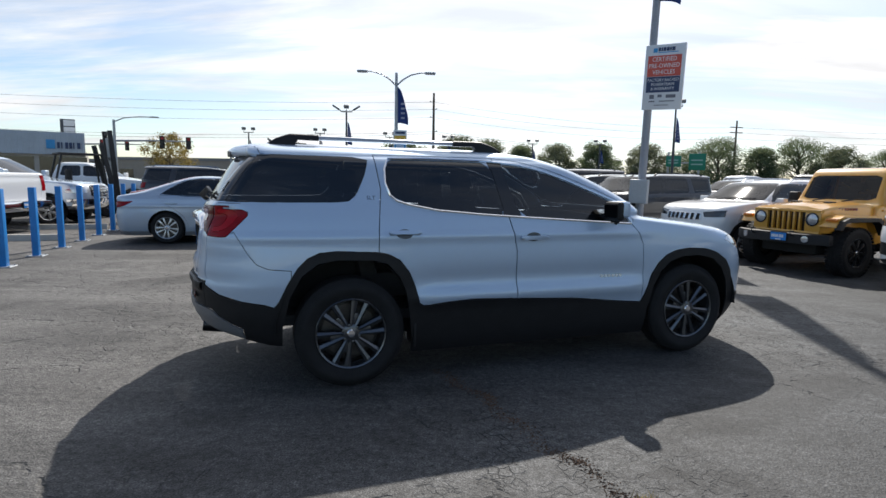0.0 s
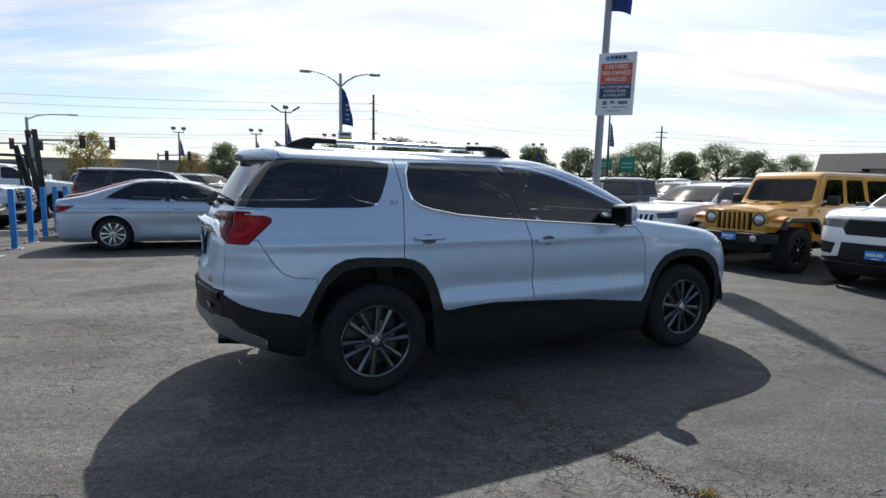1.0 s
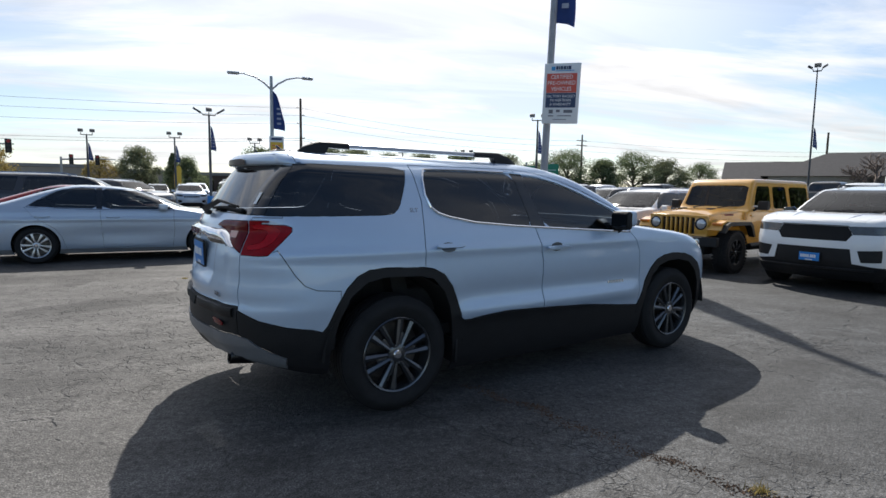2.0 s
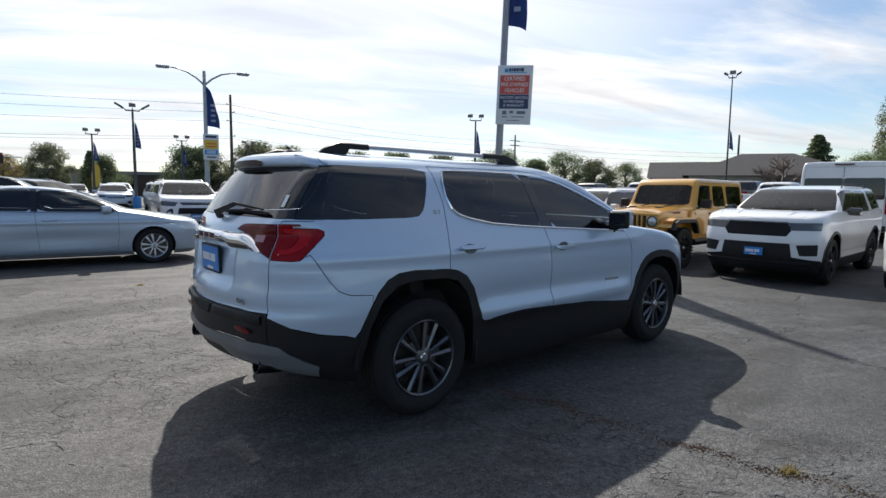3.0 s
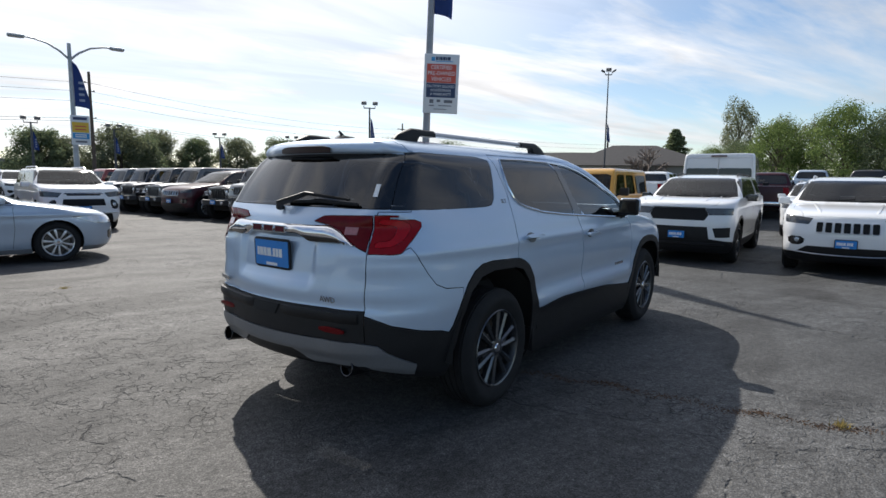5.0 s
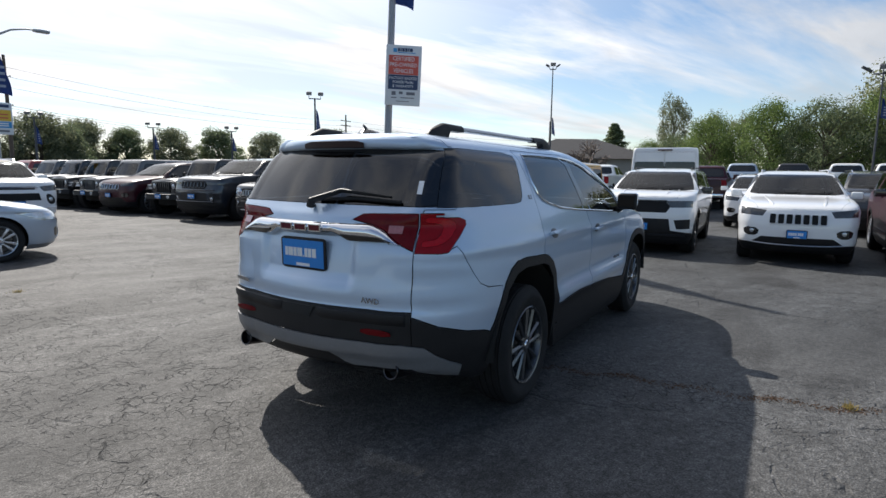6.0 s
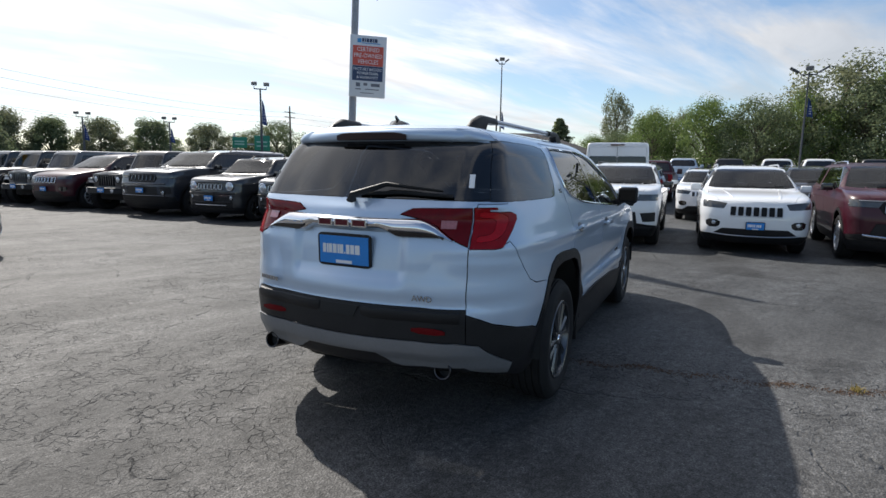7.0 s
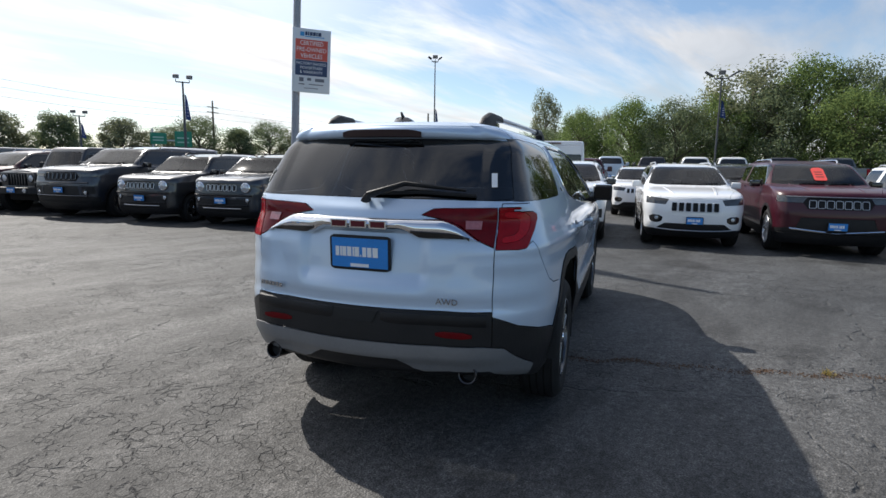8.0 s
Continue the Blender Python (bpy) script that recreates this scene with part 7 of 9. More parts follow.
# off-roaders further along
j1 = box_jeep("black four-door off-roader with a black hard top", place(1.15, 20.4, 204, 3.0, 1.62), BLACK_PAINT, ROW)
g2, sh = soft_suv("dark maroon SUV with chrome-rimmed grille slots", place(0.15, 22.35, 204, 2.92, 1.62), MAROON_PAINT, 2.92, 0.92, 0.98, 1.94, 1.76, face_slots(1.03, 0.92), ("plain", 0.39, 0.265, 0.25, 10, SILVER_ALLOY), 1.05, 0.25, group=ROW)
slots(g2, sh, 7, 0.50, 0.80, 0.98, CHROME)
front_plate(g2, sh, 0.62)
for x, y, c, lab in ((-0.55, 24.3, GREY_PAINT, "grey four-door off-roader with a black hard top"), (-1.35, 26.3, BLACK_PAINT, "black four-door off-roader with a hard top"), (-2.1, 28.3, BLUE_PAINT, "slate four-door off-roader with a hard top"), (-2.9, 30.4, GREY_PAINT, "grey four-door off-roader with roof"), (-3.8, 32.6, RED_PAINT, "red four-door off-roader with a hard top")):
    j = copy_thing(j1, place(x, y, 204, 3.0, 1.62))
    if c is not BLACK_PAINT:
        repaint(j, BLACK_PAINT, c)
    tagged(j, lab)
# silver sedan and its neighbours
sed = sedan("silver four-door sedan with bright alloy-look wheels", pose(-6.48, 12.5, 0, 0, 0, 13.7), SILVER_PAINT)
s2 = copy_thing(sed, pose(-7.9, 15.2, 0, 0, 0, 13.7))
repaint(s2, SILVER_PAINT, RED_PAINT)
tagged(s2, "dark red four-door sedan parked beside the silver one")
k = copy_thing(g2, pose(-9.6, 18.2, 0, 0, 0, 14))
repaint(k, MAROON_PAINT, BLACK_PAINT)
tagged(k, "black SUV with silver roof rails")
# white off-road wagon facing the lot
run, sh = soft_suv("white off-road wagon with a dark slotted grille and roof rails", place(-2.75, 19.3, 284, 2.79, 1.62), WHITE_PAINT, 2.79, 0.92, 1.1, 1.84, 1.70, face_wagon(1.04, 0.91), ("plain", 0.385, 0.265, 0.22, 6, SILVER_ALLOY), 1.08, 0.45, clad=None, rail=SILVER_ALLOY, blunt=0.8)
nose_bar(run, sh, 0.985, 0.44, 0.016, CHROME, "grille_rim")
nose_lamps(run, sh, 0.70, 0.70, 0.05)
bonnet_ridges(run, sh, 2.4, 3.4, 0.44, 0.36, WHITE_PAINT)
nose_bar(run, sh, 0.50, 0.80, 0.03, WHITE_PAINT)
front_plate(run, sh, 0.60)
# next white one past the maroon car
w2 = copy_thing(cher, place(10.0, 0.3, 203, 2.71, 1.76))
tagged(w2, "white compact SUV parked past the maroon one")
# van and trucks behind
van = box_van("tall white panel van seen from its rear doors", pose(17.0, 13.75, gz(17.0, 13.75), 0, 0, 28))
van.scale = (1.12, 1.17, 1.0)
pk = pickup("silver pickup truck with red tail lamps and chrome bumper", pose(32.2, 17.9, gz(32.2, 17.9), 0, 0, 22), SILVER_PAINT, BACK)
for x, y, c, lab in ((33.2, 15.4, BLACK_PAINT, "black pickup truck parked before the thicket"), (34.0, 12.9, WHITE_PAINT, "white pickup truck with roof lamps and dark glass"), (34.5, 10.8, WHITE_PAINT, "white pickup truck with roof lamps and dark glass"), (35.0, 8.1, BLACK_PAINT, "dark pickup truck parked before the thicket"), (35.8, 5.4, GREY_PAINT, "grey pickup truck parked before the thicket"), (20.4, 29.2, WHITE_PAINT, "white pickup truck with an open cargo bed"), (17.6, 30.8, BLACK_PAINT, "dark pickup truck in the back row"), (14.6, 32.4, WHITE_PAINT, "white pickup truck in the back row"), (11.8, 33.8, SILVER_PAINT, "silver pickup truck in the back row"), (22.9, 27.6, GREY_PAINT, "grey pickup truck in the back row"), (25.0, 25.8, BLACK_PAINT, "black pickup truck in the back row"), (21.6, 14.6, MAROON_PAINT, "dark red pickup truck beside the van"), (21.9, 20.9, WHITE_PAINT, "white pickup truck behind the yellow off-roader")):
    j = copy_thing(pk, pose(x, y, gz(x, y), 0, 0, 22))
    if c is not SILVER_PAINT:
        repaint(j, SILVER_PAINT, c)
    tagged(j, lab)
# second row, nose to tail with the first
for x, y, src, old, c, lab in ((17.0, 10.2, comp, WHITE_PAINT, WHITE_PAINT, "white compact SUV in the second row"), (17.4, 7.2, g2, MAROON_PAINT, BLACK_PAINT, "black SUV in the second row"), (18.6, 1.2, g2, MAROON_PAINT, RED_PAINT, "red SUV in the second row"), (19.2, -1.6, comp, WHITE_PAINT, WHITE_PAINT, "white SUV in the second row"), (13.2, 20.6, comp, WHITE_PAINT, BLACK_PAINT, "black compact SUV in the second row"), (12.0, 23.2, g2, MAROON_PAINT, GREY_PAINT, "grey SUV in the second row")):
    j = copy_thing(src, pose(x, y, gz(x, y), 0, 0, 203))
    if c is not old:
        repaint(j, old, c)
    tagged(j, lab, group="cars in the second row")
# trucks past the bollards
j = copy_thing(pk, pose(-12.1, 13.1, 0, 0, 0, 187))
j.scale = (1.07, 1.07, 1.09)
repaint(j, SILVER_PAINT, WHITE_PAINT)
tagged(j, "white pickup truck with a chrome rear bumper", group="trucks past the bollards")
j = copy_thing(pk, pose(-15.25, 15.15, 0, 0, 0, 14))
tagged(j, "silver pickup truck with a barred black grille", group="trucks past the bollards")
j = copy_thing(pk, pose(-17.4, 22.6, 0, 0, 0, 14))
repaint(j, SILVER_PAINT, WHITE_PAINT)
tagged(j, "white pickup truck parked behind the silver sedan", group="trucks past the bollards")
j = copy_thing(g2, pose(-18.4, 18.9, 0, 0, 0, 14))
repaint(j, MAROON_PAINT, BLACK_PAINT)
tagged(j, "black SUV parked behind the silver pickup", group="trucks past the bollards")

# ---- street furniture, signs, trees, buildings ----
STEEL = mat("galvanised_steel", (0.36, 0.38, 0.40), 0.45, 0.6, vary=0.15, scale=5, bump=0.05)
DARK_STEEL = mat("dark_pole_paint", (0.07, 0.075, 0.085), 0.5, 0.2, vary=0.2, scale=5)
POLE_GREY = mat("grey_pole_paint", (0.30, 0.32, 0.36), 0.5, 0.1, vary=0.12, scale=3)
TIMBER = mat("weathered_timber", (0.11, 0.085, 0.065), 0.85, vary=0.3, scale=3, bump=0.3, bump_scale=30)
SIGN_WHITE = mat("sign_white", (0.72, 0.75, 0.78), 0.5, vary=0.04, scale=3)
SIGN_RED = mat("sign_red", (0.62, 0.10, 0.07), 0.5, vary=0.05, scale=4)
NAVY = mat("sign_navy", (0.03, 0.055, 0.13), 0.5, vary=0.06, scale=4)
FLAG = mat("flag_blue", (0.025, 0.06, 0.19), 0.7, vary=0.12, scale=4, bump=0.1)
PALE_CLOTH = mat("pale_cloth", (0.34, 0.38, 0.46), 0.75, vary=0.15, scale=6)
SKYBLUE = mat("sign_blue", (0.04, 0.30, 0.62), 0.45, vary=0.06, scale=4)
SIGN_YELLOW = mat("sign_yellow", (0.75, 0.48, 0.05), 0.5, vary=0.05, scale=4)
ROAD_GREEN = mat("road_sign_green", (0.01, 0.22, 0.13), 0.45, vary=0.08, scale=1)
BOLLARD = mat("bollard_blue", (0.015, 0.20, 0.55), 0.42, vary=0.12, scale=6, bump=0.05)
CONCRETE = mat("concrete", (0.42, 0.40, 0.37), 0.85, vary=0.15, scale=4, bump=0.2)
LAMP_GLASS = mat("lamp_glass", (0.18, 0.19, 0.2), 0.15, coat=0.6)


def sign_pole():
    """The lot's sign pole, out of plumb by a few degrees, with its panel, junction box and flag."""
    lean = Matrix.Rotation(radians(3.5), 4, Vector((0.998, 0.068, 0)))
    m = Matrix.Translation((4.23, 13.82, -0.01)) @ lean @ pose(0, 0, 0, 0, 0, -28)
    t = thing("sign_pole", "leaning grey steel pole with sales sign, junction box and flag", "sign", m)
    bm = bmesh.new()
    lathe(bm, [(0.0, 0.0), (0.17, 0.0), (0.17, 0.03), (0.095, 0.035), (0.09, 3.0), (0.072, 8.85), (0, 8.86)], 20)
    part("pole", bm, POLE_GREY, t)
    r = pose(0, 0, 0, 0, 0, -6)
    bm = bmesh.new()
    box(bm, -0.21, 0.21, -0.24, -0.09, 0.98, 1.54, 0.015, m=r)
    jb = part("junction_box", bm, mat("box_grey", (0.42, 0.44, 0.46), 0.5, vary=0.08, scale=3), t, "light grey metal junction box")
    bm = bmesh.new()
    box(bm, -0.19, 0.19, -0.246, -0.24, 1.0, 1.52, 0.002, 1, m=r)
    part("box_door", bm, mat("box_grey"), jb)
    # panel: frame, white face, coloured fields, lettering
    b = r @ Matrix.Translation((0.335, -0.145, 3.85))
    bm = bmesh.new()
    box(bm, -0.432, 0.432, -0.03, 0.05, -0.71, 0.71, 0.012)
    bmesh.ops.transform(bm, matrix=b, verts=bm.verts)
    panel = part("sign_panel", bm, SIGN_WHITE, t, "white sales sign with red and navy fields")
    def field(name, x0, x1, z0, z1, mt, lift=0.034):
        bm = bmesh.new()
        box(bm, x0, x1, -lift - 0.003, -lift + 0.006, z0, z1)
        bmesh.ops.transform(bm, matrix=b, verts=bm.verts)
        return part(name, bm, mt, panel, smooth=False)
    field("red_field", -0.362, 0.362, 0.02, 0.47, SIGN_RED)
    field("navy_field", -0.362, 0.362, -0.33, 0.012, NAVY)
    def line(words, x, z, size, mt, wide=1.0):
        me = text_mesh(words, size, 0.001)
        me.materials.append(mt)
        part("lettering", me, None, panel, m=b @ Matrix.Translation((x, -0.040, z)) @ pose(0, 0, 0, 90, 0, 0) @ Matrix.Diagonal((wide, 1, 1, 1)))
    for k, wds in enumerate(("CERTIFIED", "PRE-OWNED", "VEHICLES")):
        line(wds, 0, 0.385 - 0.14 * k, 0.135, WHITE, 0.86)
    for k, wds in enumerate(("FACTORY BACKED", "POWERTRAIN", "& WARRANTY")):
        line(wds, 0, -0.065 - 0.095 * k, 0.092, WHITE, 0.86)
    # maker's marks as plain shapes
    field("logo_square", -0.26, -0.17, 0.54, 0.63, SKYBLUE)
    x = -0.15
    for k, w in enumerate((0.05, 0.03, 0.06, 0.06, 0.03, 0.07)):
        field("logo_bar", x, x + w, 0.56, 0.64, NAVY)
        x += w + 0.012
    field("logo_line", -0.15, 0.28, 0.525, 0.542, SKYBLUE)
    for x0, x1, z0, z1 in ((-0.27, -0.17, -0.47, -0.38), (-0.09, 0.0, -0.44, -0.38), (0.09, 0.30, -0.455, -0.385), (-0.28, -0.15, -0.54, -0.515), (-0.05, 0.28, -0.535, -0.515), (-0.16, 0.16, -0.62, -0.605)):
        field("maker_mark", x0, x1, z0, z1, mat("print_grey", (0.16, 0.17, 0.2), 0.6))
    flag(t, 0.075, 5.52, 8.15, 0.47, r, 0.5)
    return t


def flag(t, x, z0, z1, w, m=None, droop=0.3, rows=12):
    """A feather-cut cloth hung along a pole, with folds."""
    bm = bmesh.new()
    g = []
    for i in range(rows + 1):
        u = i / rows
        z = z0 + (z1 - z0) * u
        ww = w * (1 - u) ** 0.55 if u > 0.35 else w * (0.94 + 0.06 * math.sin(u * 9)) * (1 - 0.35) ** 0.55 / (1 - 0.35) ** 0.55 * (1 - 0.35 * u)
        g.append([bm.verts.new((x + ww * k / 5, 0.06 * math.sin(k * 1.3 + u * 5) * k / 5, z - droop * 0.25 * (k / 5) ** 2 * (1 - u))) for k in range(6)])
    for a, b in zip(g, g[1:]):
        for k in range(5):
            bm.faces.new((a[k], a[k + 1], b[k + 1], b[k]))
    r = bmesh.ops.solidify(bm, geom=bm.faces[:], thickness=0.004)
    if m is not None:
        bmesh.ops.transform(bm, matrix=m, verts=bm.verts)
    f = part("flag", bm, FLAG, t, "navy blue cloth flag")
    for i in range(4):
        bm = bmesh.new()
        zc, hz = z0 + (z1 - z0) * (0.14 + 0.13 * i), min(0.04 * (z1 - z0) / 1.5, 0.055)
        box(bm, x + w * 0.28, x + w * 0.62, -0.075, -0.07, zc - hz, zc + hz)
        if m is not None:
            bmesh.ops.transform(bm, matrix=m, verts=bm.verts)
        part("flag_bar", bm, PALE_CLOTH, f, smooth=False)


def flood_pole(x, y, h, heads=2, turn=0.0, with_flag=True, base=True, group="floodlight poles"):
    t = thing("floodlight_pole", "dark steel pole with floodlight heads and a small blue flag" if with_flag else "dark steel pole with floodlight heads", "lamp post", pose(x, y, gz(x, y), 0, 0, turn), group)
    bm = bmesh.new()
    k = 0.65 if heads == 3 and h > 7 else 1.0
    lathe(bm, [(0.0, 0.0), (0.10 * k, 0.0), (0.095 * k, h * 0.5), (0.06 * k, h), (0, h)], 10)
    part("pole", bm, DARK_STEEL, t)
    if base:
        bm = bmesh.new()
        lathe(bm, [(0, 0), (0.30, 0), (0.30, 0.75), (0.27, 0.8), (0, 0.8)], 20)
        part("base", bm, BOLLARD, t, "blue-painted concrete base")
    bm = bmesh.new()
    k3 = 0.55 if h > 7.5 else 1.0
    span = 0.42 * k3 if heads == 3 else 0.45
    tube(bm, [(-span, 0, h - 0.05), (span, 0, h - 0.05)], 0.045, 6)
    part("cross_arm", bm, DARK_STEEL, t)
    xs = (-span, 0, span) if heads == 3 else (-span, span)
    for k, xx in enumerate(xs):
        bm = bmesh.new()
        if heads == 3 and xx:
            s = 1 if xx > 0 else -1
            tube(bm, [(xx, 0, h - 0.05), (xx + s * 0.05, 0, h + 0.10)], 0.03, 6)
            box(bm, -0.30 * k3, 0.30 * k3, -0.16, 0.2, -0.05, 0.06, 0.03, m=pose(xx + s * 0.36 * k3, 0, h + 0.24, 0, -s * 32, 0))
        else:
            tube(bm, [(xx, 0, h - 0.05), (xx, 0, h + 0.15)], 0.03, 6)
            box(bm, -0.20, 0.20, -0.10, 0.10, -0.12, 0.14, 0.03, m=pose(xx, -0.05, h + 0.32, 25, 0, 0))
        hd = part("lamp_head", bm, DARK_STEEL, t)
        if not (heads == 3 and xx):
            bm = bmesh.new()
            box(bm, -0.17, 0.17, -0.11, -0.10, -0.09, 0.11, m=pose(xx, -0.05, h + 0.32, 25, 0, 0))
            part("lamp_face", bm, LAMP_GLASS, hd, smooth=False)
    if with_flag:
        if h > 7.5:
            flag(t, 0.08, h * 0.46, h * 0.60, 0.28, None, 0.8)
        else:
            flag(t, 0.09, h * (0.64 if h > 7.05 else 0.62), h * (0.80 if h > 7.05 else 0.88), 0.36, None, 0.4)
    return t


def street_lamp():
    """Two-armed lamp with banner and small price sign."""
    t = thing("street_lamp", "tall grey two-armed street lamp with navy banner and sign", "lamp post", pose(-3.98, 31.3, 0, 0, 0, 8))
    bm = bmesh.new()
    lathe(bm, [(0.0, 0.0), (0.16, 0.0), (0.13, 0.3), (0.075, 7.25), (0, 7.26)], 16)
    part("pole", bm, STEEL, t)
    for s in (-1, 1):
        bm = bmesh.new()
        tube(bm, [(0, 0, 6.55), (s * 0.35, 0, 6.88), (s * 0.8, 0, 7.15), (s * 1.3, 0, 7.27), (s * 1.65, 0, 7.29)], [0.05, 0.045, 0.04, 0.035, 0.03], 8)
        arm = part("arm", bm, STEEL, t)
        bm = bmesh.new()
        box(bm, s * 1.55 if s > 0 else -2.15, 2.15 if s > 0 else -1.55, -0.14, 0.14, 7.22, 7.33, 0.04)
        hd = part("lamp_head", bm, STEEL, arm)
        bm = bmesh.new()
        box(bm, s * 1.65 if s > 0 else -2.10, 2.10 if s > 0 else -1.65, -0.10, 0.10, 7.205, 7.222)
        part("lamp_face", bm, LAMP_GLASS, hd, smooth=False)
    flag(t, 0.08, 4.55, 6.5, 0.62, None, 0.4)
    bm = bmesh.new()
    box(bm, -0.15, 0.58, -0.16, -0.08, 2.85, 4.15, 0.012)
    p = part("sign_panel", bm, SIGN_WHITE, t, "white price sign with yellow and blue fields")
    for z0, z1, mt, x0, x1 in ((3.40, 3.85, SIGN_YELLOW, -0.10, 0.53), (3.12, 3.37, SKYBLUE, -0.10, 0.53), (3.95, 4.07, NAVY, -0.05, 0.48), (2.95, 3.03, mat("print_grey"), 0.0, 0.44)):
        bm = bmesh.new()
        box(bm, x0, x1, -0.168, -0.158, z0, z1)
        part("field", bm, mt, p, smooth=False)
    for z in (3.52, 3.66, 3.2, 3.29):
        bm = bmesh.new()
        box(bm, 0.0, 0.43, -0.173, -0.166, z - 0.02, z + 0.03)
        part("sign_bar", bm, WHITE if z < 3.4 else SIGN_RED, p, smooth=False)
    return t


def utility_pole(x, y, h, turn=0, arm=False):
    t = thing("utility_pole", "tall weathered timber utility pole with insulators", "utility pole", pose(x, y, 0, 0, 0, turn), "utility poles")
    bm = bmesh.new()
    lathe(bm, [(0.0, 0.0), (0.17, 0.0), (0.15, h * 0.5), (0.11, h), (0, h)], 12)
    part("pole", bm, TIMBER, t)
    for k, f in enumerate((0.91, 0.84, 0.76, 0.62)):
        bm = bmesh.new()
        if arm and k < 2:
            box(bm, -1.1, 1.1, -0.06, 0.06, h * f - 0.06, h * f + 0.06)
            part("cross_arm", bm, TIMBER, t)
        else:
            s = 1 if k % 2 else -1
            tube(bm, [(0, 0, h * f), (s * 0.32, 0, h * f + 0.02)], 0.035, 6)
            lathe(bm, [(0, 0), (0.07, 0.0), (0.05, 0.07), (0.07, 0.1), (0, 0.16)], 8, Matrix.Translation((s * 0.34, 0, h * f)))
            part("insulator", bm, DARK_STEEL, t)
    return t


def wire(a, b, sag, r=0.013, n=20):
    a, b = Vector(a), Vector(b)
    pts = []
    for i in range(n + 1):
        u = i / n
        p = a.lerp(b, u)
        p.z -= sag * 4 * u * (1 - u)
        pts.append(p)
    t = tagged(new("overhead_wire"), "thin dark sagging overhead wire", "cable", "overhead wires")
    bm = bmesh.new()
    tube(bm, pts, r, 4)
    t2 = part("overhead_wire", bm, DARK_STEEL)
    bpy.data.objects.remove(t)
    return tagged(t2, "thin dark sagging overhead wire between poles", "cable", "overhead wires")


def bollard_proto():
    t = thing("bollard", "bright blue square steel bollard on a bolted base plate", "bollard", None, "row of blue bollards")
    bm = bmesh.new()
    box(bm, -0.05, 0.05, -0.05, 0.05, 0.012, 1.2, 0.008)
    part("post", bm, BOLLARD, t)
    bm = bmesh.new()
    box(bm, -0.13, 0.13, -0.13, 0.13, 0.0, 0.014, 0.004, 1)
    part("base_plate", bm, STEEL, t)
    for sx in (-1, 1):
        for sy in (-1, 1):
            bm = bmesh.new()
            lathe(bm, [(0.016, 0), (0.016, 0.014), (0, 0.016)], 6, Matrix.Translation((sx * 0.10, sy * 0.10, 0.014)))
            part("bolt", bm, STEEL, t)
    return t


MAST_BLACK = mat("greasy_black_steel", (0.02, 0.019, 0.019), 0.55, vary=0.35, scale=9, bump=0.2)


def forklift(m):
    t = thing("forklift", "dark forklift with a tall tilted mast standing past the bollards", "forklift", m)
    for name, y, h, tilt in (("inner_mast", 0.32, 2.95, 4), ("outer_mast", 0.46, 2.5, 12)):
        for s in (-1, 1):
            bm = bmesh.new()
            box(bm, -0.07, 0.07, s * y - 0.05, s * y + 0.05, 0.1, h, 0.01, m=pose(0.9, 0, 0, 0, -tilt, 0))
            part(name, bm, MAST_BLACK, t)
    for z in (0.4, 1.2, 2.0, 2.85):
        bm = bmesh.new()
        box(bm, -0.04, 0.04, -0.36, 0.36, z - 0.05, z + 0.05, m=pose(0.9, 0, 0, 0, -4, 0))
        part("mast_bar", bm, MAST_BLACK, t)
    for y in (-0.12, 0.12):
        bm = bmesh.new()
        tube(bm, [(0.86, y, 0.3), (0.70, y, 2.7)], 0.04, 8)
        part("lift_cylinder", bm, STEEL, t)
    bm = bmesh.new()
    box(bm, -1.2, 0.6, -0.5, 0.5, 0.35, 1.05, 0.08)
    box(bm, -1.3, -0.6, -0.5, 0.5, 0.9, 1.25, 0.1)
    part("body", bm, mat("machine_grey", (0.03, 0.03, 0.032), 0.5, vary=0.2, scale=4), t)
    for x in (-1.0, 0.5):
        for s in (-1, 1):
            bm = bmesh.new()
            tube(bm, [(x, s * 0.45, 1.0), (x * 0.75, s * 0.42, 2.1)], 0.035, 6)
            part("guard_post", bm, MAST_BLACK, t)
    bm = bmesh.new()
    box(bm, -0.85, 0.45, -0.48, 0.48, 2.08, 2.14, 0.02)
    part("roof_guard", bm, MAST_BLACK, t)
    bm = bmesh.new()
    box(bm, -0.5, 0.0, -0.25, 0.25, 1.05, 1.2, 0.05)
    box(bm, -0.58, -0.44, -0.25, 0.25, 1.1, 1.6, 0.05)
    part("seat", bm, INTERIOR, t)
    for s in (-1, 1):
        bm = bmesh.new()
        box(bm, 1.0, 2.0, s * 0.28 - 0.05, s * 0.28 + 0.05, 0.12, 0.17, 0.01)
        part("fork", bm, MAST_BLACK, t)
        for x in (-0.9, 0.45):
            put_wheel(t, x, s * 0.5, 0.3, "plain", 0.3, 0.2, 0.16, 6, MAST_BLACK)
    return t


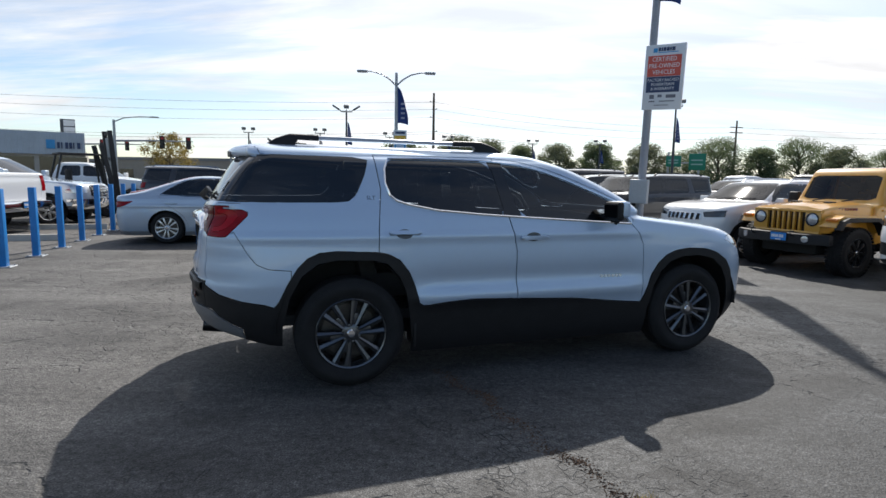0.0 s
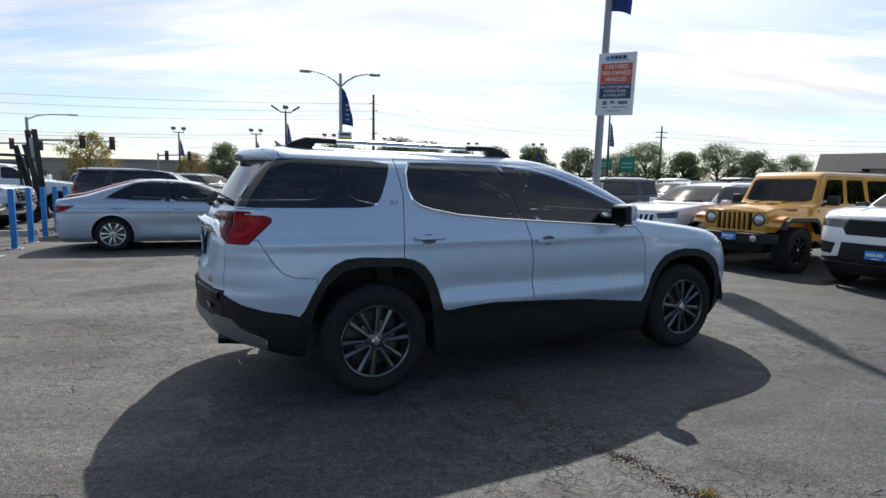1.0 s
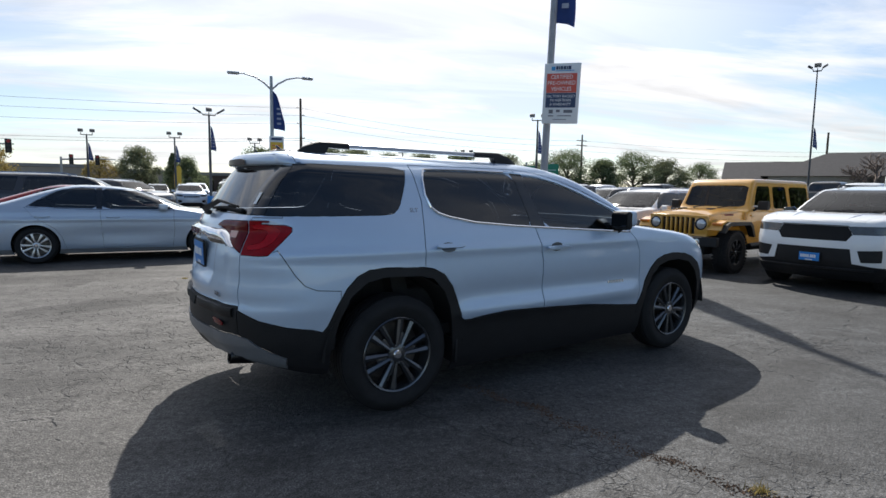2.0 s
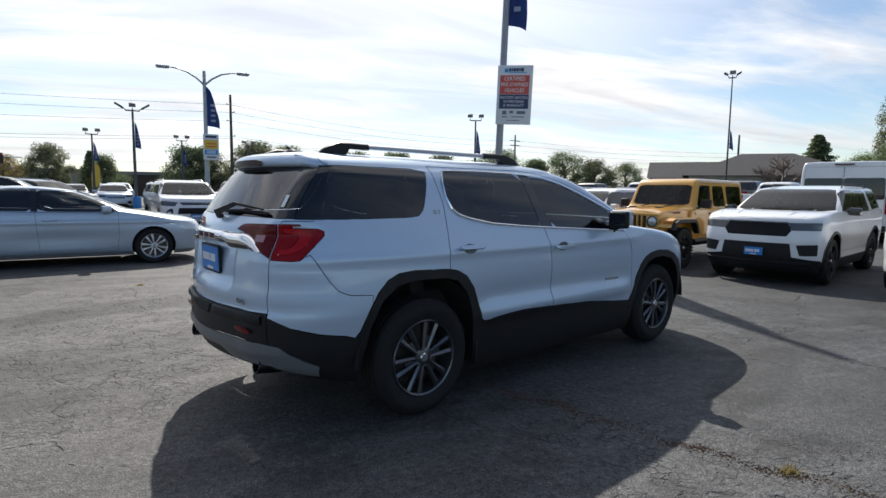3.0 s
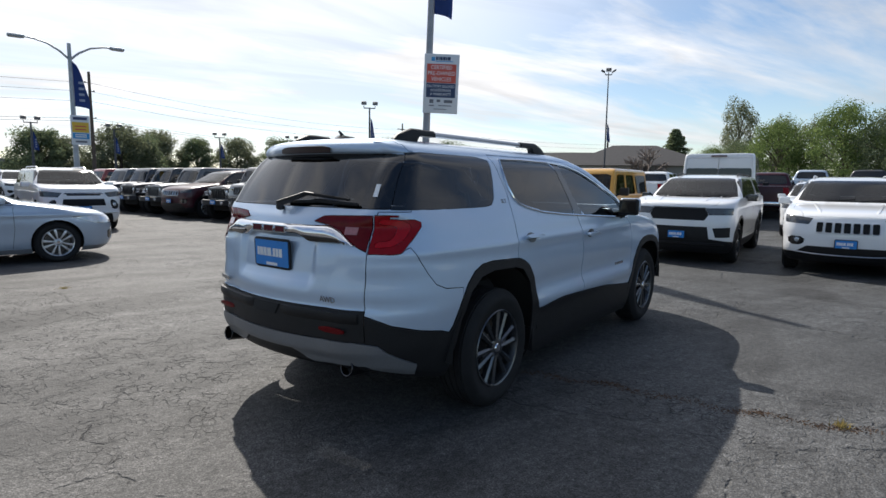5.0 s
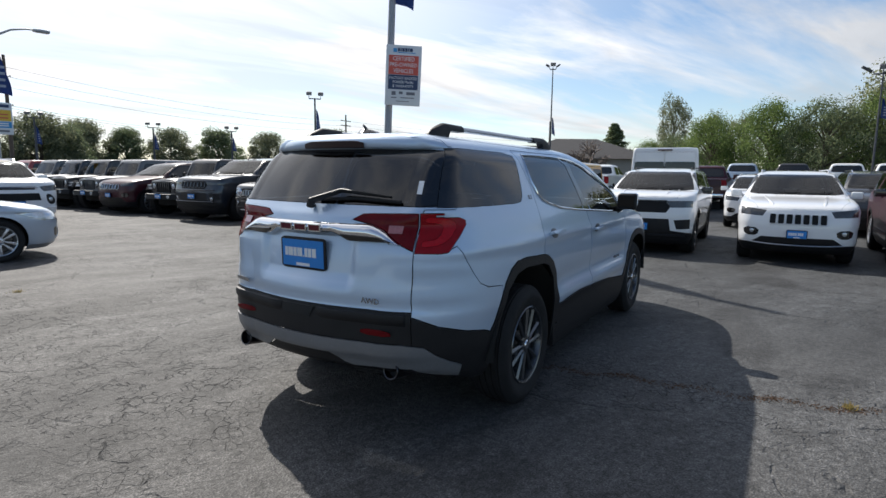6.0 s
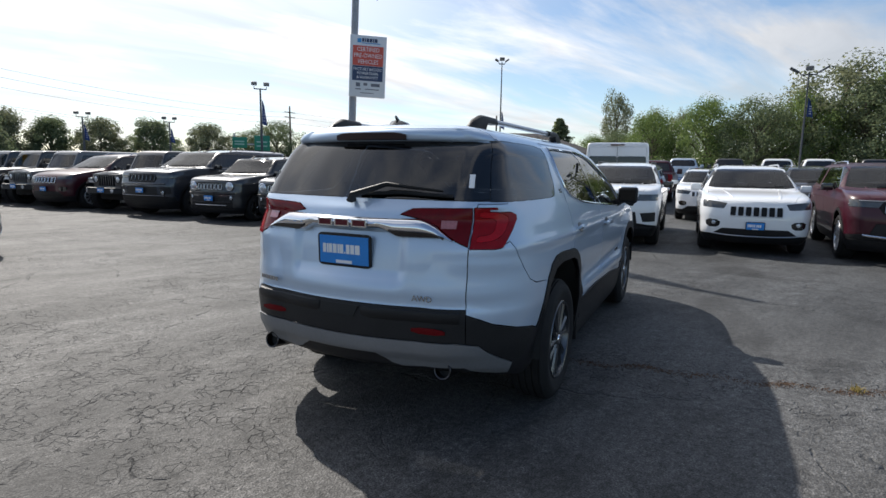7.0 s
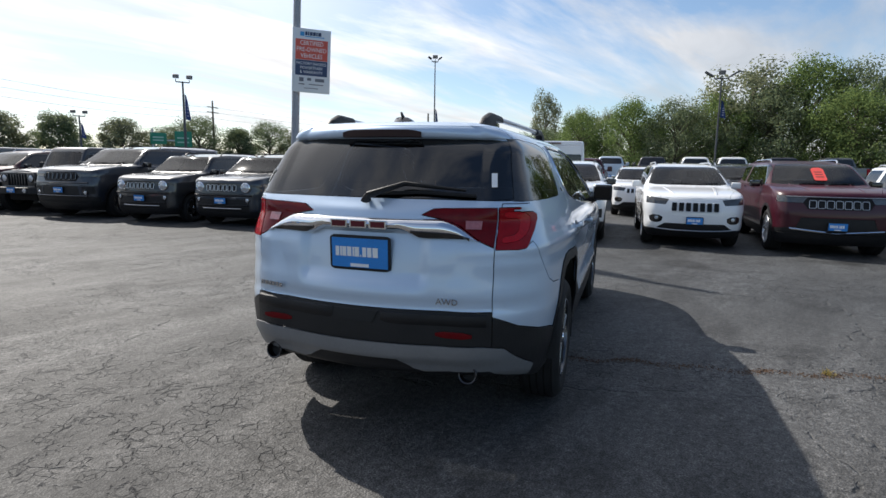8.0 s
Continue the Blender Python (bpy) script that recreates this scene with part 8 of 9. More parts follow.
def leaf_mat(name, col):
    m = bpy.data.materials.new(name)
    m.use_nodes = True
    nt = m.node_tree
    nt.nodes.clear()
    N, L = nt.nodes.new, nt.links.new
    out, mx, d, tr = N("ShaderNodeOutputMaterial"), N("ShaderNodeMixShader"), N("ShaderNodeBsdfDiffuse"), N("ShaderNodeBsdfTranslucent")
    g = N("ShaderNodeNewGeometry")
    tc, nz = N("ShaderNodeTexCoord"), N("ShaderNodeTexNoise")
    nz.inputs["Scale"].default_value = 0.7
    L(tc.outputs["Object"], nz.inputs["Vector"])
    ad = N("ShaderNodeMath"); ad.operation = "ADD"
    L(g.outputs["Random Per Island"], ad.inputs[0]); L(nz.outputs["Fac"], ad.inputs[1])
    r = N("ShaderNodeValToRGB")
    r.color_ramp.elements[0].position, r.color_ramp.elements[1].position = 0.25, 0.8
    mr = N("ShaderNodeMapRange"); mr.inputs[2].default_value = 1.6
    L(ad.outputs[0], mr.inputs[0]); L(mr.outputs[0], r.inputs[0])
    r.color_ramp.elements[0].color = (col[0] * 0.6, col[1] * 0.65, col[2] * 0.7, 1)
    r.color_ramp.elements[1].color = (col[0] * 1.55, col[1] * 1.35, col[2] * 1.1, 1)
    L(r.outputs[0], d.inputs[0]); L(r.outputs[0], tr.inputs[0])
    mx.inputs[0].default_value = 0.5
    L(d.outputs[0], mx.inputs[1]); L(tr.outputs[0], mx.inputs[2]); L(mx.outputs[0], out.inputs[0])
    MATS[name] = m
    return m


GREEN = leaf_mat("green_leaves", (0.145, 0.215, 0.09))
# DEEP and OLIVE are raised and greyed: distance haze put into the leaf colour
DEEP = leaf_mat("deep_green_leaves", (0.15, 0.20, 0.13))
OLIVE = leaf_mat("grey_green_leaves", (0.175, 0.21, 0.15))
AUTUMN = leaf_mat("yellowing_leaves", (0.24, 0.21, 0.09))
BARK = mat("bark", (0.10, 0.08, 0.06), 0.9, vary=0.3, scale=5, bump=0.4, bump_scale=25)
TWIG = mat("grey_twigs", (0.20, 0.165, 0.145), 0.9, vary=0.2, scale=5)
TREES = {}


def tree_meshes(kind, seed, leaves, size, crown, clumps, material, low=0.25):
    """Unit-height tree: trunk with limbs, crown of clumped leaves with gaps."""
    rng = random.Random(seed)
    bm = bmesh.new()
    tips = []
    if kind == "cone":
        tube(bm, [(0, 0, 0), (0.005, 0, 0.5), (0, 0, 0.97)], [0.03, 0.018, 0.004], 8)
        for i in range(clumps):
            u = (i + 0.5) / clumps
            z = low + (1 - low) * u
            rad = crown * (1 - u) ** 0.8 * rng.uniform(0.7, 1.15)
            a = i * 2.4
            for f in (0.45, 0.85):
                tips.append((Vector((math.cos(a) * rad * f, math.sin(a) * rad * f, z - 0.03 * f)), crown * 0.28 * (1.1 - u * 0.7)))
    else:
        tube(bm, [(0, 0, 0), (0.01, 0.008, 0.15), (-0.008, 0.012, 0.4), (0.01, -0.01, 0.7)], [0.035, 0.028, 0.02, 0.008], 8)
        for i in range(clumps):
            a, u = i * 2.39996 + rng.uniform(-0.4, 0.4), (i + 0.5) / clumps
            z = low + (0.97 - low) * u
            env = math.sin(math.pi * min(1, 0.18 + 0.80 * u)) ** 0.6
            rad = crown * env * (rng.uniform(0.35, 1.08))
            c = Vector((math.cos(a) * rad, math.sin(a) * rad, z + rng.uniform(-0.03, 0.03)))
            tips.append((c, rng.uniform(0.07, 0.125) * (0.7 + 0.5 * crown / 0.4)))
            if i % 2 == 0:
                s = Vector((0, 0, max(0.12, z - 0.25)))
                tube(bm, [s, s.lerp(c, 0.5) + Vector((0, 0, 0.03)), c], [0.014, 0.009, 0.003], 5, caps=False)
    trunk = finish(bm, "trunk", BARK, True)
    verts, faces = [], []
    per = leaves // len(tips)
    for c, rad in tips:
        for _ in range(per):
            d = Vector((rng.gauss(0, 1), rng.gauss(0, 1), rng.gauss(0, 0.75)))
            d = d.normalized() * rad * rng.random() ** 0.45 * 1.15
            p = c + d
            n = (d.normalized() + Vector((rng.gauss(0, 0.42), rng.gauss(0, 0.42), rng.gauss(0, 0.42) + 0.3))).normalized()
            t = n.orthogonal().normalized()
            t.rotate(Matrix.Rotation(rng.uniform(0, 6.28), 3, n))
            b = n.cross(t)
            s = size * rng.uniform(0.6, 1.3)
            k = len(verts)
            verts += [p - t * s, p + b * s * 0.55 + n * s * 0.15, p + t * s, p - b * s * 0.55 + n * s * 0.15]
            faces.append((k, k + 1, k + 2, k + 3))
    me = bpy.data.meshes.new("crown")
    me.from_pydata([tuple(v) for v in verts], [], faces)
    me.materials.append(material)
    return trunk, me


def bare_meshes(seed, material):
    """Unit-height leafless tree: limbs fork again and again into fine twigs."""
    rng = random.Random(seed)
    bm, twigs = bmesh.new(), bmesh.new()

    def grow(p, d, length, r, level):
        q = p + d * length
        tube(bm if level < 2 else twigs, [p, p.lerp(q, 0.5) + Vector((rng.gauss(0, 0.02), rng.gauss(0, 0.02), 0)) * length * 2, q], [r, r * 0.82, r * 0.62], 6 if level < 2 else 3, caps=False)
        if level == 5:
            return
        for _ in range(4 if level in (1, 2) else 3):
            e = (d + Vector((rng.gauss(0, 0.55), rng.gauss(0, 0.55), rng.gauss(0.18, 0.3)))).normalized()
            grow(p.lerp(q, rng.uniform(0.55, 1.0)), e, length * rng.uniform(0.58, 0.82), r * 0.70, level + 1)

    grow(Vector((0, 0, 0)), Vector((0.02, 0.01, 1)).normalized(), 0.27, 0.022, 0)
    return finish(bm, "trunk", material, True), finish(twigs, "twigs", material, True)


def tree(kind, x, y, h, label, wide=1.0, turn=0.0, group="trees round the lot"):
    if kind not in TREES:
        k, seed, leaves, size, crown, clumps, mt, low = TREE_KINDS[kind]
        TREES[kind] = bare_meshes(seed, TWIG) if k == "bare" else tree_meshes(k, seed, leaves, size, crown, clumps, mt, low)
    t = thing("tree", label, "tree", pose(x, y, gz(x, y), 0, 0, turn), group)
    t.scale = (h * wide, h * wide, h)
    part("trunk", TREES[kind][0], None, t)
    part("crown" if kind != "bare" else "twigs", TREES[kind][1], None, t)
    return t


TREE_KINDS = {
    "round": ("broad", 3, 15000, 0.018, 0.44, 50, DEEP, 0.07),
    "round_b": ("broad", 11, 15000, 0.018, 0.42, 46, OLIVE, 0.07),
    "bush": ("broad", 17, 17000, 0.0125, 0.50, 52, GREEN, 0.10),
    "bush_b": ("broad", 29, 17000, 0.0125, 0.48, 50, DEEP, 0.08),
    "tall": ("broad", 41, 8000, 0.0125, 0.32, 24, OLIVE, 0.34),
    "autumn": ("broad", 53, 6000, 0.018, 0.46, 30, AUTUMN, 0.2),
    "cone": ("cone", 5, 6000, 0.018, 0.26, 60, DEEP, 0.12),
    "bare": ("bare", 71, 0, 0, 0, 0, BARK, 0),
}

sign_pole()
street_lamp()
for x, y, h, n, tn in ((-9.4, 43.2, 6.6, 3, 12), (-15.0, 56.3, 6.0, 2, 10), (-22.3, 56.2, 6.0, 2, 15), (-7.9, 56.2, 5.7, 2, 5), (-2.2, 60.7, 5.8, 2, 0), (6.9, 60.9, 5.4, 2, -5), (13.7, 59.3, 5.1, 2, -10), (15.4, 43.0, 7.0, 2, -15), (31.7, 33.2, 9.6, 3, -40), (36.6, 12.5, 7.1, 3, -65)):
    flood_pole(x, y, h, n, tn, True, h < 7)
utility_pole(-3.9, 62.1, 10.9)
utility_pole(38.0, 82.0, 10.5, 20, True)
utility_pole(61.0, 60.0, 9.5, 40, True)
utility_pole(-68.0, 52.0, 11.0)
for k, (za, zb) in enumerate(((0.91, 0.91), (0.84, 0.84), (0.76, 0.76), (0.62, 0.62), (0.60, 0.60))):
    wire((-68.0, 52.0, 11.0 * za), (-3.9, 62.1, 10.9 * za), 0.7 + 0.1 * k)
    wire((-3.9, 62.1, 10.9 * za), (38.0, 82.0, 10.5 * za), 0.9)
    wire((38.0, 82.0, 10.5 * za), (90.0, 70.0, 9.5 * za), 0.8)
bp = bollard_proto()
for i in range(13):
    m = pose(-7.0 - 0.425 * i, 8.32 + 1.17 * i, 0, 0, 0, 20 + (i * 37) % 7 - 3)
    if i == 0:
        bp.matrix_basis = m
    else:
        copy_thing(bp, m)
forklift(pose(-12.9, 18.6, 0, 0, 0, 48))
for i, (x, y, a) in enumerate(((-9.0, 9.6, 20), (-9.6, 11.6, 110), (-10.4, 14.3, 110))):
    bm = bmesh.new()
    prism(bm, [(-0.09, 0), (0.09, 0), (0.06, 0.13), (-0.06, 0.13)], 1.8, pose(0, 0.9, 0, 90, 0, 0), 0.01)
    tagged(part("wheel_stop", bm, CONCRETE, None, m=pose(x, y, 0, 0, 0, a)), "pale concrete wheel stop lying on the asphalt", "kerb", "wheel stops")


def traffic_mast(x, y, turn, reach, h, heads, lamp=True):
    t = thing("traffic_light", "steel mast arm with dark hanging traffic signals", "traffic light", pose(x, y, 0, 0, 0, turn), "traffic lights")
    bm = bmesh.new()
    lathe(bm, [(0, 0), (0.17, 0), (0.11, h + (1.9 if lamp else 0.3)), (0, h + (1.9 if lamp else 0.3))], 12)
    part("pole", bm, STEEL, t)
    bm = bmesh.new()
    tube(bm, [(0, 0, h), (reach * 0.5, 0, h + 0.15), (reach, 0, h + 0.2)], [0.10, 0.08, 0.05], 8)
    part("mast_arm", bm, STEEL, t)
    if lamp:
        bm = bmesh.new()
        tube(bm, [(0, 0, h + 1.7), (0.8, 0, h + 2.1), (2.0, 0, h + 2.3), (3.3, 0, h + 2.35)], [0.06, 0.05, 0.04, 0.04], 6)
        box(bm, 3.0, 3.7, -0.14, 0.14, h + 2.28, h + 2.4, 0.03)
        part("lamp_arm", bm, STEEL, t)
    for k, hx in enumerate(heads):
        bm = bmesh.new()
        box(bm, hx - 0.22, hx + 0.22, -0.15, 0.12, h - 0.55, h + 0.62, 0.03)
        s = part("signal_head", bm, mat("signal_black", (0.015, 0.015, 0.015), 0.5), t)
        for j in range(3):
            bm = bmesh.new()
            lathe(bm, [(0.13, 0.0), (0.13, 0.10), (0.11, 0.10), (0.10, 0.02), (0, 0.02)], 14, pose(hx, -0.15, h - 0.32 + 0.36 * j, 90, 0, 0))
            part("signal_lens", bm, mat("red_signal", (0.5, 0.02, 0.02), 0.3) if j == 2 else mat("dark_signal", (0.03, 0.03, 0.03), 0.3), s)
    return t


traffic_mast(-32.6, 50.5, 32, 6.6, 4.6, (3.9, 6.2))
traffic_mast(-31.5, 73.0, 20, 5.5, 4.4, (1.0, 3.6), False)
traffic_mast(-44.0, 62.0, 32, 6.0, 4.9, (2.0, 4.5), False)
# highway signs on a gantry
t = thing("highway_sign", "green highway sign panels on a steel gantry", "road sign", pose(27.0, 73.6, 0.43, 0, 0, -20))
t.scale = (0.7, 0.7, 0.7)
for x in (-1.6, 3.6):
    bm = bmesh.new()
    lathe(bm, [(0, -0.62), (0.2, -0.62), (0.18, 7.3), (0, 7.3)], 10, Matrix.Translation((x, 0.3, 0)))
    part("post", bm, STEEL, t)
for x0, x1, z0, z1 in ((-2.0, 0.6, 4.6, 6.6), (1.9, 4.7, 4.0, 7.0)):
    bm = bmesh.new()
    box(bm, x0, x1, -0.06, 0.06, z0, z1, 0.02)
    p = part("sign_panel", bm, ROAD_GREEN, t, "green road sign with pale bars")
    for zz in (0.35, 0.6):
        bm = bmesh.new()
        box(bm, x0 + 0.4, x1 - 0.5, -0.075, -0.058, z0 + (z1 - z0) * zz - 0.12, z0 + (z1 - z0) * zz + 0.12)
        part("sign_bar", bm, mat("pale_green_print", (0.3, 0.5, 0.42), 0.5), p, smooth=False)
bm = bmesh.new()
box(bm, -1.6, 3.6, 0.2, 0.35, 5.2, 5.45)
part("gantry_beam", bm, STEEL, t)

# trees: far line, then the thicket to the east
far_line = [(-9.6, 80, 7.0, "round"), (-7.4, 82, 6.2, "round_b"), (-1.4, 81, 7.6, "round_b"), (0.6, 83, 6.6, "round"), (3.2, 90, 7.5, "round_b"), (8.5, 91, 7.0, "round"), (14, 90, 7.0, "round_b"), (20.2, 88.5, 7.3, "round"), (27, 86, 6.9, "round_b"), (33, 86, 6.4, "bush_b"), (36.2, 83, 7.9, "bush_b"), (41, 80.5, 6.4, "round"), (45, 78.3, 7.5, "bush_b"), (49, 76, 6.2, "round_b"), (53, 73.5, 5.8, "bush_b")]
for i, (x, y, h, k) in enumerate(far_line):
    tree(k, x, y, h * 0.95, "leafy broad green tree at the far edge of the lot", 1.2, i * 57)
tree("autumn", -36, 66, 6.4, "yellowing broad tree beside the crossing", 1.0)
tree("autumn", -30, 80, 5.0, "yellowing low tree behind the crossing", 1.0, 70)
tree("round_b", -25.5, 80, 6.2, "grey-green tree past the crossing", 1.0, 20)
tree("round", -20.5, 84, 5.4, "green tree past the crossing", 1.0, 130)
tree("cone", -16.4, 61, 4.8, "dark green conifer beside a low shop", 1.2)
tree("cone", 53.7, 43.0, 7.3, "dark green conifer behind the house", 1.7)
tree("tall", 48.8, 32.5, 8.8, "tall airy tree with open crown", 0.62, 10)
tree("tall", 50.5, 29.5, 7.0, "tall airy tree with open crown", 0.8, 80)
tree("bare", 42.5, 37.4, 6.0, "nearly bare tree beside the house", 1.3, 15)
tree("bare", 49.5, 28.0, 6.8, "nearly bare thin tree", 1.2, 60)
for i, (x, y, h, k, w) in enumerate(((52, 37, 5.6, "bush", 1.0), (49, 25.8, 7.6, "tall", 0.9), (38.2, 23.0, 6.3, "bush", 0.95), (38.8, 19.2, 7.2, "bush", 0.85), (39.6, 16.0, 7.0, "bush_b", 0.95), (41.5, 13.6, 7.4, "bush", 0.9), (43.5, 12.2, 10.2, "tall", 1.2), (42.5, 10.4, 8.0, "bush_b", 1.0), (44.8, 8.6, 10.4, "bush", 0.85), (46.0, 5.6, 9.9, "bush_b", 0.8), (41.5, 5.4, 7.3, "bush", 1.0), (42.0, 2.0, 7.2, "bush_b", 1.0), (44.0, -1.5, 8.0, "bush", 1.0), (40.0, 27.0, 5.0, "bush_b", 1.0), (44.5, 16.5, 6.5, "bush_b", 1.2), (45.5, 20.5, 6.0, "bush_b", 1.2))):
    tree(k, x, y, h * 0.86, "dense green tree in the thicket behind the lot" if k != "tall" else "tall open-crowned tree over the thicket", w, i * 77)


def hip_roof(bm, x0, x1, y0, y1, z, rise, over=0.5, ridge=0.45, gable=False):
    ax, bx, ay, by = x0 - over, x1 + over, y0 - over, y1 + over
    ym, d = (ay + by) / 2, 0 if gable else (by - ay) * ridge
    v = [bm.verts.new(c) for c in ((ax, ay, z), (bx, ay, z), (bx, by, z), (ax, by, z), (ax + d, ym, z + rise), (bx - d, ym, z + rise))]
    for f in ((0, 1, 5, 4), (1, 2, 5), (2, 3, 4, 5), (3, 0, 4), (3, 2, 1, 0)):
        bm.faces.new([v[i] for i in f])


def house():
    """Long low house with grey hip roofs and a gabled end."""
    t = thing("house", "long low pale house with grey shingle hip roofs", "house", pose(36.2, 47.8, 0.3, 0, 0, -42))
    siding = mat("pale_siding", (0.45, 0.42, 0.37), 0.75, vary=0.08, scale=2, bump=0.15, bump_scale=8)
    shingle = mat("grey_shingle", (0.042, 0.041, 0.044), 0.9, vary=0.2, scale=3, bump=0.3, bump_scale=12)
    for name, x0, x1, y0, y1, h in (("wall", 0.6, 5.5, 0, 7, 2.7), ("wall", 4.0, 18, -1.5, 8, 2.9)):
        bm = bmesh.new()
        box(bm, x0, x1, y0, y1, 0, h)
        part(name, bm, siding, t, smooth=False)
    bm = bmesh.new()
    hip_roof(bm, 0.6, 6.5, 0, 7, 2.7, 1.75, 0.5, gable=True)
    part("roof", bm, shingle, t, smooth=False)
    bm = bmesh.new()
    hip_roof(bm, 4.0, 18.0, -1.5, 8, 2.9, 2.3, 0.6, 0.5)
    part("roof", bm, shingle, t, smooth=False)
    bm = bmesh.new()
    v = [bm.verts.new(c) for c in ((0.58, 0.0, 2.7), (0.58, 7.0, 2.7), (0.58, 3.5, 4.2))]
    bm.faces.new(v)
    part("gable", bm, mat("white_trim", (0.7, 0.7, 0.68), 0.6, vary=0.05), t, smooth=False)
    for x, y in ((2.0, -0.0), (4.9, -1.5), (7.5, -1.5), (10.0, -1.5), (14, -1.5)):
        bm = bmesh.new()
        box(bm, x - 0.55, x + 0.55, y - 0.06, y + 0.05, 0.95, 2.15, 0.01)
        w = part("window", bm, mat("white_trim"), t)
        for s in (-1, 1):
            bm = bmesh.new()
            box(bm, x + s * 0.25 - 0.22, x + s * 0.25 + 0.22, y - 0.075, y - 0.06, 1.02, 2.08)
            part("pane", bm, GLOSS, w, smooth=False)
    return t


def dealer_building():
    t = thing("showroom", "low grey showroom clad in ribbed metal with a blue logo", "building", pose(-44.8, 43.8, 0, 0, 0, 34))
    clad = mat("ribbed_metal", (0.42, 0.47, 0.53), 0.45, 0.3, vary=0.08, scale=1)
    bm = bmesh.new()
    box(bm, -14, 11.5, 0.05, 12, 0, 3.6)
    part("wall", bm, mat("pale_siding"), t, smooth=False)
    bm = bmesh.new()
    box(bm, -14, 11.5, -0.3, 0.1, 3.2, 5.2)
    f = part("fascia", bm, clad, t, smooth=False)
    for i in range(64):
        bm = bmesh.new()
        x = 11.4 - i * 0.4
        box(bm, x - 0.12, x, -0.36, -0.3, 3.2, 5.2, 0.02, 1)
        part("rib", bm, clad, f)
    for i in range(6):
        bm = bmesh.new()
        box(bm, -12 + i * 4, -8.4 + i * 4, 0.0, 0.06, 0.3, 3.0)
        part("window", bm, GLOSS, t, smooth=False)
    bm = bmesh.new()
    box(bm, 8.6, 9.25, -0.44, -0.36, 3.7, 4.5, 0.02)
    part("logo_square", bm, SKYBLUE, t)
    for k, w in enumerate((0.45, 0.2, 0.5, 0.5, 0.2, 0.55)):
        bm = bmesh.new()
        x = 9.4 + k * 0.3
        box(bm, x, x + w * 0.45, -0.42, -0.36, 3.75, 4.3, 0.02)
        part("logo_bar", bm, NAVY, t)
    return t


def low_shops():
    t = thing("shop_row", "long low brown and beige shop row on the far side", "building", pose(-60, 92, 0, 0, 0, 3))
    brown, beige = mat("brown_brick", (0.10, 0.07, 0.055), 0.85, vary=0.15, scale=2), mat("beige_render", (0.36, 0.31, 0.25), 0.8, vary=0.1, scale=1)
    for x0, x1, h, mt in ((0, 26, 4.4, beige), (26, 38, 3.8, beige), (38, 56, 3.6, brown), (-24, 0, 4.0, brown)):
        bm = bmesh.new()
        box(bm, x0, x1, 0, 14, 0, h, 0.05, 1)
        w = part("wall", bm, mt, t, smooth=False)
        bm = bmesh.new()
        box(bm, x0 - 0.1, x1 + 0.1, -0.15, 0.3, h - 0.35, h + 0.15, 0.03, 1)
        part("parapet", bm, mat("dull_trim", (0.25, 0.24, 0.23), 0.7, vary=0.1), w)
        n = int((x1 - x0) / 4)
        for i in range(n):
            bm = bmesh.new()
            xx = x0 + 1 + i * (x1 - x0) / n
            box(bm, xx, xx + 2.2, -0.08, 0.02, 0.4, 2.5, 0.02, 1)
            part("window", bm, GLOSS, w)
    return t


house()
dealer_building()
low_shops()
t = thing("pylon_sign", "tall white pylon sign with grey panels", "sign", pose(-41.5, 56.6, 0, 0, 0, 35))
bm = bmesh.new()
box(bm, -0.65, 0.65, -0.25, 0.25, 0, 7.1, 0.03)
part("cabinet", bm, DARK_STEEL, t)
for k in range(6):
    bm = bmesh.new()
    box(bm, -0.35, 0.62, -0.30, -0.25, 2.9 + k * 0.7, 3.5 + k * 0.7, 0.02, 1)
    part("panel", bm, SIGN_WHITE, t)
t = thing("feather_flag", "yellow feather flag on a thin mast", "flag", pose(-15.9, 59.2, 0, 0, 0, 10))
bm = bmesh.new()
tube(bm, [(0, 0, 0), (0, 0, 2.6), (0.15, 0, 3.3), (0.5, 0, 3.6)], 0.03, 6)
part("mast", bm, DARK_STEEL, t)
bm = bmesh.new()
prism(bm, [(0.02, 1.3), (0.65, 1.5), (0.7, 3.2), (0.5, 3.55), (0.15, 3.3), (0.02, 2.6)], 0.01, pose(0, 0, 0, 90, 0, 0))
part("cloth", bm, SIGN_YELLOW, t)
t = thing("monument_sign", "small white gabled monument sign", "sign", pose(22.5, 58.0, 0, 0, 0, -20))
bm = bmesh.new()
prism(bm, [(-0.7, 0), (0.7, 0), (0.7, 2.1), (0, 2.6), (-0.7, 2.1)], 0.4, pose(0, 0.2, 0, 90, 0, 0), 0.03)
part("stone", bm, mat("white_trim"), t)
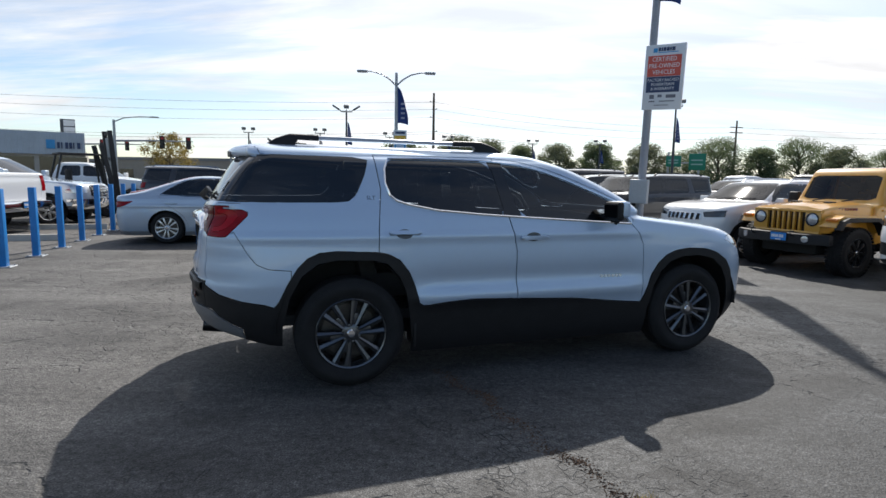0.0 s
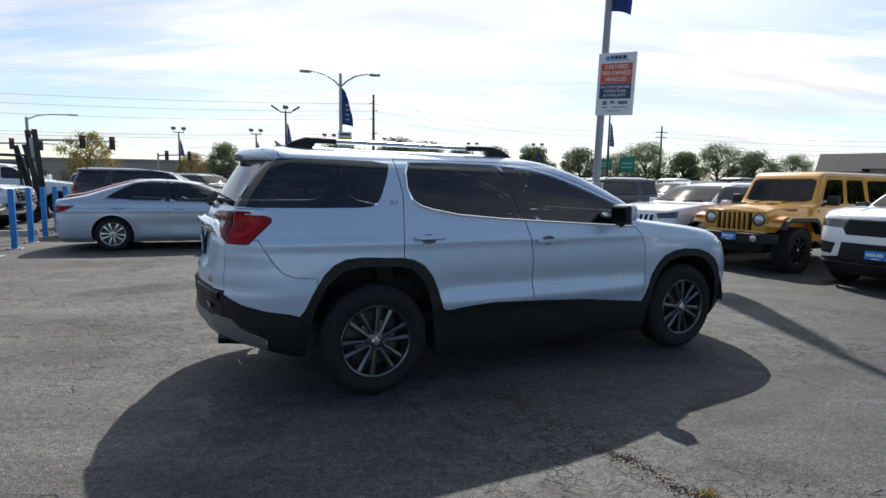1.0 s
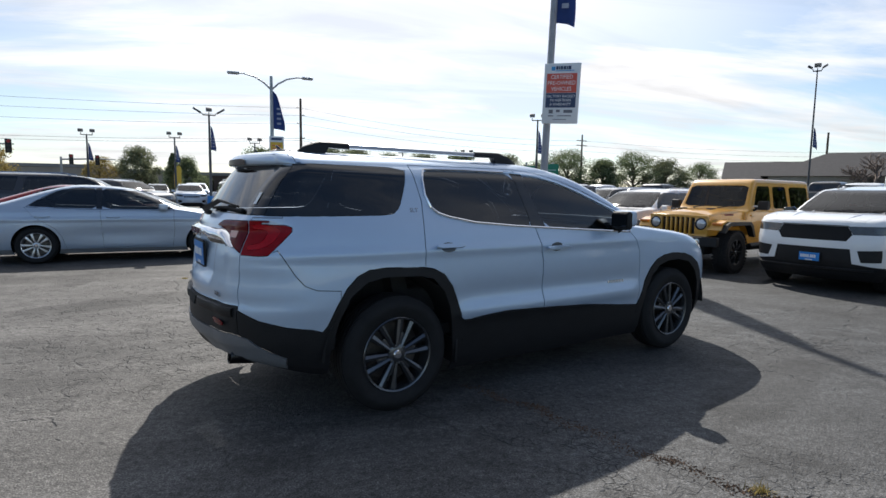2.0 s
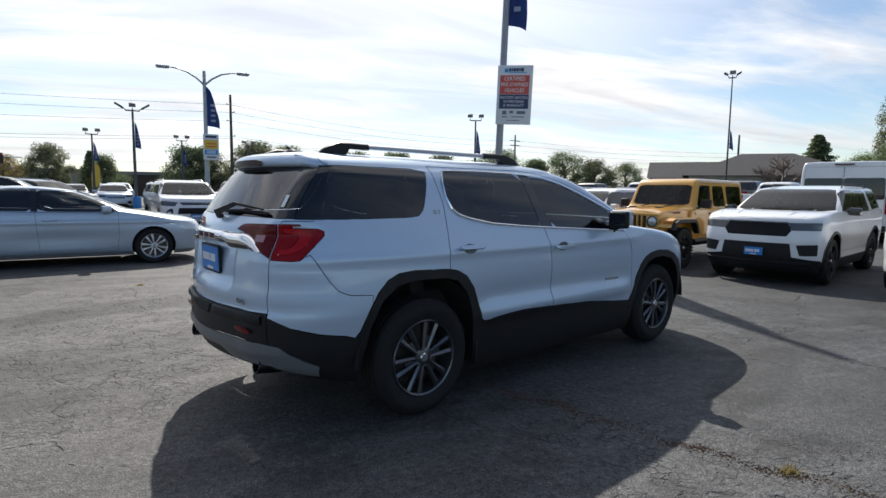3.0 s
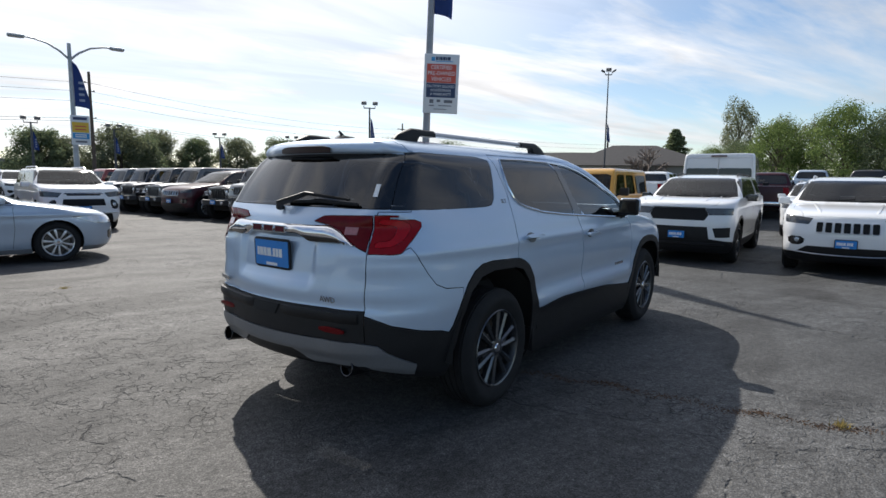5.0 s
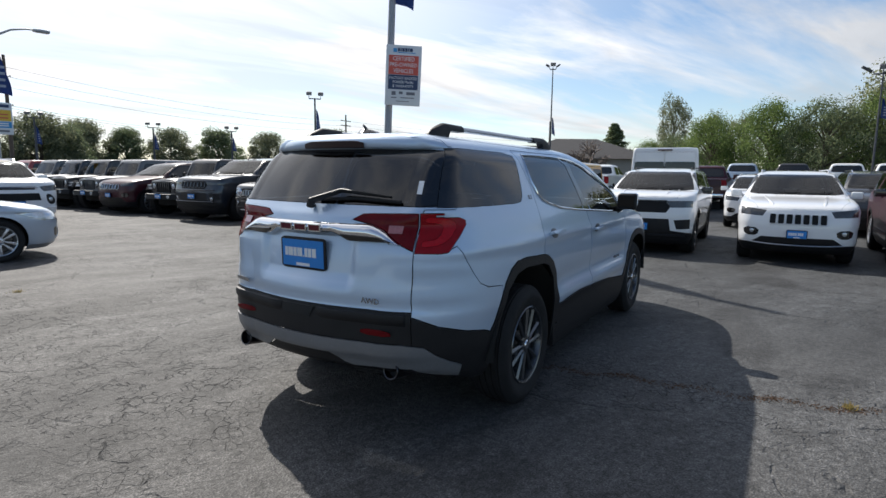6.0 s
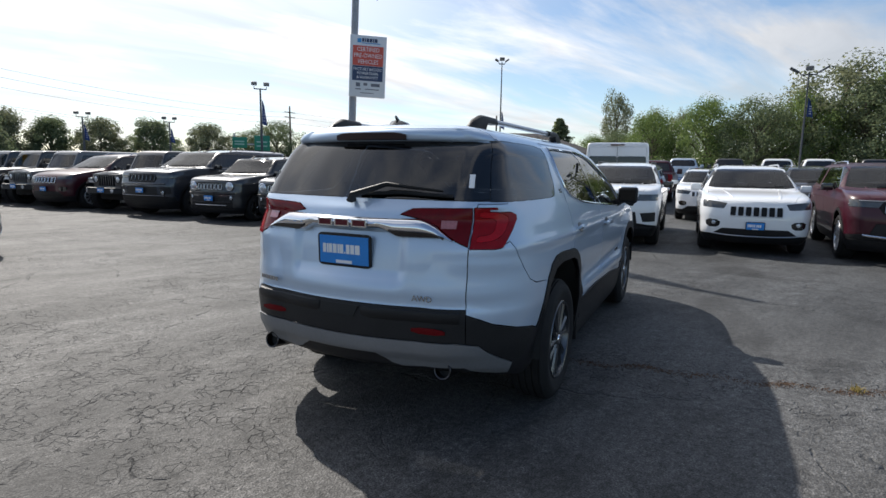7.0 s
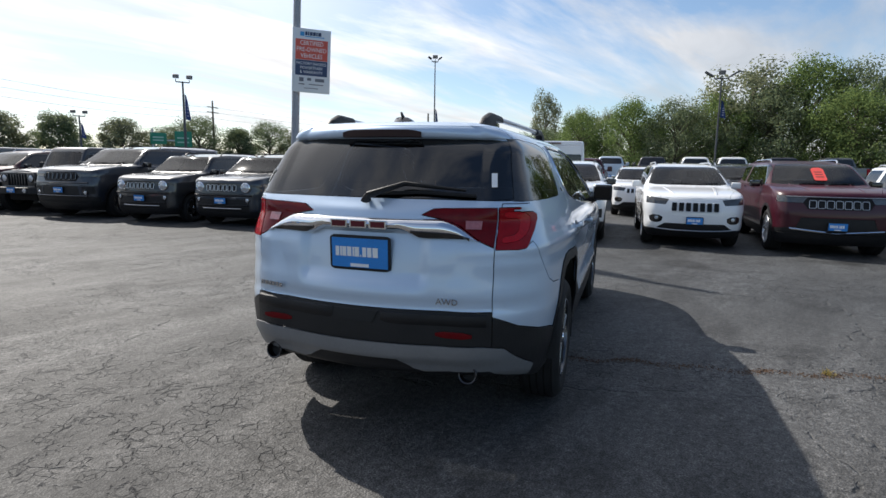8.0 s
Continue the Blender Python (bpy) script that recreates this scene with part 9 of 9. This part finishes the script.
# far parked cars
rng = random.Random(7)
protos = [(g2, MAROON_PAINT), (comp, WHITE_PAINT), (sed, SILVER_PAINT), (cher, WHITE_PAINT)]
coats = [(BLACK_PAINT, "black"), (GREY_PAINT, "grey"), (WHITE_PAINT, "white"), (SILVER_PAINT, "silver"), (BLUE_PAINT, "slate blue"), (BLACK_PAINT, "black")]
spots = [(-7.5 - 2.7 * i, 40.5 - 0.4 * i, 285) for i in range(6)] + [(-6.0 - 2.8 * i, 48.5, 285) for i in range(5)] + [(-15.0, 27.5, -30)] + [(-12.2 - 2.0 * i, 31.5 - 1.0 * i, -30) for i in range(3)]
for i, (x, y, a) in enumerate(spots):
    src, old = protos[i % 4]
    c, word = coats[rng.randrange(len(coats))]
    j = copy_thing(src, pose(x, y, 0, 0, 0, a + rng.uniform(-2, 2)))
    if c is not old:
        repaint(j, old, c)
    tagged(j, "%s car parked in the far part of the lot" % word, group="cars far across the lot")

# ---- the lot ----
def ground():
    bm = bmesh.new()
    nx = 60
    xs = [-600, -200, -80] + list(np.linspace(-40, 50, nx)) + [90, 220, 600]
    ys = [-600, -100, -40] + list(np.linspace(-15, 60, nx)) + [90, 150, 300, 700]
    g = [[bm.verts.new((x, y, gz(x, y))) for y in ys] for x in xs]
    for a, b in zip(g, g[1:]):
        for k in range(len(ys) - 1):
            bm.faces.new((a[k], b[k], b[k + 1], a[k + 1]))
    return tagged(part("ground", bm, MATS["asphalt"]), "worn grey cracked asphalt of a car lot", "ground", kind="structure")


def debris(name, pts, spread, count, material, label, seed=1):
    """Loose chips of dirt and dead needles lying along a joint in the asphalt, thicker in places."""
    rng = random.Random(seed)
    legs = [math.hypot(b[0] - a[0], b[1] - a[1]) for a, b in zip(pts, pts[1:])]
    total = sum(legs)
    verts, faces = [], []
    while len(faces) < count:
        u = rng.random()
        if rng.random() > 0.25 + 0.75 * abs(math.sin(u * 9 + seed) * math.sin(u * 23)):
            continue
        d, k = u * total, 0
        while d > legs[k]:
            d -= legs[k]
            k += 1
        a, b = Vector((*pts[k], 0)), Vector((*pts[k + 1], 0))
        way = (b - a).normalized()
        p = a.lerp(b, d / legs[k]) + Vector((-way.y, way.x, 0)) * (rng.gauss(0, spread) + 0.03 * math.sin(u * 40))
        l, w, t = rng.uniform(0.003, 0.011), rng.uniform(0.002, 0.005), rng.uniform(0, math.pi)
        e, f = Vector((math.cos(t), math.sin(t), 0)), Vector((-math.sin(t), math.cos(t), 0))
        n = len(verts)
        verts += [p - e * l + Vector((0, 0, 0.001)), p + f * w + Vector((0, 0, 0.001)), p + e * l + Vector((0, 0, 0.001)), p - f * w + Vector((0, 0, 0.001)), p + Vector((0, 0, rng.uniform(0.003, 0.008)))]
        faces += [(n, n + 3, n + 4), (n + 3, n + 2, n + 4), (n + 2, n + 1, n + 4), (n + 1, n, n + 4)]
    me = bpy.data.meshes.new(name)
    me.from_pydata([tuple(v) for v in verts], [], faces)
    me.materials.append(material)
    return tagged(part(name, me, None), label, "debris", kind="stuff")


DIRT = mat("brown_dirt", (0.10, 0.062, 0.04), 0.95, vary=0.5, scale=12, bump=0.5, bump_scale=60)
debris("dirt_in_crack", [(-0.15, 4.3), (0.2, 3.85), (0.38, 3.48), (0.51, 3.2), (0.63, 3.04), (0.78, 2.8), (0.95, 2.55), (1.12, 2.33), (1.35, 2.0), (1.6, 1.6)], 0.028, 7000, DIRT, "brown dirt and dead needles filling a long crack", seed=3)


def weed(x, y, n, seed):
    rng = random.Random(seed)
    bm = bmesh.new()
    for _ in range(n):
        a, l = rng.uniform(0, 6.28), rng.uniform(0.02, 0.06)
        b = Vector((x + rng.gauss(0, 0.03), y + rng.gauss(0, 0.02), 0))
        d = Vector((math.cos(a), math.sin(a), rng.uniform(0.5, 1.6))).normalized() * l
        s = Vector((-math.sin(a), math.cos(a), 0)) * 0.003
        bm.faces.new([bm.verts.new(b - s), bm.verts.new(b + s), bm.verts.new(b + d)])
    return tagged(part("weed", bm, AUTUMN, smooth=False), "small dry weed tuft growing from a crack", "weed", kind="stuff")


weed(0.93, 2.62, 90, 1)
weed(-3.3, 9.6, 60, 2)
ground()
hero_suv(HERO_AT)
